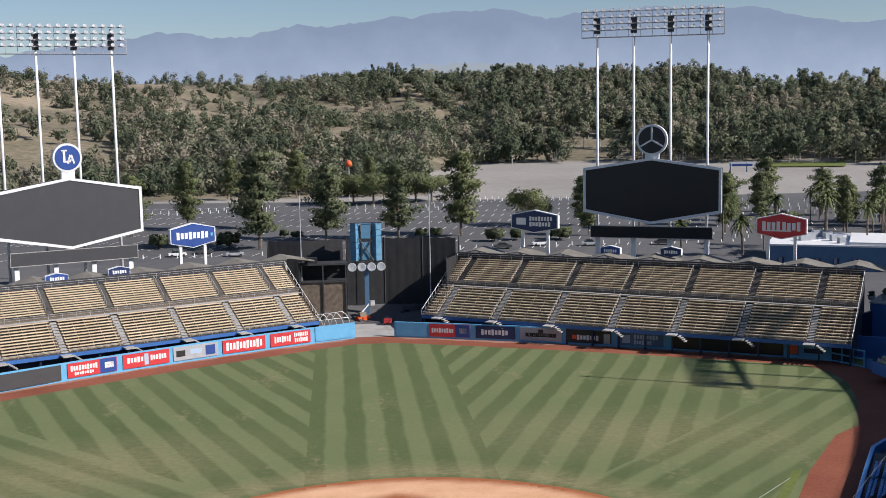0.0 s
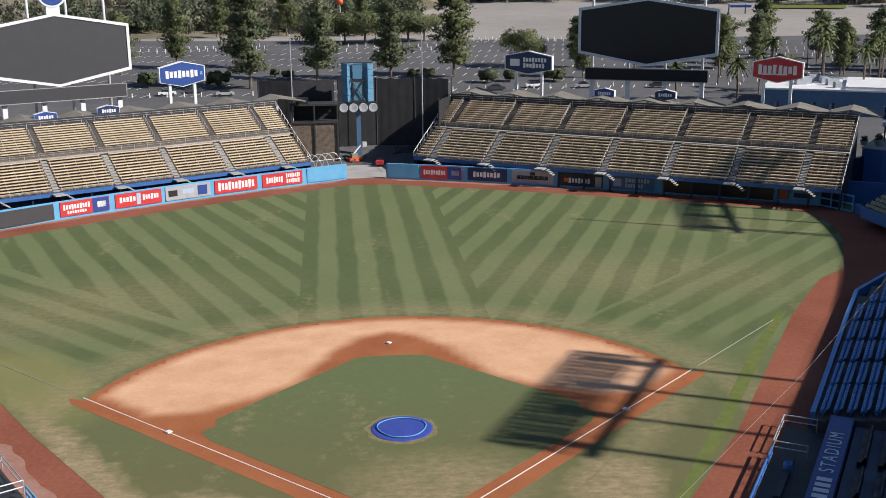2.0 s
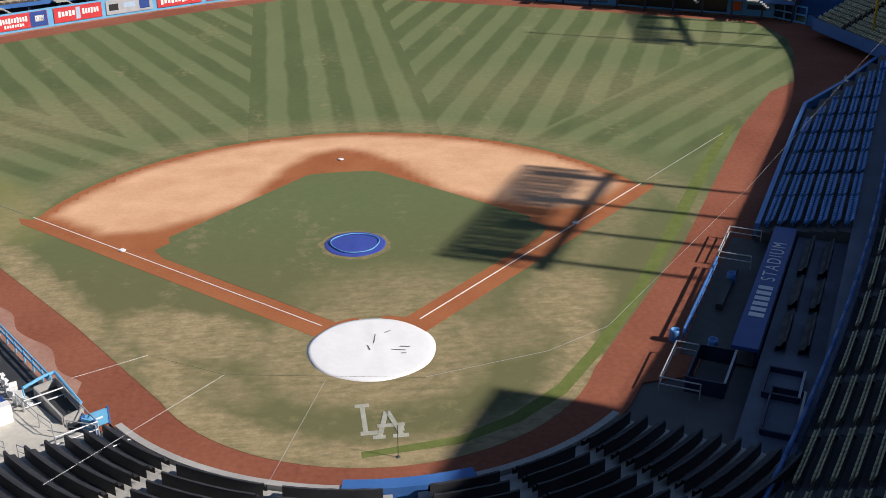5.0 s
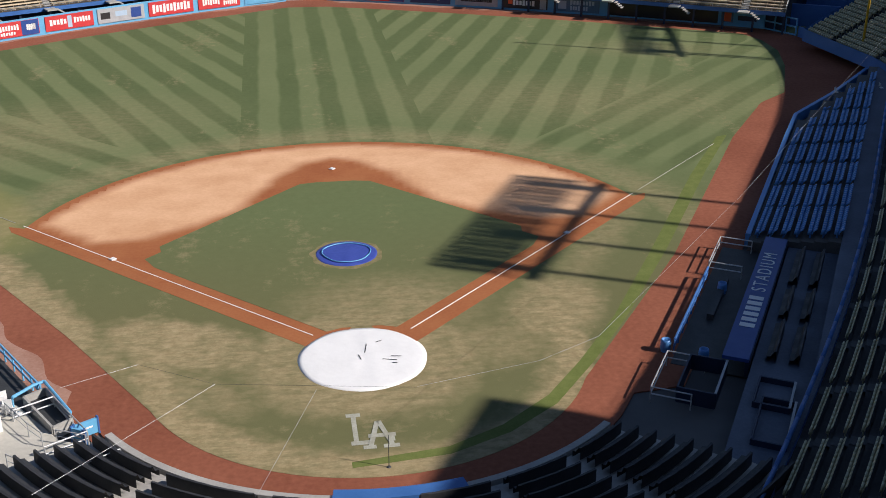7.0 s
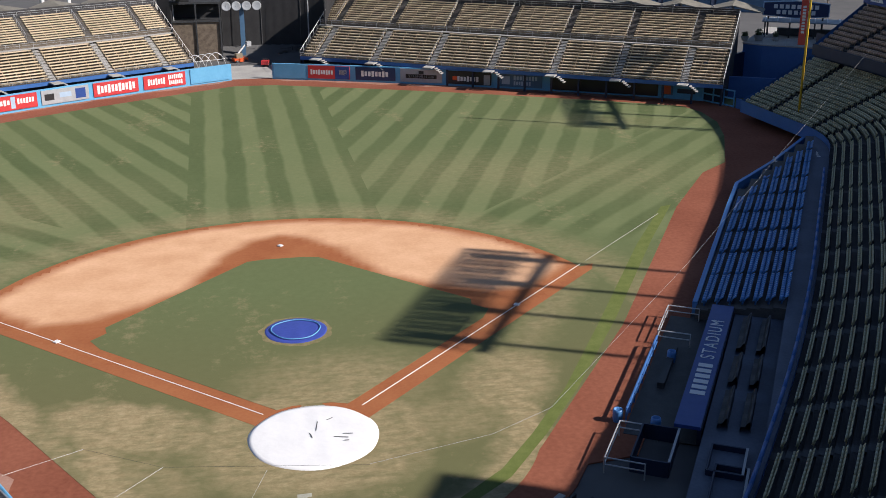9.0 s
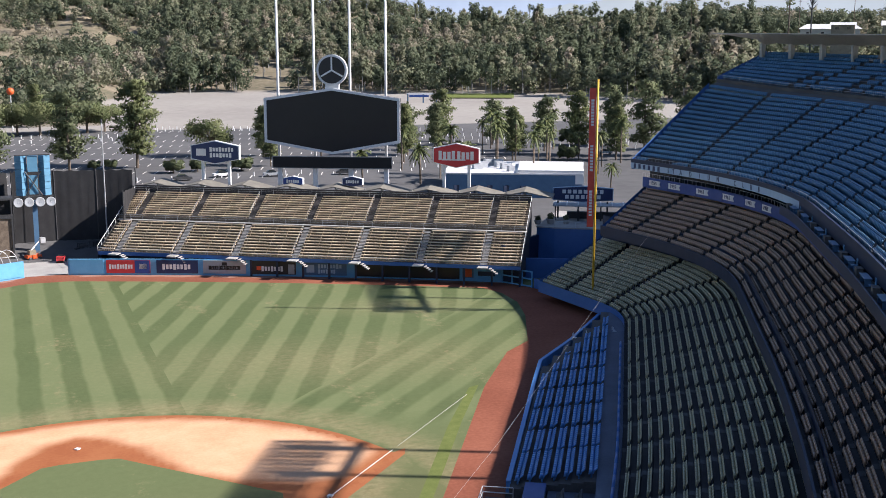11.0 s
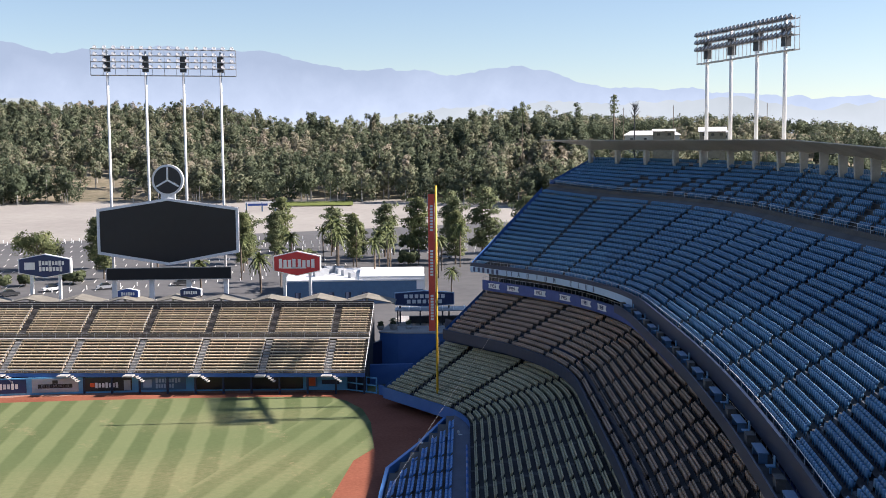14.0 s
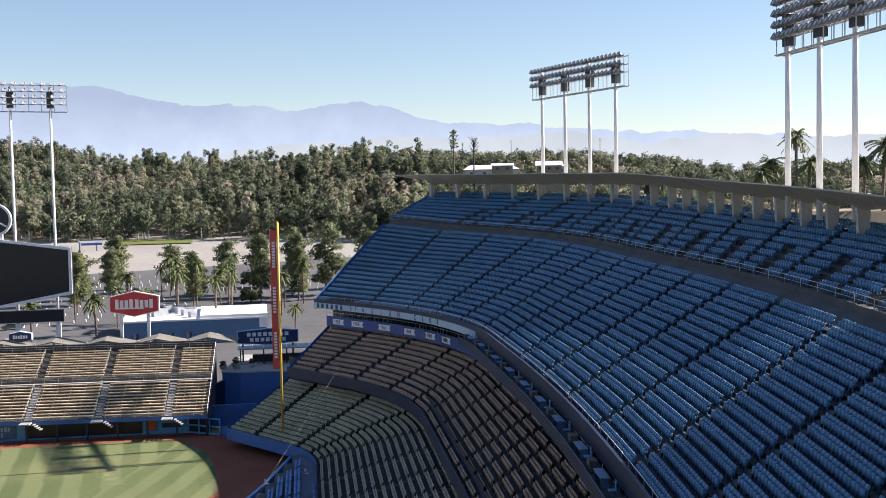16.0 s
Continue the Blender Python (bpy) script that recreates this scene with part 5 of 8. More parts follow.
PAV_R = pavilion("right_pavilion", "open bleacher pavilion of weathered tan plank benches, half in shade", (9.5, 128.1), math.degrees(math.atan2(-0.535, 0.845)), 72.5, 8, 15.0, 3.4, 7.5, 11.7, 3.5, 6.0)
PAV_L = pavilion("left_pavilion", "open bleacher pavilion of sunlit tan plank benches", (-82.0, 85.5), math.degrees(math.atan2(0.479, 0.878)), 83.5, 9, 13.0, 3.4, 7.4, 11.7, 11.0, 5.0)


def zigzag_canopy(name, origin, heading, length, bays, y, z, label):
    """A folded shelter roof behind a pavilion: alternately rising and falling thin slabs on posts."""
    t = thing(name, label, "canopy", at=upright(origin[0], origin[1], 0, heading))
    w = length / bays
    for i in range(bays):
        x0 = i * w
        s = Shape()
        s.add([(x0, y - 1.6, z + 0.75), (x0 + w * 0.42, y - 1.6, z + 1.5), (x0 + w * 0.42, y + 2.4, z + 1.9), (x0, y + 2.4, z + 0.9), (x0, y - 1.6, z + 0.60), (x0 + w * 0.42, y - 1.6, z + 1.35), (x0 + w * 0.42, y + 2.4, z + 1.75), (x0, y + 2.4, z + 0.75)], [tuple(f) for f in BOX_F])
        part("slab", s, M_CANOPY, t, "grey folded roof slab")
        s = Shape()
        s.add([(x0 + w * 0.42, y - 1.6, z + 1.5), (x0 + w, y - 1.6, z + 0.55), (x0 + w, y + 2.4, z + 0.75), (x0 + w * 0.42, y + 2.4, z + 1.9), (x0 + w * 0.42, y - 1.6, z + 1.35), (x0 + w, y - 1.6, z + 0.40), (x0 + w, y + 2.4, z + 0.6), (x0 + w * 0.42, y + 2.4, z + 1.75)], [tuple(f) for f in BOX_F])
        part("slab", s, M_CANOPY, t, "grey folded roof slab")
        for f in (0.05, 0.42):
            part("post", Shape().box((x0 + w * f, y, z / 2 + 0.5), (0.3, 0.3, z + 1.2)), M_ROOF, t)
    return t


zigzag_canopy("right_canopy", (9.5, 128.1), math.degrees(math.atan2(-0.535, 0.845)), 76.0, 9, 17.0, 11.9, "zigzag buff shelter roofs behind the bleachers")
zigzag_canopy("left_canopy", (-82.0, 85.5), math.degrees(math.atan2(0.479, 0.878)), 90.0, 10, 15.0, 11.6, "zigzag buff shelter roofs behind the sunlit bleachers")


# ---- scoreboards and hanging signs ----
HEX = [(-1, -0.62), (0, -1), (1, -0.62), (1, 0.70), (0, 1), (-1, 0.70)]


def scoreboard(x, y, z, heading, half, up, down, corner_up, corner_down, screen, label):
    m = upright(x, y, z, heading)
    t = thing("scoreboard", label, "scoreboard", "scoreboards", at=m)
    one = Matrix.Identity(4)
    out = [(-half, -corner_down), (0, -down), (half, -corner_down), (half, corner_up), (0, up), (-half, corner_up)]
    inn = [(px_ * (half - 0.55) / half, pz_ - math.copysign(0.5, pz_)) for px_, pz_ in out]
    part("cabinet", Shape().plate([(a * 0.995, b * 0.99) for a, b in out], 2.2, one), M_CONC_D, t)
    fr = Shape()
    for i in range(6):
        a, b, c, d = out[i], out[(i + 1) % 6], inn[(i + 1) % 6], inn[i]
        vs = [(p[0], yy, p[1]) for yy in (-0.25, 0.15) for p in (a, b, c, d)]
        fr.add(vs, [(0, 1, 2, 3), (4, 7, 6, 5), (0, 4, 5, 1), (1, 5, 6, 2), (2, 6, 7, 3), (3, 7, 4, 0)])
    part("frame", fr, M_WHITE, t, "white hexagonal frame")
    part("screen", Shape().plate(inn, 0.1, pose(0, -0.08, 0)), screen, t)
    return t


AR, AL = math.degrees(math.atan2(-30, 60)), math.degrees(math.atan2(30, 60))
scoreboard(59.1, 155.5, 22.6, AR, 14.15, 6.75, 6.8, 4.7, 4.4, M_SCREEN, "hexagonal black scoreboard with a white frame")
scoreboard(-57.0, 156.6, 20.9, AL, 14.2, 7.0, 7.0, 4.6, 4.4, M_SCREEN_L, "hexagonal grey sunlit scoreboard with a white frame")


def strip_board(x, y, z, heading, w, h, screen, label):
    t = thing("strip_scoreboard", label, "scoreboard", at=upright(x, y, z, heading))
    part("cabinet", Shape().box((0, 0.5, 0), (w, 0.9, h)), M_CONC_D, t)
    fr = Shape()
    for zz in (-h / 2, h / 2):
        fr.box((0, -0.02, zz), (w + 0.2, 0.14, 0.14))
    for xx in (-w / 2, w / 2):
        fr.box((xx, -0.02, 0), (0.14, 0.14, h))
    part("frame", fr, M_CONC, t)
    part("screen", Shape().box((0, 0.0, 0), (w - 0.15, 0.08, h - 0.15)), screen, t)
    for i in range(4):
        xx = (i - 1.5) * w * 0.3
        part("support", Shape().box((xx, 1.2, -h / 2 - 4.0), (0.9, 0.9, 9.4)), M_WHITE, t, "white support column")


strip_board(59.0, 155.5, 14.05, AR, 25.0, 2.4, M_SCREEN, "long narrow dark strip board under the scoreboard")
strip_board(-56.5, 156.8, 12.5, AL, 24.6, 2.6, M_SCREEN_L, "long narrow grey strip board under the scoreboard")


def hex_sign(x, y, z, heading, w, h, face, label, marks, rim=None, legs=(), foot=0.0):
    t = thing("hexagonal_sign", label, "sign", "hexagonal signs", at=upright(x, y, z, heading))
    out = [(-w / 2, -h * 0.29), (0, -h / 2), (w / 2, -h * 0.29), (w / 2, h * 0.29), (0, h / 2), (-w / 2, h * 0.29)]
    part("rim", Shape().plate(out, 0.9, pose(0, 0, 0)), rim or M_WHITE, t, "white rim")
    part("face", Shape().plate([(a * 0.955, b * 0.93) for a, b in out], 0.1, pose(0, -0.06, 0)), face, t)
    for mx, mz, mw, mh, mm in marks:
        part("lettering", Shape().box(((mx - 0.5) * w, -0.08, (mz - 0.5) * h), (mw * w, 0.05, mh * h)), mm, t, "plain bars in the sign's colours")
    for lx in legs:
        part("leg", Shape().box((lx * w, 0.5, -h / 2 - (z - foot - h / 2) / 2 + 0.6), (0.5, 0.5, z - foot - h / 2 + 1.2)), M_WHITE, t)
    return t


HR, HL = math.degrees(math.atan2(-0.535, 0.845)), math.degrees(math.atan2(0.479, 0.878))
hex_sign(31.6, 137.4, 18.65, HR, 9.4, 4.3, M_SIGN_N, "navy hexagonal sign with white bars on two legs", word(0.64, 0.62, 0.5, 0.16, 8, M_WHITE) + word(0.62, 0.38, 0.46, 0.16, 7, M_WHITE) + [(0.22, 0.5, 0.2, 0.3, M_WHITE)], legs=(-0.27, 0.27))
hex_sign(69.5, 113.4, 18.9, HR, 8.3, 4.4, M_RED, "red hexagonal sign with white script-like bars on two legs", word(0.30, 0.5, 0.38, 0.30, 4, M_WHITE) + word(0.70, 0.5, 0.38, 0.28, 4, M_WHITE) + [(0.45, 0.33, 0.5, 0.05, M_WHITE)], legs=(-0.27, 0.27))
hex_sign(-30.8, 134.7, 18.05, HL, 8.5, 4.5, M_SIGN_B, "blue hexagonal sign with white bars on two legs", word(0.48, 0.5, 0.72, 0.24, 8, M_WHITE) + [(0.91, 0.5, 0.05, 0.12, M_CYAN)], legs=(-0.27, 0.27))


def round_sign(x, y, z, heading, r, ring, face, label, spokes):
    t = thing("round_sign", label, "sign", at=upright(x, y, z, heading))
    disc = [(r * math.cos(2 * math.pi * i / 40), r * math.sin(2 * math.pi * i / 40)) for i in range(40)]
    part("rim", Shape().plate(disc, 1.3, pose(0, 0, 0)), ring, t)
    part("face", Shape().plate([(a * 0.86, b * 0.86) for a, b in disc], 0.1, pose(0, -0.07, 0)), face, t)
    for m, w, h in spokes:
        part("mark", Shape().box((0, 0, 0), (w, 0.08, h), m), M_WHITE, t, "white bars")
    part("mount", Shape().box((0, 0.6, -r - 0.5), (r * 0.9, 1.0, 1.6)), M_WHITE, t)


star = [(pose(0, -0.12, 0) @ pose(0, 0, 0, 0, a, 0) @ pose(0, 0, 1.3), 0.34, 2.6) for a in (0, 120, 240)]
round_sign(59.2, 155.4, 33.0, AR, 3.15, M_WHITE, M_SIGN_K, "round black sign with a white rim and three spokes", star)
mono = [(pose(-0.65, -0.12, 0.35), 0.45, 2.3), (pose(-0.65, -0.12, 1.4), 1.1, 0.3), (pose(-0.1, -0.12, -0.75), 1.4, 0.35), (pose(0.25, -0.12, -0.3, 0, 18, 0), 0.35, 1.8), (pose(0.95, -0.12, -0.3, 0, -18, 0), 0.35, 1.8), (pose(0.6, -0.12, -0.45), 1.0, 0.25)]
round_sign(-57.0, 156.5, 31.8, AL, 2.8, M_WHITE, M_SIGN_B, "round blue sign with a white monogram of bars on the scoreboard", mono)


# ---- foul pole ----
def foul_pole():
    t = thing("foul_pole", "tall yellow foul pole with a red vertical banner", "foul pole")
    part("pole", Shape().tube((73.0, 70.1, 0.8), (73.0, 70.1, 33.3), 0.17, 0.15, 10), M_YELLOW, t, smooth=True)
    b = Shape()
    m = upright(73.0, 70.1, 0, -31)
    b.box((-0.66, 0, 22.3), (0.92, 0.08, 19.6), m)
    part("banner", b, M_BANNER, t, "red vertical banner")
    for k in range(3):
        for i in range(9):
            part("lettering", Shape().box((-0.66, -0.06, 14.2 + k * 6.4 + i * 0.42), (0.42, 0.03, 0.30), m), M_WHITE, t, "white bars")


foul_pole()


# ---- centre-field gap ----
def speaker_tower():
    t = thing("speaker_tower", "light blue loudspeaker tower on a post with round horns", "loudspeaker tower")
    c = Vector((0.3, 145.0, 0))
    part("post", Shape().box((c.x, c.y, 5.2), (0.85, 0.85, 10.4)), M_SIGN_T, t)
    for x in (-2.3, 2.3):
        for i in range(6):
            part("speaker_cabinet", Shape().box((0, 0, 0), (1.35, 1.5, 1.14), pose(c.x + x * 0.87, c.y, 11.9 + i * 1.2, 0, 0, 38 * (1 if x > 0 else -1))), M_SPEAKER, t, "blue speaker cabinet")
    part("centre_cabinet", Shape().box((c.x, c.y, 17.0), (1.7, 1.2, 2.8)), M_SPEAKER, t)
    part("lower_cabinet", Shape().box((c.x, c.y, 13.2), (1.5, 0.9, 3.4)), M_SPEAKER, t)
    for a, b in (((-1.4, 11.4), (1.4, 15.7)), ((1.4, 11.4), (-1.4, 15.7)), ((-3.0, 18.6), (3.0, 18.6)), ((-3.4, 11.2), (3.4, 11.2))):
        part("brace", Shape().tube((c.x + a[0], c.y - 0.7, a[1]), (c.x + b[0], c.y - 0.7, b[1]), 0.1, sides=5), M_DARK, t)
    for i in range(4):
        x = (i - 1.5) * 1.85
        q = pose(c.x + x, c.y - 0.6, 10.1, 80, 0, 0)
        rows = [[q @ Vector((r * math.cos(2 * math.pi * j / 16), r * math.sin(2 * math.pi * j / 16), h)) for j in range(17)] for r, h in ((0.3, -0.8), (0.76, 0.1), (0.86, 0.4), (0.72, 0.4), (0.2, 0.05), (0.0, 0.2))]
        part("horn", Shape().strip(rows), M_SIGN_G, t, "grey round horn loudspeaker", smooth=True)


speaker_tower()


def screen_fence(name, pts, z0, z1, label):
    t = thing(name, label, "screen fence")
    s = Shape()
    rows = [[], []]
    for p, q in zip(pts, pts[1:]):
        p, q = Vector(p), Vector(q)
        for i in range(12):
            w = p.lerp(q, i / 12)
            d = (q - p).normalized()
            off = Vector((-d.y, d.x)) * 0.15 * math.sin(i * 2.3)
            rows[0].append(Vector((*(w + off), z0)))
            rows[1].append(Vector((*(w - off * 0.5), z1 + 0.12 * math.sin(i * 1.7))))
    s.strip(rows)
    part("netting", s, M_BLACK, t, "black windscreen cloth with folds", smooth=True)
    for p in pts:
        part("post", Shape().tube((p[0], p[1], 0), (p[0], p[1], z1 + 0.3), 0.12, sides=8), M_DARK, t)
    return t


screen_fence("batters_eye_screen", [(-3.4, 149.5), (4.0, 149.9), (11.4, 149.0), (18.4, 147.2)], 0.3, 15.0, "tall black windscreen fence in centre field")
screen_fence("side_screen", [(-18.6, 149.0), (-12.0, 148.0), (-3.4, 149.5)], 0.3, 15.1, "black windscreen fence beside the bleachers")
screen_fence("flank_screen", [(18.4, 147.2), (17.2, 140.0), (14.6, 133.5)], 0.3, 12.6, "black windscreen fence closing the bleacher end")
dark = thing("camera_platform", "dark scaffold platform hung with black cloth", "platform")
for px_, pz_, w, h in ((-8.0, 11.2, 9.2, 0.35), (-8.0, 7.9, 9.0, 0.3)):
    part("deck", Shape().box((px_, 143.5, pz_), (w, 4.0, h)), M_DARK, dark)
part("rear_cloth", Shape().box((-8.0, 145.6, 5.6), (9.0, 0.15, 10.8)), M_BLACK, dark)
part("side_cloth", Shape().box((-12.4, 143.5, 5.6), (0.15, 3.9, 10.8)), M_BLACK, dark)
part("skirt", Shape().box((-8.0, 141.8, 4.0), (8.8, 0.1, 7.6)), M_BARK, dark, "brown dusty windscreen cloth")
for x in (-12.3, -8.0, -3.7):
    part("post", Shape().box((x, 141.6, 5.6), (0.25, 0.25, 11.2)), M_DARK, dark)
part("case", Shape().box((-10.2, 142.6, 11.9), (2.3, 1.4, 1.1)), M_SIGN_K, dark, "black equipment case")
solid("service_yard", Shape().prism([Vector(p) for p in ((-14, 127.5), (-2.2, 126.4), (4.3, 126.4), (12, 127.5), (18, 148), (-18, 149))], -0.1, 0.06), M_CONC, "pale concrete service yard between the bleachers", "paving", kind="structure")

# ---- field-side boxes, dugouts and home-plate seats ----
def nu(n, u, z=0.0):
    p = N * n + U * u
    return Vector((p.x, p.y, z))


def box_seats():
    t = thing("box_seats", "royal blue box seats on a low terrace beside the first-base line", "seating")
    rows = 7
    spots = []
    for j in range(rows):
        n0, n1 = 21.6 + j * 1.04, 21.6 + (j + 1) * 1.04
        z = 0.9 + 0.17 * j
        u1 = 66.0 + 4.0 * j
        part("terrace", Shape().prism([nu(n0, 28.5), nu(n1, 28.5), nu(n1, u1), nu(n0, u1)], -0.1, z), M_WALK, t)
        u = 29.5
        while u < u1 - 5.5:
            if (u - 29.5) % 6.4 < 5.4:
                spots.append((nu(n0 + 0.5, u, z), math.atan2(U.y, U.x) + math.pi))
            u += 0.54
    near = spots[:300]
    tagged(part("seats", seat_mesh("seats", spots[300:], M_SEAT_D, 2.2), M_SEAT_D, t, "royal blue folding seats"), kind="stuff")
    single = seat_mesh("seat", [(Vector((0, 0, 0)), 0.0)], M_SEAT_D, 2.2)
    for p, a in near:
        part("seat", single, M_SEAT_D, t, at=Matrix.Translation(p) @ Matrix.Rotation(a, 4, "Z"))


box_seats()
solid("concourse_strip", Shape().prism([nu(28.9, -6), nu(31.2, -6), nu(31.2, 88), nu(28.9, 92)], -0.1, 2.05), M_SLATE, "grey concrete walkway between box seats and stand", "walkway", kind="structure")


def dugout(side, label):
    """A sunken bench shelter: blue roof slab with lettering, front rail, bench, end walls."""
    def p(n, u, z=0.0):
        v = nu(n, u, z)
        return Vector((side * v.x, v.y, z))
    t = thing("dugout", label, "dugout", "dugouts")
    part("roof", Shape().prism([p(23.0, 6.6), p(24.75, 6.6), p(24.75, 28.4), p(23.0, 28.4)][::side], 1.35, 1.6), M_SIGN_B, t, "royal blue roof slab")
    part("back_wall", Shape().prism([p(24.5, 7), p(24.8, 7), p(24.8, 28.5), p(24.5, 28.5)][::side], 0, 1.35), M_NAVY, t)
    part("floor", Shape().prism([p(19.6, 7), p(24.5, 7), p(24.5, 28.5), p(19.6, 28.5)][::side], 0.0, 0.03), M_DARK, t)
    part("bench", Shape().prism([p(20.7, 14.5), p(21.2, 14.5), p(21.2, 21.5), p(20.7, 21.5)][::side], 0.03, 0.5), M_DARK, t)
    r = Shape()
    for z in (0.6, 1.1):
        r.path([p(19.5, 8.5, z), p(19.5, 21.5, z)], 0.09, 6)
    for i in range(9):
        u = 8.5 + 13 * i / 8
        r.tube(p(19.5, u, 0), p(19.5, u, 1.1), 0.06, sides=6)
    part("front_rail", r, M_BLUE if side > 0 else M_CYAN, t, "blue padded front rail")
    for u0, u1 in ((1.5, 6.6), (22.5, 28.0)):
        wells = Shape()
        for a, b in (((19.4, u0), (19.4, u1)), ((19.4, u1), (22.0, u1)), ((19.4, u0), (22.0, u0))):
            for z in (0.65, 1.15):
                wells.path([p(*a, z), p(*b, z)], 0.05, 6)
        for n_, u_ in ((19.4, u0), (19.4, u1), (22.0, u0), (22.0, u1)):
            wells.tube(p(n_, u_, 0), p(n_, u_, 1.15), 0.05, sides=6)
        part("well_rail", wells, M_STEEL, t, "pale tubular rail of the photographers' wells")
    if side > 0:
        # raised letters on the roof, and bars for the venue's name
        cu = bpy.data.curves.new("lettering", "FONT")
        cu.body, cu.size, cu.align_x, cu.align_y, cu.extrude = "STADIUM", 1.5, "CENTER", "CENTER", 0.01
        cu.space_character = 1.28
        ob = new("lettering_curve", cu)
        me = bpy.data.meshes.new_from_object(ob.evaluated_get(bpy.context.evaluated_depsgraph_get()))
        bpy.data.objects.remove(ob)
        me.materials.clear()
        c = p(23.9, 21.2, 1.62)
        part("lettering", me, M_WHITE, t, "white roof lettering", at=Matrix.Translation(c) @ Matrix.Rotation(math.atan2(U.y, U.x), 4, "Z"))
        for i in range(6):
            c = p(23.9, 11.6 + i * 0.92, 1.62)
            part("lettering", Shape().box((0, 0, 0), (0.6, 1.05, 0.02), Matrix.Translation(c) @ Matrix.Rotation(math.atan2(U.y, U.x), 4, "Z")), M_WHITE, t, "white bars")
    else:
        turn = Matrix.Rotation(math.atan2(U.y, -U.x), 4, "Z")
        for i in range(15):
            c = p(23.75, 8.2 + i * 1.12 + (0.7 if i > 5 else 0), 1.61)
            part("lettering", Shape().box((0, 0, 0), (0.72, 0.8 if i % 3 else 0.95, 0.02), Matrix.Translation(c) @ turn), M_WHITE, t, "white bars")
        part("end_wall", Shape().prism([p(22.9, 5.9), p(24.9, 5.9), p(24.9, 6.55), p(22.9, 6.55)][::side], 0.0, 1.62), M_WHITE, t, "white end wall")
        for i in range(5):
            m = Matrix.Translation(p(21.6 + 0.3 * (i % 2), 7.2 + 0.62 * i, 0.03)) @ Matrix.Rotation(radians(150 + 14 * i), 4, "Z")
            part("bucket_chair", Shape().box((0, 0, 0.45), (0.5, 0.5, 0.07), m).box((0, 0.22, 0.75), (0.5, 0.07, 0.55), m).box((0, 0, 0.2), (0.12, 0.4, 0.42), m), M_WHITE, t, "white folding chair")
    return t


dugout(1, "shaded dugout with a royal blue lettered roof")
dugout(-1, "sunlit dugout with a dark bench and light blue rail")


def home_seats(a0, a1, label):
    """Curved rows of covered seats behind home plate."""
    t = thing("covered_seating", label, "seating", "seats behind home plate")
    for j in range(10):
        r0 = 19.9 + j * 1.15
        z = 0.75 + 0.16 * j
        steps = 24
        segs = [(a0 + (a1 - a0) * i / 3, a0 + (a1 - a0) * (i + 1) / 3) for i in range(3)]
        sl = Shape().prism(arc((0, 2), r0, a0, a1, steps) + arc((0, 2), r0 + 1.15, a1, a0, steps), -0.1, z)
        part("terrace", sl, M_CONC, t)
        for b0, b1 in segs:
            b0, b1 = b0 - 1.5 / r0 * 20, b1 + 1.5 / r0 * 20
            rows = []
            for dr, dz in ((0.28, 0.15), (0.25, 0.55), (0.55, 0.62), (0.72, 1.0), (0.86, 1.0), (0.88, 0.2)):
                rows.append([Vector((*p, z + dz + 0.04 * noise.noise(Vector((p.x * 2, p.y * 2, dr))))) for p in arc((0, 2), r0 + dr, b0, b1, 22)])
            part("seat_cover", Shape().strip(rows), M_COVER, t, "dark cover over a seat row")
    wallh = Shape().prism(arc((0, 2), 19.3, a0, a1, 30) + arc((0, 2), 19.75, a1, a0, 30), 0, 1.0)
    part("front_wall", wallh, M_CONC, t, "concrete front wall")
    return t


home_seats(-46, -88, "dark covered seat rows behind home plate in shade")
home_seats(-92, -146, "dark covered seat rows behind home plate in sun")

# ---- trees ----
rng = np.random.default_rng(7)


def leaf_cloud(centres, radii, per, size, up=0.35, tones=None, hearts=None):
    """Many small random leaf triangles round each centre; returns vertices, normals and tones."""
    c = np.repeat(np.asarray(centres, float), per, axis=0)
    r = np.repeat(np.asarray(radii, float), per, axis=0)
    t = np.repeat(np.asarray(tones, float), per) if tones is not None else 0.5 + 0 * c[:, 0]
    d = rng.normal(size=(len(c), 3))
    d /= np.linalg.norm(d, axis=1)[:, None]
    p = c + d * r * (0.45 + 0.6 * rng.random((len(c), 1)))
    s = size * (0.6 + 0.8 * rng.random((len(c), 1)))
    a = rng.normal(size=(len(c), 3)) + d * 0.2
    a -= 0.8 * d * np.sum(a * d, axis=1)[:, None]
    a /= np.linalg.norm(a, axis=1)[:, None]
    b = np.cross(a, d + rng.normal(size=(len(c), 3)) * up)
    b /= np.maximum(1e-6, np.linalg.norm(b, axis=1)[:, None])
    v = np.stack([p - a * s * 0.5, p + a * s * 0.5, p + b * s * 0.9], 1).reshape(-1, 3)
    out = d if hearts is None else d * 0.75 + (c - np.repeat(np.asarray(hearts, float), per, axis=0)) / (2 * r)
    out = out + rng.normal(size=out.shape) * 0.18
    out /= np.maximum(1e-6, np.linalg.norm(out, axis=1)[:, None])
    # each leaf faces away from its crown
    f = v.reshape(-1, 3, 3)
    inward = np.sum(np.cross(f[:, 1] - f[:, 0], f[:, 2] - f[:, 0]) * out, axis=1) < 0
    f[inward] = f[inward][:, [0, 2, 1]]
    v = f.reshape(-1, 3)
    # tone rises towards each clump's top, top light put into the leaf colour
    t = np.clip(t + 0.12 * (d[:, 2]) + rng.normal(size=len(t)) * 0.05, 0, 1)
    return v, np.repeat(out, 3, axis=0), np.repeat(t, 3)


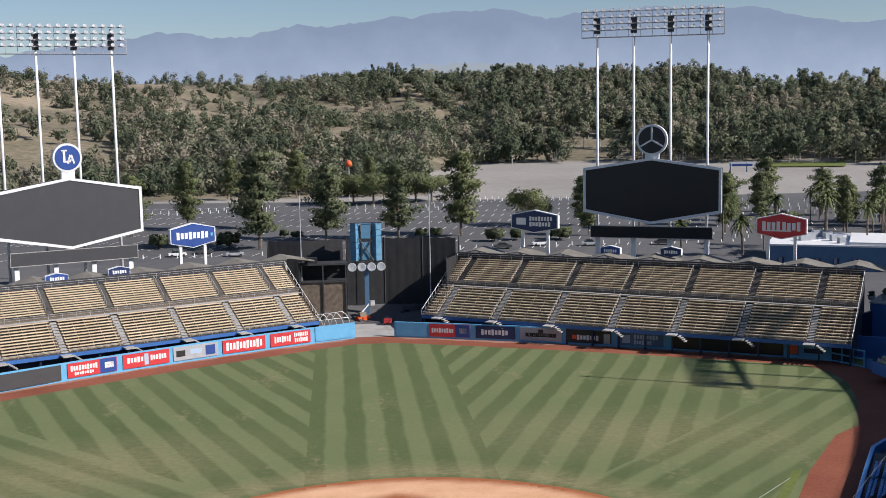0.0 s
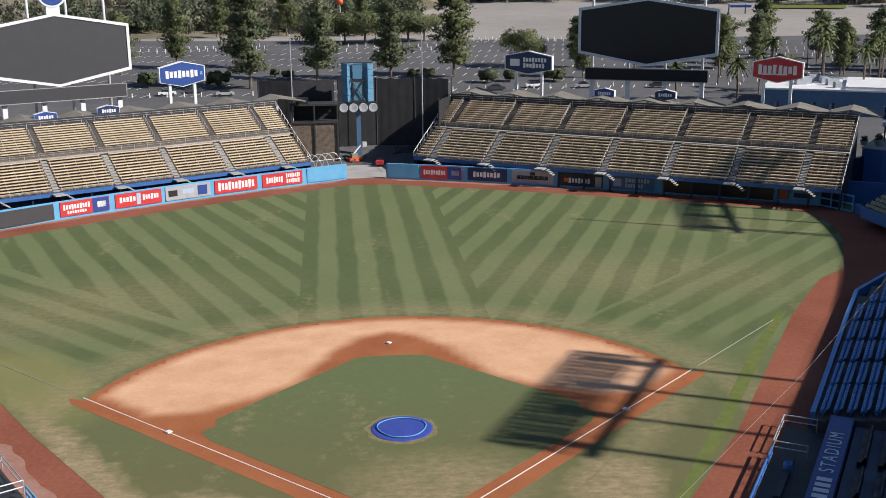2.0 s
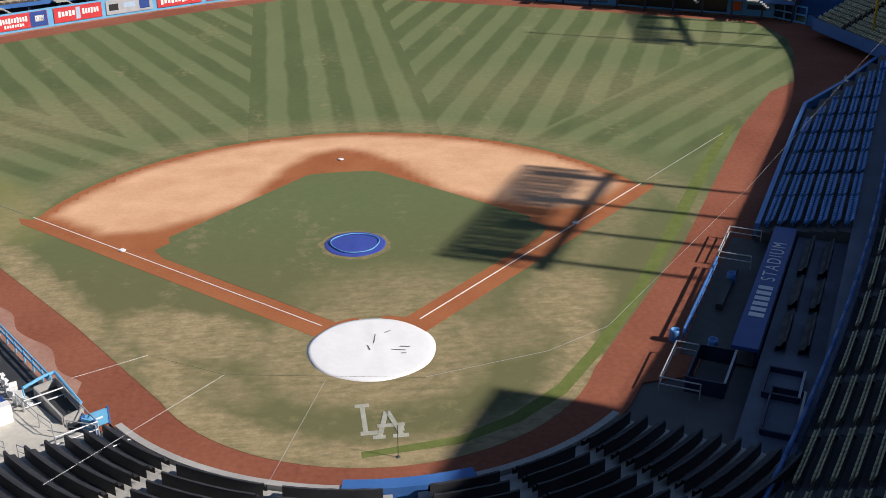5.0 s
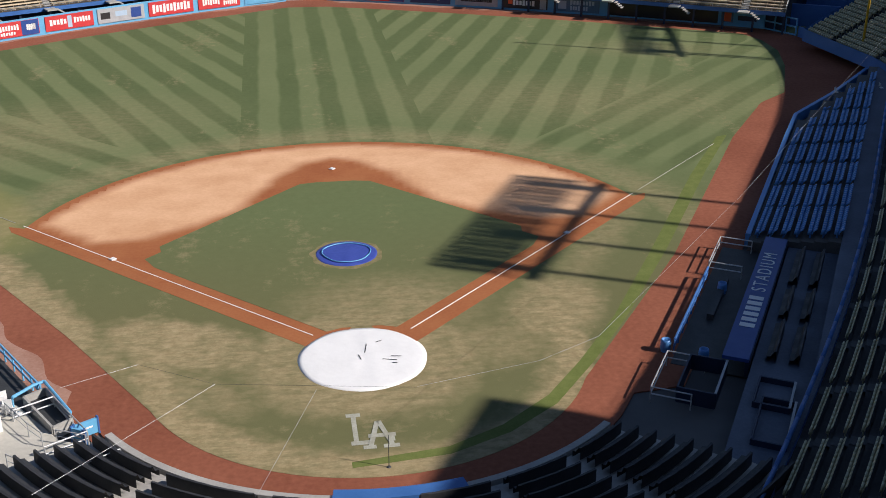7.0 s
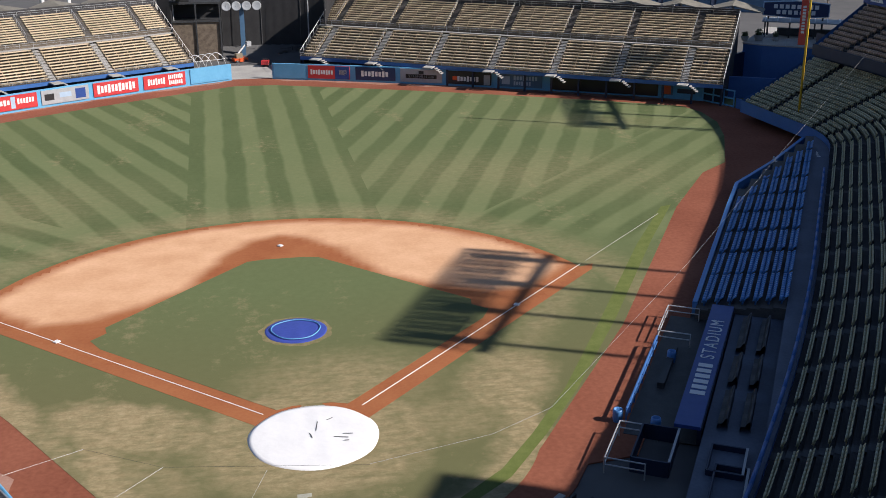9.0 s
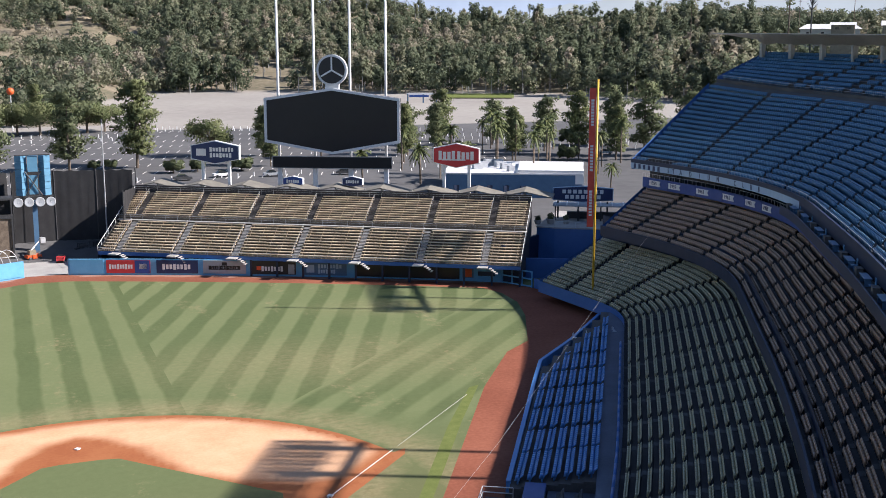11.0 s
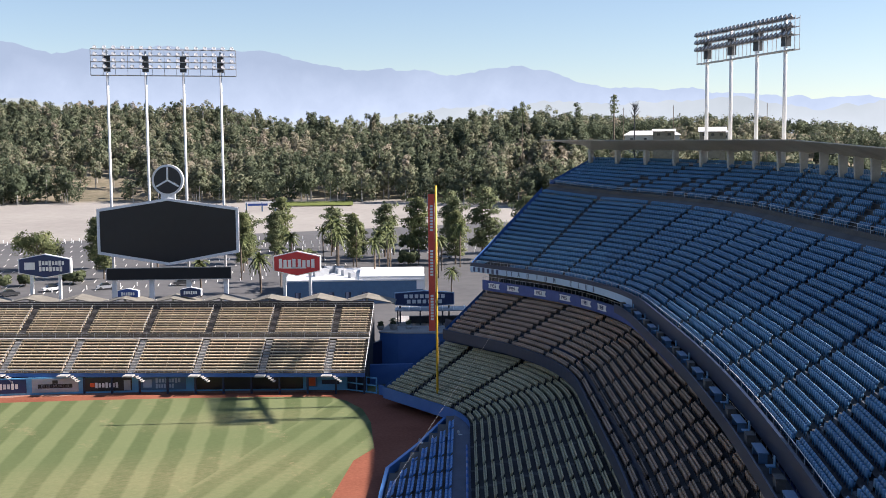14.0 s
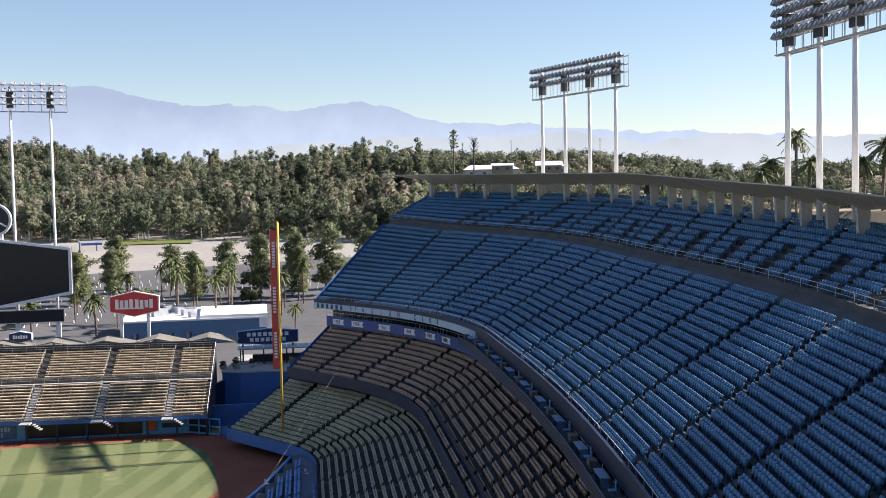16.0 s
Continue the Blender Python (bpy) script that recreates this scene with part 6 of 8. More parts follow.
def tri_mesh(name, cloud, material):
    v, nor, tone = cloud
    me = bpy.data.meshes.new(name)
    n = len(v) // 3
    me.vertices.add(len(v)), me.loops.add(len(v)), me.polygons.add(n)
    me.vertices.foreach_set("co", v.astype(np.float32).ravel())
    me.loops.foreach_set("vertex_index", np.arange(len(v), dtype=np.int32))
    me.polygons.foreach_set("loop_start", np.arange(0, len(v), 3, dtype=np.int32))
    me.update(calc_edges=True)
    if nor is not None:
        me.attributes.new("tone", "FLOAT", "POINT").data.foreach_set("value", tone.astype(np.float32))
        me.polygons.foreach_set("use_smooth", np.ones(n, dtype=bool))
        me.normals_split_custom_set_from_vertices(nor.astype(np.float32))
    me.materials.append(material)
    return me


def pine(h, spread, seed, bare=0.2):
    """Tapered trunk, whorls of drooping limbs, uneven needle clumps; 1 unit high steps in metres."""
    r = np.random.default_rng(seed)
    wood = Shape().tube((0, 0, -0.5), (0.15, 0, h * 0.55), h * 0.018, h * 0.011, 7).tube((0.15, 0, h * 0.55), (0, 0.1, h), h * 0.011, 0.03, 6)
    cs, rs = [], []
    z = h * bare
    while z < h * 0.97:
        f = (z / h - bare) / (1 - bare)
        reach = spread * (0.30 + 0.70 * (1 - f) ** 0.6) * (0.35 + 0.65 * min(1, f * 3 + 0.3)) * (0.6 + 0.5 * r.random())
        for i in range(5):
            a = r.random() * 6.28
            q = reach * (0.35 + 0.85 * r.random())
            e = Vector((q * math.cos(a), q * math.sin(a), z + q * 0.05))
            wood.tube((0, 0, z + 0.2), e, 0.06, 0.02, 4)
            for w in (0.45, 0.75, 1.0):
                cs.append((e.x * w, e.y * w, z + (e.z - z) * w + r.normal() * 0.2))
                k = (0.55 + 0.24 * reach) * (0.8 + 0.5 * r.random())
                rs.append((k, k, k * 0.62))
        z += (h * 0.045 + 0.25) * (0.6 + 0.8 * r.random())
    cs.append((0, 0.1, h * 0.98))
    rs.append((0.3, 0.3, 0.7))
    return wood, leaf_cloud(cs, rs, 26, 0.6, tones=0.2 + 0.6 * r.random(len(cs)), hearts=[(0, 0, c[2]) for c in cs])


def broadleaf(h, spread, seed):
    r = np.random.default_rng(seed)
    wood = Shape().tube((0, 0, -0.4), (0.1, 0.05, h * 0.4), h * 0.03, h * 0.022, 7)
    cs, rs = [], []
    for i in range(30):
        a, q = r.random() * 6.28, spread * math.sqrt(r.random())
        e = Vector((q * math.cos(a), q * math.sin(a), h * (0.27 + 0.6 * r.random() * (1 - 0.4 * q / spread))))
        wood.tube((0.1, 0.05, h * 0.35), e, h * 0.012, 0.02, 5)
        k = spread * (0.30 + 0.16 * r.random())
        cs.append(tuple(e))
        rs.append((k, k, k * 0.75))
    return wood, leaf_cloud(cs, rs, 130, 0.5, tones=0.25 + 0.5 * r.random(len(cs)), hearts=[(0, 0, h * 0.55)] * len(cs))


def palm(h, seed):
    r = np.random.default_rng(seed)
    wood = Shape()
    lean = r.normal() * 0.03
    pts = [Vector((lean * h * (i / 6) ** 2, 0, h * i / 6 - 0.3 * (i == 0))) for i in range(7)]
    for a, b in zip(pts, pts[1:]):
        wood.tube(a, b, 0.24, 0.2, 7)
    top = pts[-1]
    tris = []
    for i in range(48):
        az, el = r.random() * 6.28, radians(-55 + 125 * r.random())
        L = 2.3 + 0.8 * r.random()
        d = np.array([math.cos(az) * math.cos(el), math.sin(az) * math.cos(el), math.sin(el)])
        side = np.array([-math.sin(az), math.cos(az), 0])
        prev = np.array(top)
        for s in range(4):
            nxt = np.array(top) + d * L * (s + 1) / 4 + np.array([0, 0, -0.5 * L * ((s + 1) / 4) ** 2])
            w = 0.5 * (1 - 0.2 * s)
            for sg in (-1, 1):
                tris += [prev, nxt, prev + side * sg * w + (nxt - prev) * 0.5 + np.array([0, 0, -0.15])]
                tris += [nxt, prev + (nxt - prev) * 0.4, nxt + side * sg * w * 0.9 + np.array([0, 0, -0.2])]
            prev = nxt
    return wood, (np.array(tris), None, None)


def tree_thing(kind, built, leaf, label, group):
    wood, v = built
    t = thing(kind, label, "tree", group)
    part("trunk", wood, M_BARK, t)
    part("crown", tri_mesh("crown", v, leaf), leaf, t)
    return t


def plant_all(first, spots):
    """The first spot takes the tree itself, the others copies; spots: x, y, scale."""
    for i, (x, y, s) in enumerate(spots):
        m = Matrix.Translation((x, y, ground_z(x, y))) @ Matrix.Rotation(i * 2.1, 4, "Z") @ Matrix.Diagonal((s * (1 + 0.12 * math.sin(i * 1.9)), s * (1 + 0.12 * math.cos(i * 2.7)), s * (1 + 0.06 * math.sin(i * 3.3)), 1))
        if i == 0:
            first.matrix_world = m
        else:
            t = copy_thing(first, m)
            t.matrix_world = m


pine_a = tree_thing("pine_tree", pine(20, 7.6, 1), M_LEAF_D, "tall dark green pine with drooping uneven limbs", "pines in the car park")
plant_all(pine_a, [(-24.7, 217.8, 1.28), (-8.0, 229.5, 1.05), (11.3, 229.0, 1.03), (145.6, 229.2, 0.85), (166.3, 207.1, 1.05), (104.5, 235.2, 0.8), (116.0, 243.0, 0.7), (138.0, 250.0, 0.75), (172.0, 232.0, 0.8), (186.0, 215.0, 0.95), (180.0, 250.0, 0.85)])
pine_b = tree_thing("pine_tree", pine(20, 6.0, 5), M_LEAF_M, "tall slim pine with light green needles", "pines in the car park")
plant_all(pine_b, [(28.4, 232.6, 1.14), (-48.3, 262.0, 1.0), (65.1, 246.7, 0.7), (127.0, 265.2, 0.85), (150.7, 217.4, 0.88), (121.2, 254.3, 0.62), (62.0, 225.0, 0.72), (134.9, 224.6, 0.6), (98.0, 220.0, 0.75), (154.0, 202.0, 0.8), (128.0, 214.0, 0.7), (-62.0, 250.0, 0.9), (-30.0, 262.0, 0.8), (8.0, 352.0, 0.8), (-20.0, 358.0, 0.85), (-44.0, 352.0, 0.8)])
ficus = tree_thing("ficus_tree", broadleaf(12.5, 6.2, 3), M_LEAF_M, "dense round-headed street tree with a short trunk", "row of street trees")
plant_all(ficus, [(-5.9, 326.5, 1.05), (1.0, 325.4, 1.08), (7.9, 323.3, 1.1), (15.0, 326.0, 1.12), (23.1, 327.5, 1.05), (29.0, 331.0, 1.0), (50.2, 250.7, 1.05)])
small = tree_thing("olive_tree", broadleaf(4.6, 2.2, 9), M_LEAF_D, "small dark rounded tree in the car park", "small trees in the car park")
plant_all(small, [(-32.8, 221.2, 1.1), (-51.0, 223.9, 1.0), (35.8, 219.6, 0.9), (17.6, 232.6, 0.65), (21.5, 232.4, 0.65), (-16.0, 236.2, 0.6), (-19.5, 240.0, 0.55), (53.0, 219.0, 1.0), (42.0, 221.0, 0.8), (141.9, 207.4, 1.2), (160.0, 240.0, 1.3), (118.0, 228.0, 1.2)])
palm_a = tree_thing("fan_palm", palm(12, 2), M_LEAF_P, "slender fan palm with a shaggy green head", "palms behind the pavilion")
plant_all(palm_a, [(142.7, 259.4, 0.95), (101.5, 194.3, 0.98), (110.8, 166.1, 1.0), (144.4, 206.0, 0.62), (143.6, 191.6, 0.68), (110.5, 186.4, 1.3), (128.0, 212.0, 0.95), (92.0, 205.0, 0.9), (118.0, 172.0, 1.0), (136.0, 180.0, 0.9), (152.0, 196.0, 0.9), (163.0, 180.0, 0.8), (133.0, 240.0, 0.9), (155.0, 250.0, 0.85), (106.0, 176.0, 1.1), (96.0, 188.0, 0.8), (122.0, 186.0, 0.95), (130.0, 197.0, 1.05), (140.0, 216.0, 0.9), (150.0, 232.0, 0.95), (160.0, 212.0, 1.0), (170.0, 196.0, 0.9), (125.0, 228.0, 0.8), (139.3, 31.3, 0.93)])
palm_b = tree_thing("date_palm", palm(7.5, 8), M_LEAF_P, "stout palm with long arching fronds", "palms behind the pavilion")
plant_all(palm_b, [(87.9, 180.3, 1.15), (125.6, 155.8, 0.75), (100.9, 182.7, 1.05), (74.0, 182.0, 1.1), (79.0, 236.0, 1.3), (137.2, 34.0, 1.05), (134.0, 33.4, 0.95), (140.6, 30.0, 1.05), (146.0, 24.2, 0.95), (131.4, 35.5, 0.85), (149.6, 23.4, 1.25)])


# dry open slopes: bearing from, to, distance from, to
CLEARINGS = [(-15.8, -12.3, 590, 700), (-14.0, -6.8, 930, 1010), (-5.2, -2.2, 840, 905), (14.0, 23.0, 860, 965), (9.5, 15.0, 622, 655)]


def forest():
    """Far woods on the hills: uneven crowns of leaf clumps, one joined mass."""
    cs, rs, ts, hs, trunks = [], [], [], [], Shape()
    made = 0
    while made < 7000:
        az = radians(-21 + 84 * rng.random())
        d = math.sqrt(rng.random() * (1080 ** 2 - 330 ** 2) + 330 ** 2)
        x, y = -5 + d * math.sin(az), -68 + d * math.cos(az)
        top, d0, d1 = ridge_at(math.degrees(az))
        dd = math.hypot(x, y + 20)
        if dd < d0 + 6 or dd > d1 + 30:
            continue
        deg = math.degrees(az)
        slope = (dd - d0) / (d1 - d0)
        ragged = 0.5 * noise.noise(Vector((x * 0.02, y * 0.02, 5.0)))
        if any(a0 < deg + ragged < a1 and r0 < d + 30 * ragged < r1 for a0, a1, r0, r1 in CLEARINGS) and rng.random() < 0.9:
            continue
        reach = 538 + 272 * (deg + 0.5 * ragged + 2.65) / 4.35
        if -2.9 < deg < 1.9 and reach - 75 < d < reach + 8 and rng.random() < 0.95:
            continue
        # open brown scrub with scattered crowns on the upper slope
        scrub = deg < -3.5 and slope > 0.42 + 0.1 * ragged
        if scrub and rng.random() < 0.72:
            continue
        if deg < 19 or (deg < 27 and slope > 0.45):
            bare = noise.noise(Vector((x * 0.011, y * 0.011, 7.0))) + 0.35 * noise.noise(Vector((x * 0.04, y * 0.04, 2.0)))
            if bare > (0.24 if deg > 2 else 0.15) and rng.random() < 0.9:
                continue
        elif slope > 0.55 and rng.random() < 0.5:
            continue
        made += 1
        kind = rng.random()
        grove = noise.noise(Vector((x * 0.016, y * 0.016, 11.0)))
        tone = 0.40 + 0.75 * grove + 0.24 * rng.normal()
        z = ground_z(x, y)
        tall = False
        if deg > 37:
            h, w, n = 4.5 + 5.5 * rng.random(), 3.2 + 2.4 * rng.random(), 6
            tone -= 0.15
        elif deg > 8 and slope < 0.8 and kind < 0.62:
            h, w, n, tall = 12 + 12 * rng.random() ** 1.3, 2.4 + 1.7 * rng.random(), 8, True
            tone -= 0.08
        elif deg > 2 and slope > 0.8 and kind < 0.25:
            h, w, n, tall = 10 + 9 * rng.random(), 2.0 + 1.6 * rng.random(), 5, True
        elif kind < (0.7 if scrub else 0.45):
            h, w, n = 3 + 2.5 * rng.random(), 2.2 + 1.2 * rng.random(), 3
            tone += 0.22
        else:
            h, w, n = 7 + 6 * rng.random(), 3.0 + 2.4 * rng.random(), 5
        low = 0.36 if tall else 0.2
        sway = rng.normal(size=2) * w * 0.25
        for k in range(n):
            f = low + (0.93 - low) * (k + rng.random()) / n
            taper = 1.0 - 0.5 * abs(f - 0.62) * 1.6
            cs.append((x + sway[0] * f + rng.normal() * w * 0.42, y + sway[1] * f + rng.normal() * w * 0.42, z + h * f))
            q = w * taper * (0.62 + 0.36 * rng.random())
            rs.append((q, q, q * (0.75 + 0.45 * rng.random())))
            ts.append(tone + 0.05 * rng.normal())
            hs.append((x, y, z + h * 0.5))
        if tall and (dd < d0 + 110 or slope > 0.8):
            trunks.tube((x, y, z - 0.5), (x + sway[0] * 0.5, y + sway[1] * 0.5, z + h * 0.62), 0.26, 0.16, 5)
    woods = thing("hillside_woods", "mixed dark green and olive woods on the hillside", "woods", kind="stuff")
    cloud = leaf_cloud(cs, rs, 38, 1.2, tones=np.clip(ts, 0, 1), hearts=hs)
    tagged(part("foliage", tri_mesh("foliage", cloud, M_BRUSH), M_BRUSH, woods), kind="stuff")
    tagged(part("trunks", trunks, M_CONC, woods, "pale eucalyptus trunks"), kind="stuff")


forest()


# houses, palms, a bare tree and poles on the right-hand ridge
def ridge_house(x, y, z_eave, heading, w, depth, rise, label):
    t = thing("house", label, "house", "houses on the ridge", at=pose(x, y, 0, 0, 0, heading))
    z0 = ground_z(x, y) - 2.5
    part("wall", Shape().box((0, 0, (z0 + z_eave) / 2), (w, depth, z_eave - z0)), M_BUFF, t, "buff wall")
    r = Shape()
    e = 0.7
    a = [(-w / 2 - e, -depth / 2 - e, z_eave), (w / 2 + e, -depth / 2 - e, z_eave), (w / 2 + e, depth / 2 + e, z_eave), (-w / 2 - e, depth / 2 + e, z_eave), (-w / 2 - e, 0, z_eave + rise), (w / 2 + e, 0, z_eave + rise)]
    r.add(a, [(0, 1, 5, 4), (2, 3, 4, 5), (0, 4, 3), (1, 2, 5), (0, 3, 2, 1)])
    part("roof", r, M_WHITE, t, "white low-pitched roof")
    for i in range(max(2, int(w / 4))):
        part("window", Shape().box((-w / 2 + w * (i + 0.5) / max(2, int(w / 4)), -depth / 2 - 0.02, z_eave - 1.6), (1.6, 0.08, 1.3)), M_GLASS, t)
    return t


ridge_house(389.0, 384.0, 48.8, -42.0, 11.0, 10.0, 1.3, "low house with a white roof among trees on the ridge")
ridge_house(407.5, 367.5, 48.4, -42.0, 13.0, 11.0, 2.4, "gabled house with a broad white roof on the ridge")
sky_palm = tree_thing("fan_palm", palm(16, 12), M_LEAF_P, "tall lone palm standing out on the ridge", "palms on the ridge")
for i, (x, y, z) in enumerate([(330.2, 429.2, 63.0), (389.9, 740.3, 70.0), (398.8, 735.9, 70.0), (411.2, 729.5, 69.0)]):
    s = (z - ground_z(x, y)) / 16
    m = Matrix.Translation((x, y, ground_z(x, y))) @ Matrix.Rotation(i, 4, "Z") @ Matrix.Diagonal((0.75, 0.75, s, 1))
    if i == 0:
        sky_palm.matrix_world = m
    else:
        copy_thing(sky_palm, m).matrix_world = m
for i in range(9):
    az, d = radians(39.6 + 0.7 * i), 578 + 9 * math.sin(i * 2.3)
    x, y = -5 + d * math.sin(az), -68 + d * math.cos(az)
    m = Matrix.Translation((x, y, ground_z(x, y))) @ Matrix.Rotation(i, 4, "Z") @ Matrix.Diagonal((1.9, 1.9, 2.0 + 0.4 * math.sin(i * 1.7), 1))
    copy_thing(small, m).matrix_world = m
dead = thing("bare_tree", "bare leafless tree with upswept branches on the ridge", "tree")
zg = ground_z(377.4, 393.9)
part("trunk", Shape().tube((377.4, 393.9, zg - 0.5), (377.4, 393.9, 60.0), 0.45, 0.3, 7), M_DARK, dead)
limbs = Shape()
for i in range(42):
    a, b = rng.random() * 6.28, 57.5 + 6 * rng.random()
    q = 1.2 + 3.0 * rng.random()
    limbs.tube((377.4, 393.9, b - 1.5), (377.4 + q * math.cos(a), 393.9 + q * math.sin(a), b + 1.2 + rng.random()), 0.14, 0.05, 4)
part("branch", limbs, M_DARK, dead)
for x, y, z in [(372.9, 397.6, 61.5), (392.6, 380.8, 62.3), (426.6, 348.2, 62.5)]:
    solid("utility_pole", Shape().tube((x, y, ground_z(x, y) - 0.5), (x, y, z), 0.2, 0.15, 6).box((x, y, z - 1.0), (1.8, 0.12, 0.12)), M_BARK, "dark wooden utility pole on the ridge", "pole", group="utility poles")

# ---- club front: letters, year banners, ledge ----
def nearest_k(edge, x, y):
    return min((i / 800 for i in range(801)), key=lambda k: (edge.at(k).xy - Vector((x, y))).length)


def heading_at(edge, k):
    d = (edge.at(min(1, k + 0.003)) - edge.at(max(0, k - 0.003))).xy
    return math.degrees(math.atan2(d.y, d.x)) + 180


def text_mesh(body, size, extrude=0.02):
    cu = bpy.data.curves.new("text", "FONT")
    cu.body, cu.size, cu.align_x, cu.align_y, cu.extrude = body, size, "CENTER", "CENTER", extrude
    ob = new("text_curve", cu)
    me = bpy.data.meshes.new_from_object(ob.evaluated_get(bpy.context.evaluated_depsgraph_get()))
    bpy.data.objects.remove(ob)
    me.materials.clear()
    return me


words = "###### STADIUM CLUB"
for i, ch in enumerate(words):
    if ch == " ":
        continue
    k = 0.985 + (0.70 - 0.985) * i / (len(words) - 1)
    p = RF.at(k)
    h = heading_at(RF, k)
    out = Vector((math.cos(radians(h + 90)), math.sin(radians(h + 90)), 0))
    m = Matrix.Translation(p - out * 0.27 + Vector((0, 0, -0.55))) @ Matrix.Rotation(radians(h), 4, "Z") @ Matrix.Rotation(radians(90), 4, "X")
    if ch == "#":
        part("lettering", Shape().box((0, 0, 0), (0.55, 0.75, 0.05)), M_SIGN_N, club, "dark bar", at=m)
    else:
        part("lettering", text_mesh(ch, 1.05), M_SIGN_N, club, "dark raised letter", at=m)

for year, (x, y) in zip(("1955", "1959", "1963", "1965", "1981", "1988"), ((88.6, 82.8), (89.2, 78.0), (90.6, 71.4), (91.1, 64.9), (90.6, 58.6), (90.1, 53.4))):
    k = nearest_k(CF, x, y)
    h = heading_at(CF, k)
    b = thing("year_banner", "white banner with a year and a blue disc on the balcony", "banner", "year banners", at=Matrix.Translation(CF.at(k, 0.35)) @ Matrix.Rotation(radians(h), 4, "Z"))
    w = 2.9
    part("cloth", Shape().plate([(-0.4, -0.42), (w - 0.2, -0.42), (w - 0.5, 0), (w - 0.2, 0.42), (-0.4, 0.42)], 0.05, pose(0, -0.12, 0)), M_WHITE, b)
    part("disc", Shape().plate([(-0.9 + 0.75 * math.cos(a), 0.75 * math.sin(a)) for a in [2 * math.pi * i / 24 for i in range(24)]], 0.06, pose(0, -0.16, 0)), M_SIGN_B, b, "blue disc")
    part("lettering", text_mesh(year, 0.8), M_SIGN_N, b, "dark year figures", at=pose(1.0, -0.15, 0, 90, 0, 0))


def ledge():
    t = thing("balcony_ledge", "narrow concrete ledge with equipment boxes below the front row", "ledge")
    part("slab", Shape().strip(ribbon(RF, [(-1.5, -1.5), (-1.5, -1.3), (-0.2, -1.3)], k1=0.62)), M_CONC_D, t)
    part("front_panel", Shape().strip(ribbon(RF, [(-1.45, -1.95), (-1.62, -1.95), (-1.62, -0.95), (-1.5, -0.95), (-1.5, -1.3)], k1=0.62)), M_NAVY, t, "navy front panel")
    r = random.Random(4)
    k = 0.02
    i = 0
    while k < 0.61:
        p = RF.at(k)
        h = heading_at(RF, k)
        m = Matrix.Translation(p + Vector((0, 0, -1.3))) @ Matrix.Rotation(radians(h), 4, "Z")
        if i % 3 == 0:
            part("desk", Shape().box((0, -0.95, 0.62), (2.4, 0.6, 0.08), m).box((-1.0, -0.95, 0.3), (0.08, 0.5, 0.6), m).box((1.0, -0.95, 0.3), (0.08, 0.5, 0.6), m), M_SIGN_T, t, "slate desk top")
        elif i % 3 == 1:
            part("box", Shape().box((0, -1.0, 0.35), (1.0, 0.5, 0.7), m).box((0, -1.0, 0.73), (1.08, 0.56, 0.06), m), M_WALK, t, "grey equipment box")
        else:
            part("chair", Shape().box((0, -0.9, 0.45), (0.5, 0.5, 0.06), m).box((0, -0.68, 0.75), (0.5, 0.06, 0.55), m).box((0, -0.9, 0.2), (0.1, 0.1, 0.42), m), M_SEAT_B, t, "blue chair")
        k += 0.009 + 0.009 * r.random()
        i += 1
    hr = Shape().path([RF.at(k2) + Vector((0, 0, 0.95)) for k2 in ks(80, 0, 1)], 0.03, 5)
    for k2 in ks(90):
        hr.tube(RF.at(k2), RF.at(k2, 0.95), 0.02, sides=4)
    part("guard_rail", hr, M_STEEL, t)


ledge()


# ---- right-field corner ----
def corner_terrace():
    t = thing("corner_terrace", "blue-walled terrace between the bleachers and the stand", "terrace")
    front = [Vector((79.8, 102.0)), Vector((82.0, 99.6)), Vector((88.5, 95.4)), Vector((94.0, 92.0))]
    back = [Vector((104, 108)), Vector((92, 118))]
    part("wall", Shape().prism(front + back, 0.0, 7.3), M_BLUE, t, "blue retaining wall")
    part("coping", Shape().prism([p + Vector((0, -0.15)) for p in front] + [p + Vector((0.1, 0.5)) for p in front[::-1]], 7.3, 7.5), M_CONC, t)
    part("floor", Shape().prism([p + Vector((0, 0.6)) for p in front] + back, 7.3, 7.34), M_CONC, t)
    part("lower_wall", Shape().prism([Vector((74.0, 95.6)), Vector((87.0, 88.5)), Vector((87.3, 88.9)), Vector((74.3, 96.1))], 0.0, 3.4), M_BLUE, t, "lower blue wall")
    rail = Shape()
    for i in range(9):
        p = front[1].lerp(front[3], i / 8)
        rail.tube((p.x, p.y, 7.5), (p.x, p.y, 8.5), 0.03, sides=5)
    rail.path([Vector((*front[1], 8.5)), Vector((*front[3], 8.5))], 0.04)
    part("rail", rail, M_STEEL, t)


corner_terrace()
solid("bullpen_floor", Shape().prism([Vector(p) for p in ((69.8, 94.3), (79.8, 101.8), (94, 91.8), (84.0, 80.0), (73.2, 88.6))], -0.1, 0.05), M_TURF, "dark green bullpen turf in shade", "grass", kind="structure")
side = Shape().prism([Vector((70.2, 94.6)), Vector((80.2, 101.8)), Vector((79.9, 102.3)), Vector((69.9, 95.0))], 0.0, 6.0)
solid("bullpen_wall", side, M_NAVY, "dark wall at the bleacher end", "wall", kind="structure")


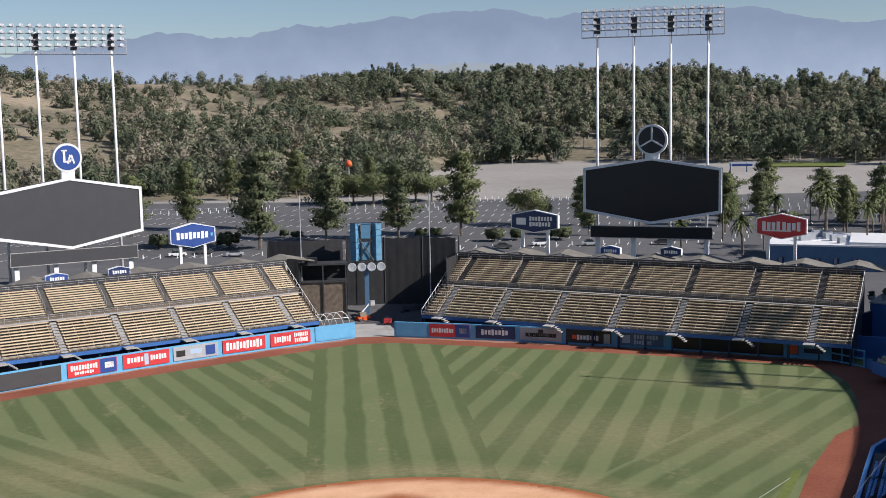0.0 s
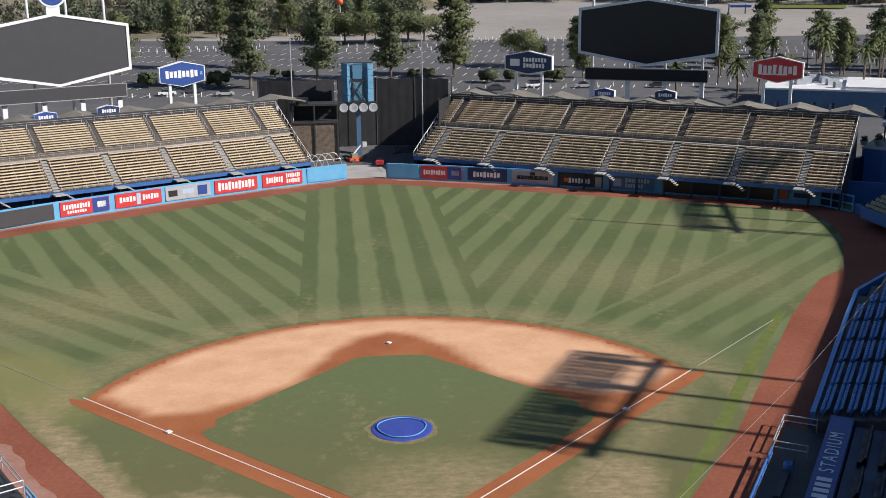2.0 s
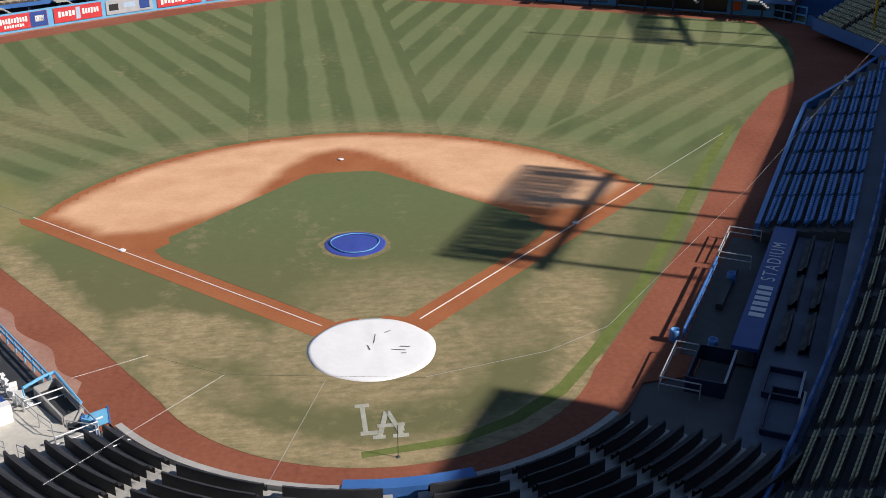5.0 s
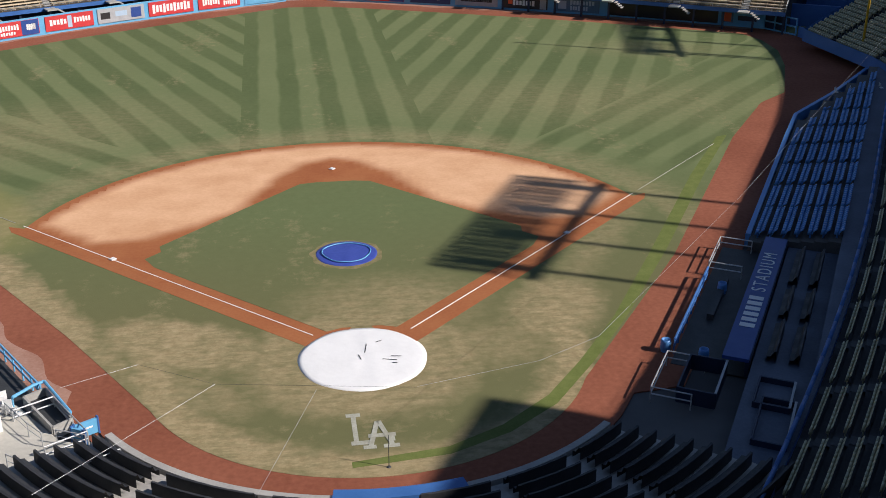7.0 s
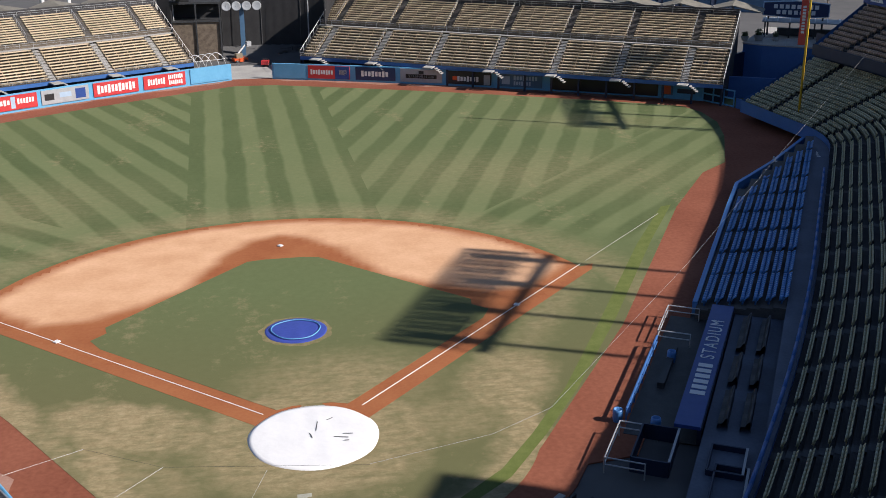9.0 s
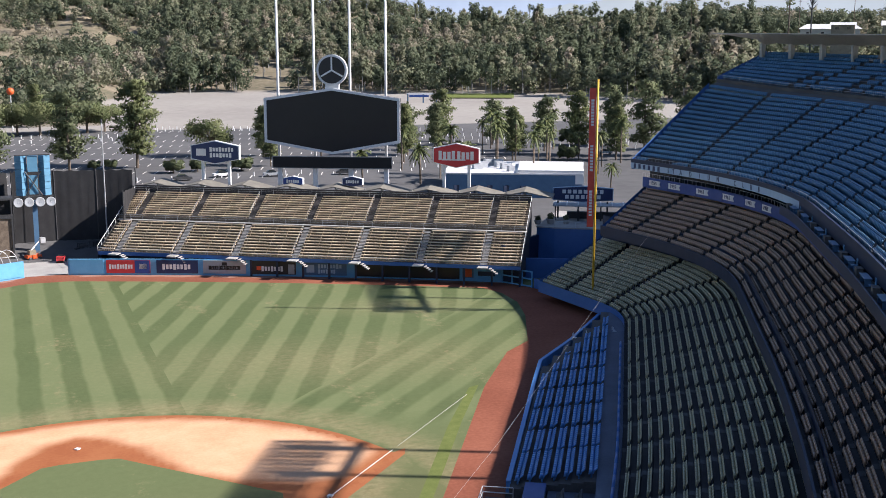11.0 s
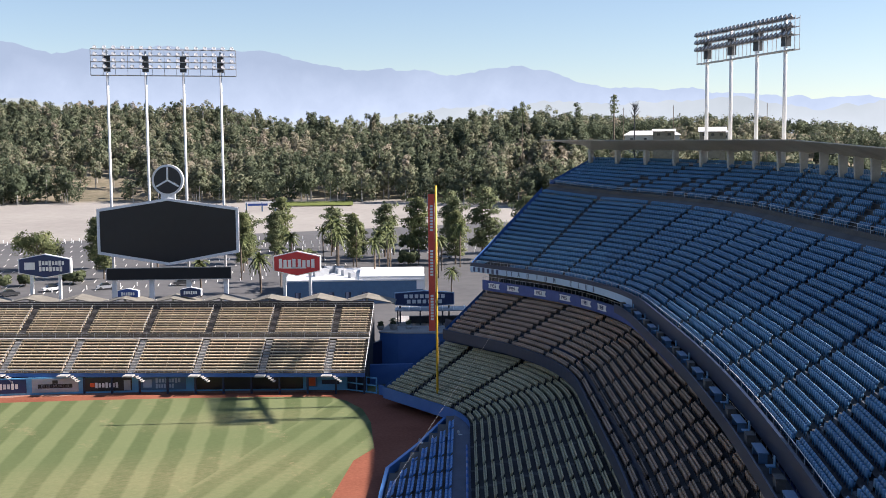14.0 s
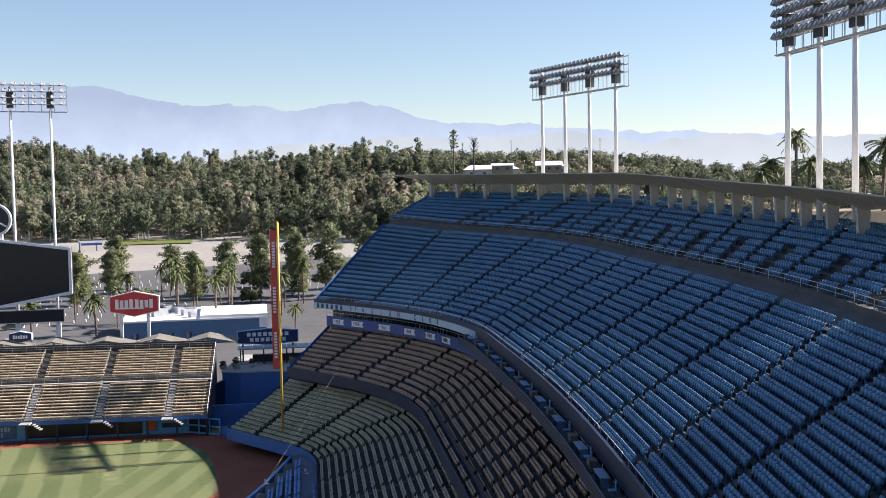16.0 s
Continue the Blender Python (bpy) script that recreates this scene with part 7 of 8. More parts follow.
def picnic_table(x, y, z, rot):
    t = thing("work_table", "pale flat table in the shaded bullpen", "table", at=pose(x, y, z, 0, 0, rot))
    part("tabletop", Shape().box((0, 0, 0.9), (4.2, 1.8, 0.08)), M_WHITE, t)
    for sx in (-1.8, 1.8):
        for sy in (-0.7, 0.7):
            part("leg", Shape().box((sx, sy, 0.43), (0.08, 0.08, 0.86)), M_STEEL, t)


picnic_table(80.5, 93.5, 0.05, -30)


def gate(p, q, z, n, label, material):
    t = thing("field_gate", label, "gate", "field gates")
    p, q = Vector(p), Vector(q)
    for i in range(n + 1):
        a = p.lerp(q, i / n)
        part("post", Shape().box((a.x, a.y, z / 2), (0.18, 0.18, z)), material, t)
    d = (q - p)
    m = Matrix.Translation(((p.x + q.x) / 2, (p.y + q.y) / 2, 0)) @ Matrix.Rotation(math.atan2(d.y, d.x), 4, "Z")
    for zz in (0.15, z * 0.5, z - 0.1):
        part("rail", Shape().box((0, 0, zz), (d.length, 0.14, 0.2), m), material, t)
    return t


gate((69.6, 93.7), (72.4, 88.6), 2.6, 3, "light blue tubular gate at the field corner", M_CYAN)
panel([Vector((73.15, 87.4)), Vector((73.85, 82.1))], 73.15, 73.85, 0.3, 1.35, M_RED, "low red and blue advertising panel", word(0.3, 0.5, 0.45, 0.34, 8, M_WHITE) + [(0.8, 0.5, 0.38, 0.98, M_SIGN_B), (0.8, 0.5, 0.2, 0.4, M_WHITE)])
panel([Vector((73.85, 79.4)), Vector((74.35, 74.6))], 73.85, 74.35, 0.3, 1.35, M_RED, "low red advertising panel with white bars", word(0.5, 0.5, 0.8, 0.4, 10, M_WHITE))


def sign_board():
    c = Vector((91.5, 107.2, 11.8))
    h = math.degrees(math.atan2(-5.3, 9.5))
    t = thing("terrace_sign", "navy sign with white bars and a pale rim", "sign", at=upright(c.x, c.y, c.z, h))
    out = [(-5.4, -1.1), (0, -1.5), (5.4, -1.1), (5.4, 1.1), (0, 1.5), (-5.4, 1.1)]
    part("rim", Shape().plate(out, 0.5, pose(0, 0, 0)), M_PALE, t)
    part("face", Shape().plate([(a * 0.97, b * 0.9) for a, b in out], 0.1, pose(0, -0.06, 0)), M_SIGN_N, t)
    for z, n, w in ((0.45, 8, 7.6), (-0.5, 7, 6.6)):
        for i in range(n):
            part("lettering", Shape().box((-w / 2 + w * (i + 0.5) / n, -0.09, z), (w / n * 0.68, 0.05, 0.68)), M_WHITE, t, "white bar")
    for x in (-4.4, 4.4):
        part("leg", Shape().box((x, 0.4, -2.9), (0.3, 0.3, 3.2)), M_DARK, t)
    a = thing("terrace_awning", "flat pale awning on dark posts over the terrace", "awning", at=upright(c.x, c.y - 1.5, 0, h))
    part("canopy", Shape().box((0.5, 1.0, 10.0), (13.0, 5.0, 0.18)), M_SIGN_G, a)
    for i in range(7):
        part("slat", Shape().box((-5.5 + i * 2.0, 1.0, 10.15), (0.2, 5.2, 0.12)), M_WHITE, a)
    for x in (-5.5, -1.5, 2.5, 6.5):
        part("post", Shape().box((x, -1.0, 8.6), (0.25, 0.25, 2.7)), M_DARK, a)
    part("counter", Shape().box((1.0, 1.8, 8.0), (9.0, 1.0, 1.2)), M_DARK, a, "dark serving counter")


sign_board()
for x, y, s in ((83.6, 104.2, 1.0), (86.2, 103.4, 0.8), (81.4, 104.8, 0.8)):
    pl_ = thing("planter", "round concrete planter with a clipped shrub", "planter", "planters on the terrace", at=pose(x, y, 7.34))
    rows = [[Vector((r * math.cos(a) * s, r * math.sin(a) * s, h * s)) for a in [2 * math.pi * i / 16 for i in range(17)]] for r, h in ((0.55, 0), (0.85, 0.9), (0.75, 0.95), (0.7, 0.8), (0, 0.8))]
    part("pot", Shape().strip(rows), M_CONC, pl_, smooth=True)
    part("shrub", tri_mesh("shrub", leaf_cloud([(0, 0, 1.3 * s)] * 3, [(0.7 * s,) * 3] * 3, 90, 0.22), M_LEAF_D), M_LEAF_D, pl_)


def low_building():
    t = thing("low_building", "low blue flat-roofed building with a white roof", "building")
    base = [Vector(p) for p in ((86.0, 161.0), (113.5, 147.5), (126.0, 170.0), (98.0, 184.0))]
    part("wall", Shape().prism(base, 0.0, 10.0), M_SIGN_T, t, "mid-blue wall")
    big = [Vector(p) for p in ((101.0, 154.0), (113.8, 147.3), (123.0, 165.0), (110.0, 172.0))]
    part("white_block", Shape().prism(big, 8.0, 11.0), M_WHITE, t, "white upper block")
    part("roof", Shape().prism([p.lerp(base[0].lerp(base[2], 0.5), -0.012) for p in base], 10.0, 10.35), M_WHITE, t, "white roof edge")
    r = random.Random(3)
    for i in range(9):
        p = base[0].lerp(base[1], 0.08 + 0.42 * r.random()).lerp(base[3].lerp(base[2], r.random() * 0.6), 0.1 + 0.6 * r.random())
        part("roof_unit", Shape().box((p.x, p.y, 10.9), (1.2 + 1.6 * r.random(), 1.4, 1.1 + r.random())), M_SIGN_G, t, "grey roof plant box")
    for i in range(5):
        p = base[0].lerp(base[1], 0.1 + 0.12 * i)
        part("door", Shape().box((p.x, p.y - 0.1, 6.4), (1.4, 0.3, 2.4)), M_NAVY, t)


low_building()


# ---- field-side clutter ----
def white_chair(x, y, z, rot):
    t = thing("folding_chair", "white folding chair beside the seats", "chair", "white folding chairs", at=pose(x, y, z, 0, 0, rot))
    part("seat", Shape().box((0, 0, 0.45), (0.46, 0.44, 0.05)), M_WHITE, t)
    part("backrest", Shape().box((0, 0.22, 0.82), (0.46, 0.05, 0.42)), M_WHITE, t)
    for sx in (-0.2, 0.2):
        part("leg", Shape().tube((sx, -0.2, 0), (sx, 0.22, 0.95), 0.025, sides=6), M_WHITE, t)
        part("rear_leg", Shape().tube((sx, 0.22, 0), (sx, -0.18, 0.45), 0.025, sides=6), M_WHITE, t)


for i in range(4):
    white_chair(61.2 + i * 1.7, 53.6 - i * 0.35, 1.0 + 0.2 * i, 40 + 15 * i)
for i in range(5):
    white_chair(-24.6 + 0.35 * i, -1.0 - 0.75 * i, 0.05, 120 + 8 * i)

apron = [Vector(p) for p in ((-22.4, -3.8), (-19.2, -8.2), (-17.2, -9.2), (-22.0, -17.5), (-40.0, -16.0), (-38.0, 4.0), (-31.0, 8.4), (-26.0, -1.2))]
solid("left_apron", Shape().prism(apron, -0.1, 0.38), M_ROOF, "sunlit pale concrete apron beside the seats", "paving", kind="structure")


def camera_well():
    t = thing("camera_well", "sunken camera well with pale walls and blue padded rails", "camera well")
    ring = [Vector(p) for p in ((-20.8, -2.7), (-18.6, -6.6), (-19.6, -7.5), (-22.0, -3.6))]
    for a, b in zip(ring, ring[1:] + ring[:1]):
        d = (b - a)
        m = Matrix.Translation(((a.x + b.x) / 2, (a.y + b.y) / 2, 0)) @ Matrix.Rotation(math.atan2(d.y, d.x), 4, "Z")
        part("side_wall", Shape().box((0, 0, 0.45), (d.length, 0.14, 0.9), m), M_CONC, t)
    part("floor", Shape().prism(ring, 0.38, 0.40), M_DARK, t)
    part("rail", Shape().path([Vector((-22.6, -3.9, 1.05)), Vector((-21.5, -2.7, 1.15)), Vector((-20.9, -2.3, 1.15)), Vector((-18.7, -6.3, 1.1))], 0.11, 8), M_CYAN, t, "light blue padded rail")
    for x, y in ((-22.6, -3.9), (-21.3, -2.5), (-18.7, -6.3)):
        part("post", Shape().tube((x, y, 0), (x, y, 1.1), 0.06, sides=6), M_CYAN, t)


camera_well()


def open_gate(cx, cy, rot, w, label):
    t = thing("padded_gate", label, "gate", "padded gates", at=pose(cx, cy, 0, 0, 0, rot))
    part("pad", Shape().box((w / 2, 0, 0.6), (w, 0.14, 1.0)), M_CYAN, t)
    part("frame", Shape().box((0, 0, 0.6), (0.1, 0.2, 1.2)).box((w, 0, 0.6), (0.1, 0.2, 1.2)), M_BLUE, t)
    part("mark", Shape().box((w / 2, -0.085, 0.65), (w * 0.5, 0.02, 0.12)), M_WHITE, t, "white bar")


open_gate(-18.3, -7.9, 32, 1.5, "light blue padded gate standing open by the seats")
open_gate(-18.4, -8.1, -28, 0.9, "narrow light blue padded gate by the seats")


def tube_rails(name, runs, z, h, material, label):
    for run in runs:
        t = thing(name, label, "railing", "stair rails")
        s = Shape().path([Vector((x, y, z + h)) for x, y in run], 0.035, 6)
        part("top_rail", s, material, t)
        part("mid_rail", Shape().path([Vector((x, y, z + h * 0.55)) for x, y in run], 0.025, 6), material, t)
        for x, y in run:
            part("post", Shape().tube((x, y, z), (x, y, z + h), 0.035, sides=6), material, t)


tube_rails("tube_rail", [[(-22.8, -5.0), (-21.0, -7.6), (-20.0, -8.8)], [(-19.2, -8.6), (-17.4, -9.4)], [(-24.5, -8.8), (-22.4, -10.4)], [(-21.6, -10.8), (-19.4, -12.6), (-17.4, -14.0)], [(-26.0, -6.0), (-24.4, -8.6)], [(-15.2, -11.2), (-16.9, -12.4)]], 0.4, 0.95, M_STEEL, "galvanised tube railing on the concrete apron")


def box_well(x, y, rot, w, d, label):
    t = thing("wall_enclosure", label, "enclosure", "field enclosures", at=pose(x, y, 0.0, 0, 0, rot))
    for cx, cy, sx, sy in ((0, -d / 2, w, 0.12), (0, d / 2, w, 0.12), (-w / 2, 0, 0.12, d), (w / 2, 0, 0.12, d)):
        part("panel", Shape().box((cx, cy, 0.75), (sx, sy, 1.1)), M_NAVY, t)
    part("rim", Shape().box((0, -d / 2, 1.32), (w, 0.16, 0.06)), M_SIGN_G, t, "pale rim")


HEAD = math.degrees(math.atan2(U.y, U.x))
box_well(*nu(22.2, 4.2).xy, HEAD, 4.6, 2.4, "navy panelled enclosure beside the dugout")
box_well(*nu(26.8, 3.6).xy, HEAD, 3.4, 2.2, "navy panelled enclosure behind the dugout")
box_well(*nu(27.2, 0.2).xy, HEAD, 5.2, 2.0, "navy panelled enclosure on the walkway")
for n_, u_ in ((21.0, 19.4), (21.6, 8.2), (18.9, 8.6)):
    p = nu(n_, u_)
    b = thing("waste_barrel", "royal blue round barrel beside the dugout", "barrel", "barrels", at=pose(p.x, p.y, 0.0))
    rows = [[Vector((r * math.cos(a), r * math.sin(a), h)) for a in [2 * math.pi * i / 14 for i in range(15)]] for r, h in ((0.30, 0), (0.36, 0.3), (0.36, 0.75), (0.33, 0.95), (0.26, 0.95), (0.24, 0.4), (0, 0.4))]
    part("body", Shape().strip(rows), M_SEAT_D, b, smooth=True)
solid("dugout_walkway", Shape().prism([nu(24.9, -4.0), nu(28.9, -8.0), nu(28.9, 28.5), nu(24.9, 28.5)], -0.1, 0.9), M_SLATE, "grey concrete walkway behind the dugout", "walkway", kind="structure")
for j in range(2):
    for a_, b_ in ((8.0, 13.0), (14.5, 19.0), (20.5, 27.0)):
        c = thing("covered_bench", "dark covered bench behind the dugout", "bench", "covered benches", at=Matrix.Translation(nu(26.0 + 1.5 * j, (a_ + b_) / 2, 0.9)) @ Matrix.Rotation(radians(HEAD), 4, "Z"))
        part("cover", Shape().strip([[Vector((x, y, z + 0.05 * math.sin(x * 3))) for x in np.linspace(-(b_ - a_) / 2, (b_ - a_) / 2, 14)] for y, z in ((0.35, 0.0), (0.3, 0.5), (0.0, 0.55), (-0.2, 0.95), (-0.32, 0.95), (-0.35, 0.0))]), M_COVER, c)
stand_rail = thing("stand_rail", "blue padded rail along the front of the stand", "railing")
pads = [YF.at(k, 0.62) + Vector((-0.35, 0.2, 0)) for k in ks(40, 0, 0.5)]
for p, q in zip(pads, pads[1:]):
    part("pad", Shape().tube(p, q, 0.14, 0.14, 8), M_BLUE, stand_rail, smooth=True)
part_pad = Shape().prism(arc((0, 2), 18.9, -78, -100, 14) + arc((0, 2), 19.8, -100, -78, 14), 0.2, 1.1)
solid("backstop_pad", part_pad, M_BLUE, "blue padded backstop wall behind home plate", "wall pad")

# safety net cables and their slim posts
def cable(pts, label):
    solid("net_cable", Shape().path([Vector(p) for p in pts], 0.008, 5), M_STEEL, label, "cable", "net cables")


cable([(0.8, -21.3, 10.0), (7.2, -19.7, 10.0), (10.9, -17.6, 10.0), (26.7, 1.3, 10.0), (43.1, 21.1, 11.0), (54.7, 26.2, 19.9)], "thin pale cable of the safety net")
cable([(-9.0, -17.9, 9.0), (-16.4, -26.1, 9.0)], "thin pale guy cable of the safety net")
cable([(-4.0, -19.2, 9.0), (-6.9, -27.5, 9.0)], "thin pale guy cable of the safety net")
cable([(-13.0, -15.3, 9.0), (-16.6, -17.1, 9.0)], "thin pale guy cable of the safety net")
solid("net_cable", Shape().path([Vector((-13.0, -15.3, 9.0)), Vector((-9.0, -17.9, 9.0)), Vector((1.0, -19.7, 9.0))], 0.006, 5), M_DARK, "thin dark top cable of the safety net", "cable", "net cables")
for x, y in ((0.1, -13.4),):
    post = thing("slim_post", "slim dark post at the edge of the track", "post", "slim posts", at=pose(x, y, 0))
    part("shaft", Shape().tube((0, 0, 0), (0, 0, 2.2), 0.025, 0.02, 6), M_DARK, post)
    part("foot", Shape().tube((0, 0, 0), (0, 0, 0.08), 0.16, 0.1, 8), M_DARK, post)


# ---- service yard ----
def cart(x, y, rot, body, label, cab):
    t = thing("utility_cart", label, "cart", "utility carts", at=pose(x, y, 0.06, 0, 0, rot))
    part("body", Shape().box((0, 0, 0.65), (2.6, 1.3, 0.5)).box((-0.9, 0, 1.0), (0.8, 1.3, 0.3)), body, t)
    for sx in (-0.85, 0.85):
        for sy in (-0.6, 0.6):
            part("wheel", Shape().tube((sx, sy - 0.1, 0.32), (sx, sy + 0.1, 0.32), 0.32, 0.32, 12), M_DARK, t, smooth=True)
    if cab:
        part("roof", Shape().box((0.2, 0, 2.0), (1.7, 1.3, 0.08)), body, t)
        for sx in (-0.5, 0.9):
            for sy in (-0.58, 0.58):
                part("pillar", Shape().box((sx, sy, 1.45), (0.06, 0.06, 1.1)), M_DARK, t)
    part("seat", Shape().box((0.1, 0, 1.05), (0.5, 1.1, 0.4)), M_COVER, t)


cart(3.9, 138.0, 80, M_RED, "small red utility cart in the service yard", False)
cart(7.9, 145.2, 15, M_DARK, "dark covered utility cart by the black screen", True)
cart(10.2, 146.0, 30, M_COVER, "dark utility cart beside the black screen", True)
lift = thing("boom_lift", "orange boom lift parked on the concrete yard", "lift", at=pose(-0.6, 141.6, 0.06, 0, 0, 20))
part("chassis", Shape().box((0, 0, 0.7), (2.6, 1.6, 0.6)), M_ORANGE, lift)
part("turret", Shape().box((-0.2, 0, 1.4), (1.2, 1.0, 0.9)), M_BUFF, lift)
part("boom", Shape().tube((-0.4, 0, 1.7), (1.6, 0.2, 3.6), 0.15, 0.12, 8), M_WHITE, lift)
part("basket", Shape().box((1.9, 0.2, 3.4), (0.9, 0.8, 0.9)), M_STEEL, lift)
for sx in (-0.9, 0.9):
    for sy in (-0.8, 0.8):
        part("wheel", Shape().tube((sx, sy - 0.12, 0.36), (sx, sy + 0.12, 0.36), 0.36, 0.36, 12), M_DARK, lift, smooth=True)
cage = thing("batting_cage", "folded tubular batting cage frame behind the wall", "batting cage", at=pose(-7.2, 130.5, 0.06, 0, 0, 10))
for i in range(5):
    x = -2.6 + 1.3 * i
    part("hoop", Shape().path([Vector((x + 1.9 * math.cos(a), 0.5 * i, 3.6 * math.sin(a))) for a in [math.pi * j / 12 for j in range(13)]], 0.06, 6), M_STEEL, cage)
for z in (0.2, 2.4):
    part("bar", Shape().tube((-4.2, 0, z), (4.2, 2.0, z), 0.05, sides=6), M_STEEL, cage)
for x in (-12.0, 12.4):
    t = thing("slim_light_pole", "slim grey pole beside the black screens", "pole", "slim poles")
    part("shaft", Shape().tube((x, 143.0, 0), (x, 143.0, 24.8), 0.14, 0.08, 8), M_STEEL, t)
    part("collar", Shape().tube((x, 143.0, 24.2), (x, 143.0, 24.8), 0.2, 0.2, 8), M_DARK, t)
for x, y, z, h, mt in ((43.6, 127.5, 13.9, HR, M_SIGN_B), (52.9, 121.5, 14.1, HR, M_SIGN_N), (-51.1, 119.1, 13.0, HL, M_SIGN_B), (-42.0, 124.1, 13.2, HL, M_SIGN_N)):
    hex_sign(x, y, z, h, 3.7, 1.9, mt, "small navy hexagonal sign with white bars below the canopy", word(0.5, 0.5, 0.66, 0.26, 6, M_WHITE), legs=(), foot=11.0)


# ---- car park ----
def tube_ball():
    t = thing("orange_globe_sign", "orange globe on a slim white pole", "sign", at=pose(-0.2, 340.5, ground_z(-0.2, 340.5)))
    part("pole", Shape().tube((0, 0, 0), (0, 0, 12.5), 0.18, 0.15, 8), M_WHITE, t)
    rows = [[Vector((1.25 * math.cos(b) * math.cos(a), 1.25 * math.cos(b) * math.sin(a), 13.4 + 1.25 * math.sin(b))) for a in [2 * math.pi * i / 20 for i in range(21)]] for b in [math.pi * (j / 12 - 0.5) for j in range(13)]]
    part("globe", Shape().strip(rows), M_ORANGE, t, smooth=True)


tube_ball()
lot_rng = random.Random(11)
stripes = Shape()
for row in range(9):
    y0 = 206 + row * 14.5
    for i in range(74):
        x = -92 + i * 3.0
        if lot_rng.random() < 0.12:
            continue
        y = y0 + 0.16 * abs(x) * -0.2
        for dx, dy in ((0.0, 0.0),):
            a, b = Vector((x, y)), Vector((x + 1.6, y + 4.6))
            n_ = Vector((0.11, -0.04))
            stripes.add([(*(a - n_), ground_z(*a) + 0.10), (*(a + n_), ground_z(*a) + 0.10), (*(b + n_), ground_z(*b) + 0.10), (*(b - n_), ground_z(*b) + 0.10)], [(0, 1, 2, 3)])
solid("parking_stripes", stripes, M_CHALK, "worn white parking stripes on the asphalt", "parking stripes", kind="stuff")
posts = Shape()


def post_row(p, q, gap, skip=0.15):
    p, q = Vector(p), Vector(q)
    n_ = int((q - p).length / gap)
    for i in range(n_ + 1):
        if lot_rng.random() < skip:
            continue
        a = p.lerp(q, i / max(1, n_))
        z = ground_z(*a)
        posts.tube((a.x, a.y, z - 0.1), (a.x, a.y, z + 1.05), 0.16, 0.13, 6)


for p, q, gap in (((-70, 299), (-26, 313), 2.6), ((-68, 306), (-28, 320), 2.6), ((-6, 300), (32, 300), 3.2), ((-4, 316), (40, 309), 2.8), ((44, 334), (84, 323), 2.4), ((46, 326), (84, 317), 2.6), ((92, 318), (150, 290), 2.4), ((100, 300), (165, 262), 2.6), ((110, 285), (180, 240), 2.6), ((130, 262), (190, 225), 2.6), ((140, 245), (195, 210), 2.8), ((-60, 205), (70, 208), 4.0), ((85, 215), (130, 196), 3.2)):
    post_row(p, q, gap)
solid("barrier_posts", posts, M_WHITE, "rows of short white barrier posts in the car park", "posts", kind="stuff")


def car(x, y, rot, paint):
    t = thing("parked_car", "small parked car on the asphalt lot", "car", "parked cars", at=pose(x, y, ground_z(x, y) + 0.05, 0, 0, rot))
    s = Shape()
    prof = [(-2.2, 0.35), (-2.2, 0.85), (-1.4, 0.98), (1.2, 1.0), (2.1, 0.82), (2.2, 0.35)]
    s.strip([[Vector((a, sy, b)) for a, b in prof] for sy in (-0.88, 0.88)])
    for sy in (-0.88, 0.88):
        s.add([(a, sy, b) for a, b in prof], [tuple(range(6))])
    part("body", s, paint, t)
    c = Shape()
    prof = [(-1.5, 0.98), (-0.9, 1.48), (0.5, 1.5), (1.2, 1.0)]
    c.strip([[Vector((a, sy, b)) for a, b in prof] for sy in (-0.78, 0.78)])
    for sy in (-0.78, 0.78):
        c.add([(a, sy, b) for a, b in prof], [(0, 1, 2, 3)])
    part("cabin", c, M_GLASS, t)
    for sx in (-1.35, 1.35):
        for sy in (-0.85, 0.85):
            part("wheel", Shape().tube((sx, sy - 0.1, 0.33), (sx, sy + 0.1, 0.33), 0.33, 0.33, 12), M_DARK, t)


for x, y, r_, mt in ((-44, 208, 10, M_WHITE), (-38, 212, 12, M_DARK), (-30, 206, 5, M_SIGN_G), (36, 206, 0, M_DARK), (46, 209, 4, M_WHITE), (58, 206, -4, M_SIGN_G), (76, 203, -12, M_DARK), (-58, 212, 8, M_SIGN_G), (118, 205, -30, M_WHITE), (150, 222, -32, M_WHITE), (158, 215, -30, M_SIGN_G)):
    car(x, y, r_, mt)


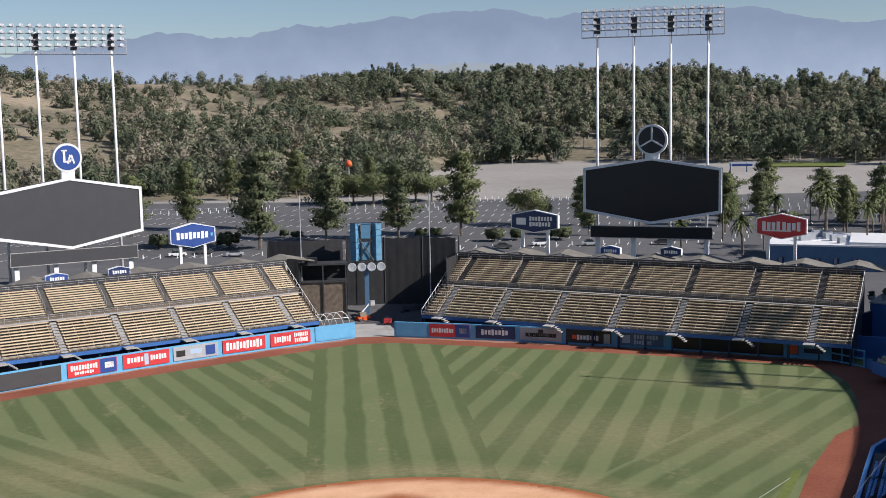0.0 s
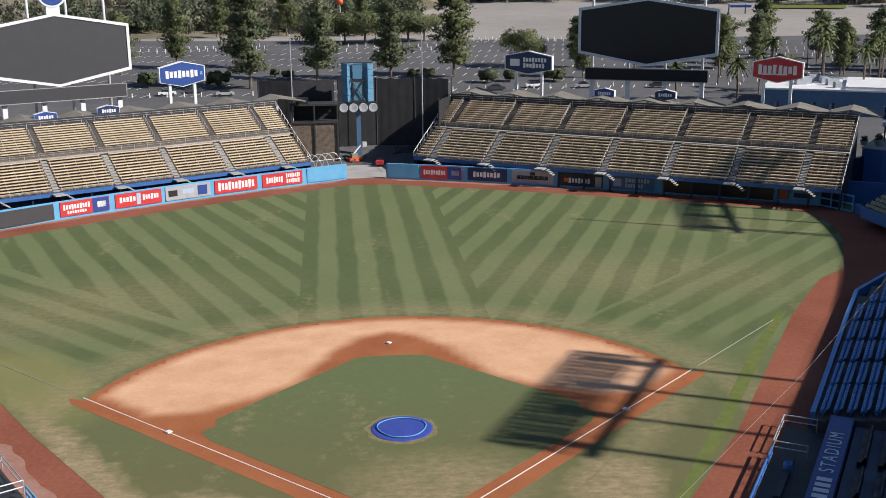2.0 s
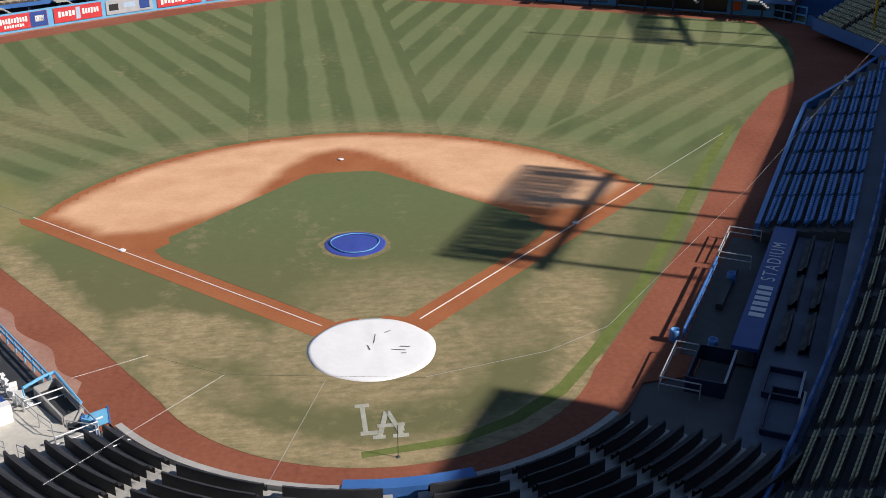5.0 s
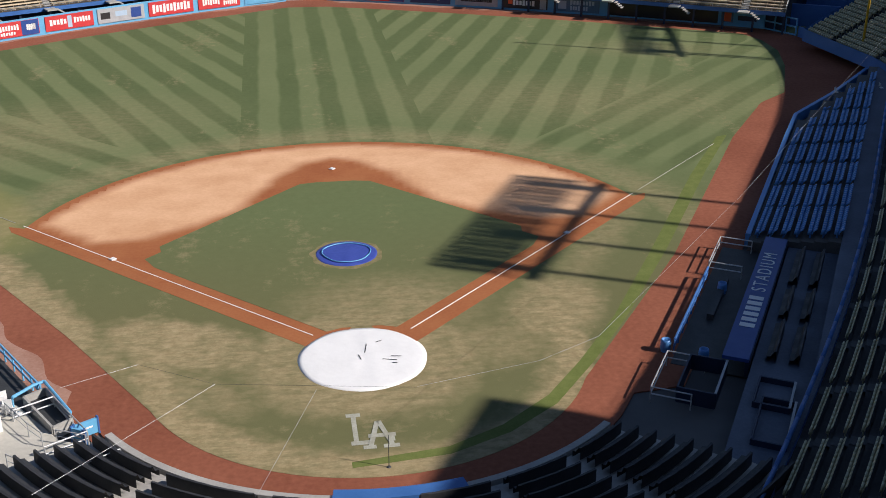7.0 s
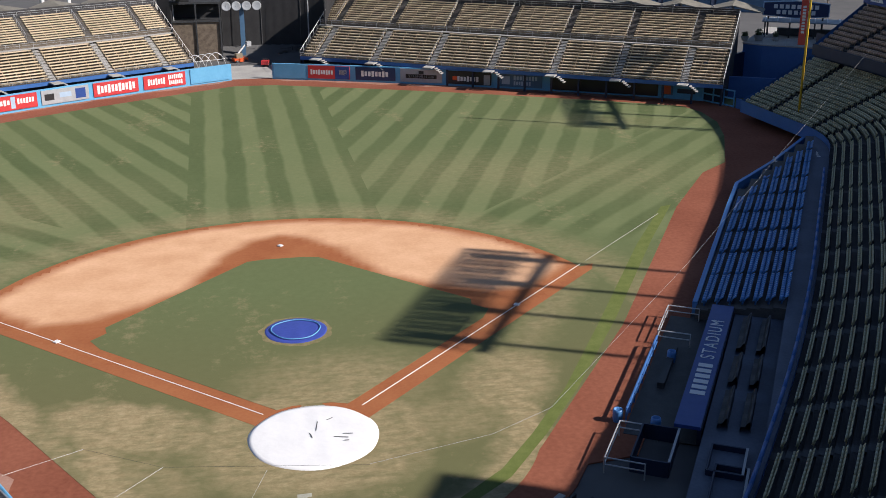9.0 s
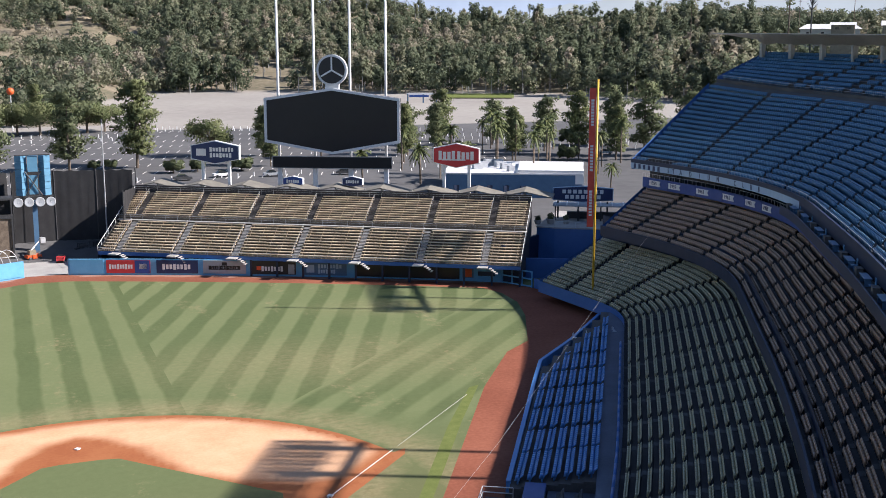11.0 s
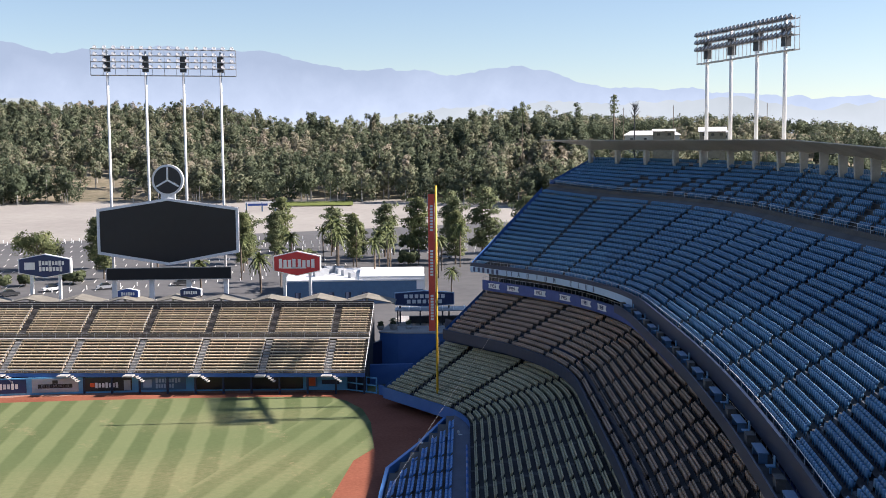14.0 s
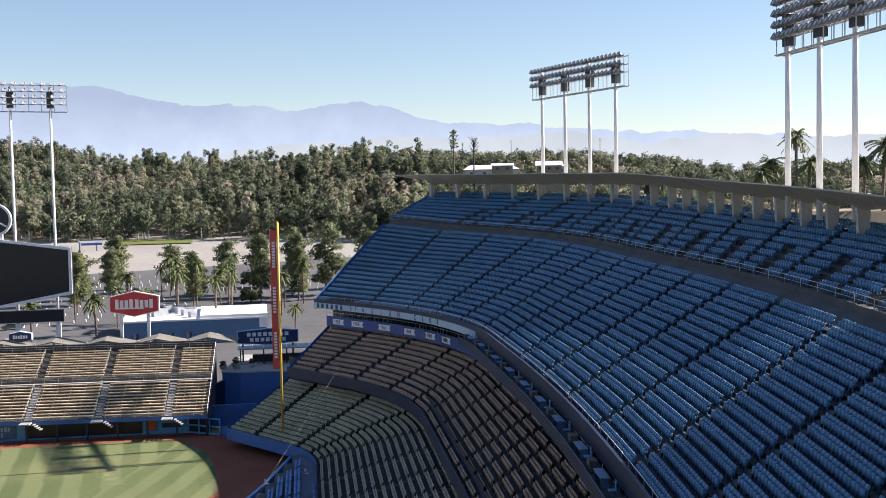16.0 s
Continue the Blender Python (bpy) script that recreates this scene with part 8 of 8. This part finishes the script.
def lot_gate():
    z = ground_z(176, 400)
    t = thing("entry_gate", "blue and white entry gate across the park road", "gate", at=pose(178, 418, z, 0, 0, -20))
    part("beam", Shape().box((0, 0, 4.6), (14, 0.6, 0.9)), M_WHITE, t)
    part("panel", Shape().box((-1.5, -0.4, 3.6), (9, 0.2, 1.0)), M_SIGN_B, t, "blue panel")
    for x in (-6.6, 0.5, 6.6):
        part("post", Shape().box((x, 0, 2.3), (0.6, 0.6, 4.6)), M_SIGN_T, t)


lot_gate()


def hilltop_house(az, d, w, label):
    x, y = -5 + d * math.sin(radians(az)), -68 + d * math.cos(radians(az))
    z = ground_z(x, y) + 6
    t = thing("hilltop_house", label, "house", "hilltop houses", at=pose(x, y, z, 0, 0, -az))
    part("wall", Shape().box((0, 0, 0), (w, 9, 14)), M_ROOF, t)
    part("roof", Shape().add([(-w / 2 - 1, -5.5, 7), (w / 2 + 1, -5.5, 7), (w / 2 + 1, 5.5, 7), (-w / 2 - 1, 5.5, 7), (-w / 2 + 3, 0, 9.6), (w / 2 - 3, 0, 9.6)], [(0, 1, 5, 4), (1, 2, 5), (2, 3, 4, 5), (3, 0, 4), (0, 3, 2, 1)]), M_WHITE, t, "pale roof")
    for i in range(4):
        part("window", Shape().box((-w / 2 + w * (i + 0.5) / 4, -4.55, 4.6), (1.6, 0.1, 1.5)), M_GLASS, t)


hilltop_house(40.5, 640, 30, "long pale-roofed building among ridge trees")
hilltop_house(43.6, 640, 14, "pale gabled house among ridge trees")
mast = thing("radio_mast", "bushy disguised radio mast on the ridge", "mast")
mx, my = -5 + 660 * math.sin(radians(38.6)), -68 + 660 * math.cos(radians(38.6))
part("pole", Shape().tube((mx, my, ground_z(mx, my)), (mx, my, ground_z(mx, my) + 34), 0.5, 0.3, 8), M_BARK, mast)
part("branches", tri_mesh("branches", leaf_cloud([(mx, my, ground_z(mx, my) + 24 + 2 * i) for i in range(5)], [(3.2 - 0.2 * i, 3.2 - 0.2 * i, 1.2) for i in range(5)], 40, 1.1), M_LEAF_D), M_LEAF_D, mast)

lawn = []
for i in range(9):
    az = radians(21.3 + 0.5 * i)
    lawn.append([Vector((-5 + d * math.sin(az), -68 + d * math.cos(az), ground_z(-5 + d * math.sin(az), -68 + d * math.cos(az)) + 0.5)) for d in (546, 554, 562, 570, 580)])
solid("park_lawn", Shape().strip(lawn), M_LIME, "sunlit strip of park lawn below the trees", "grass", kind="structure")
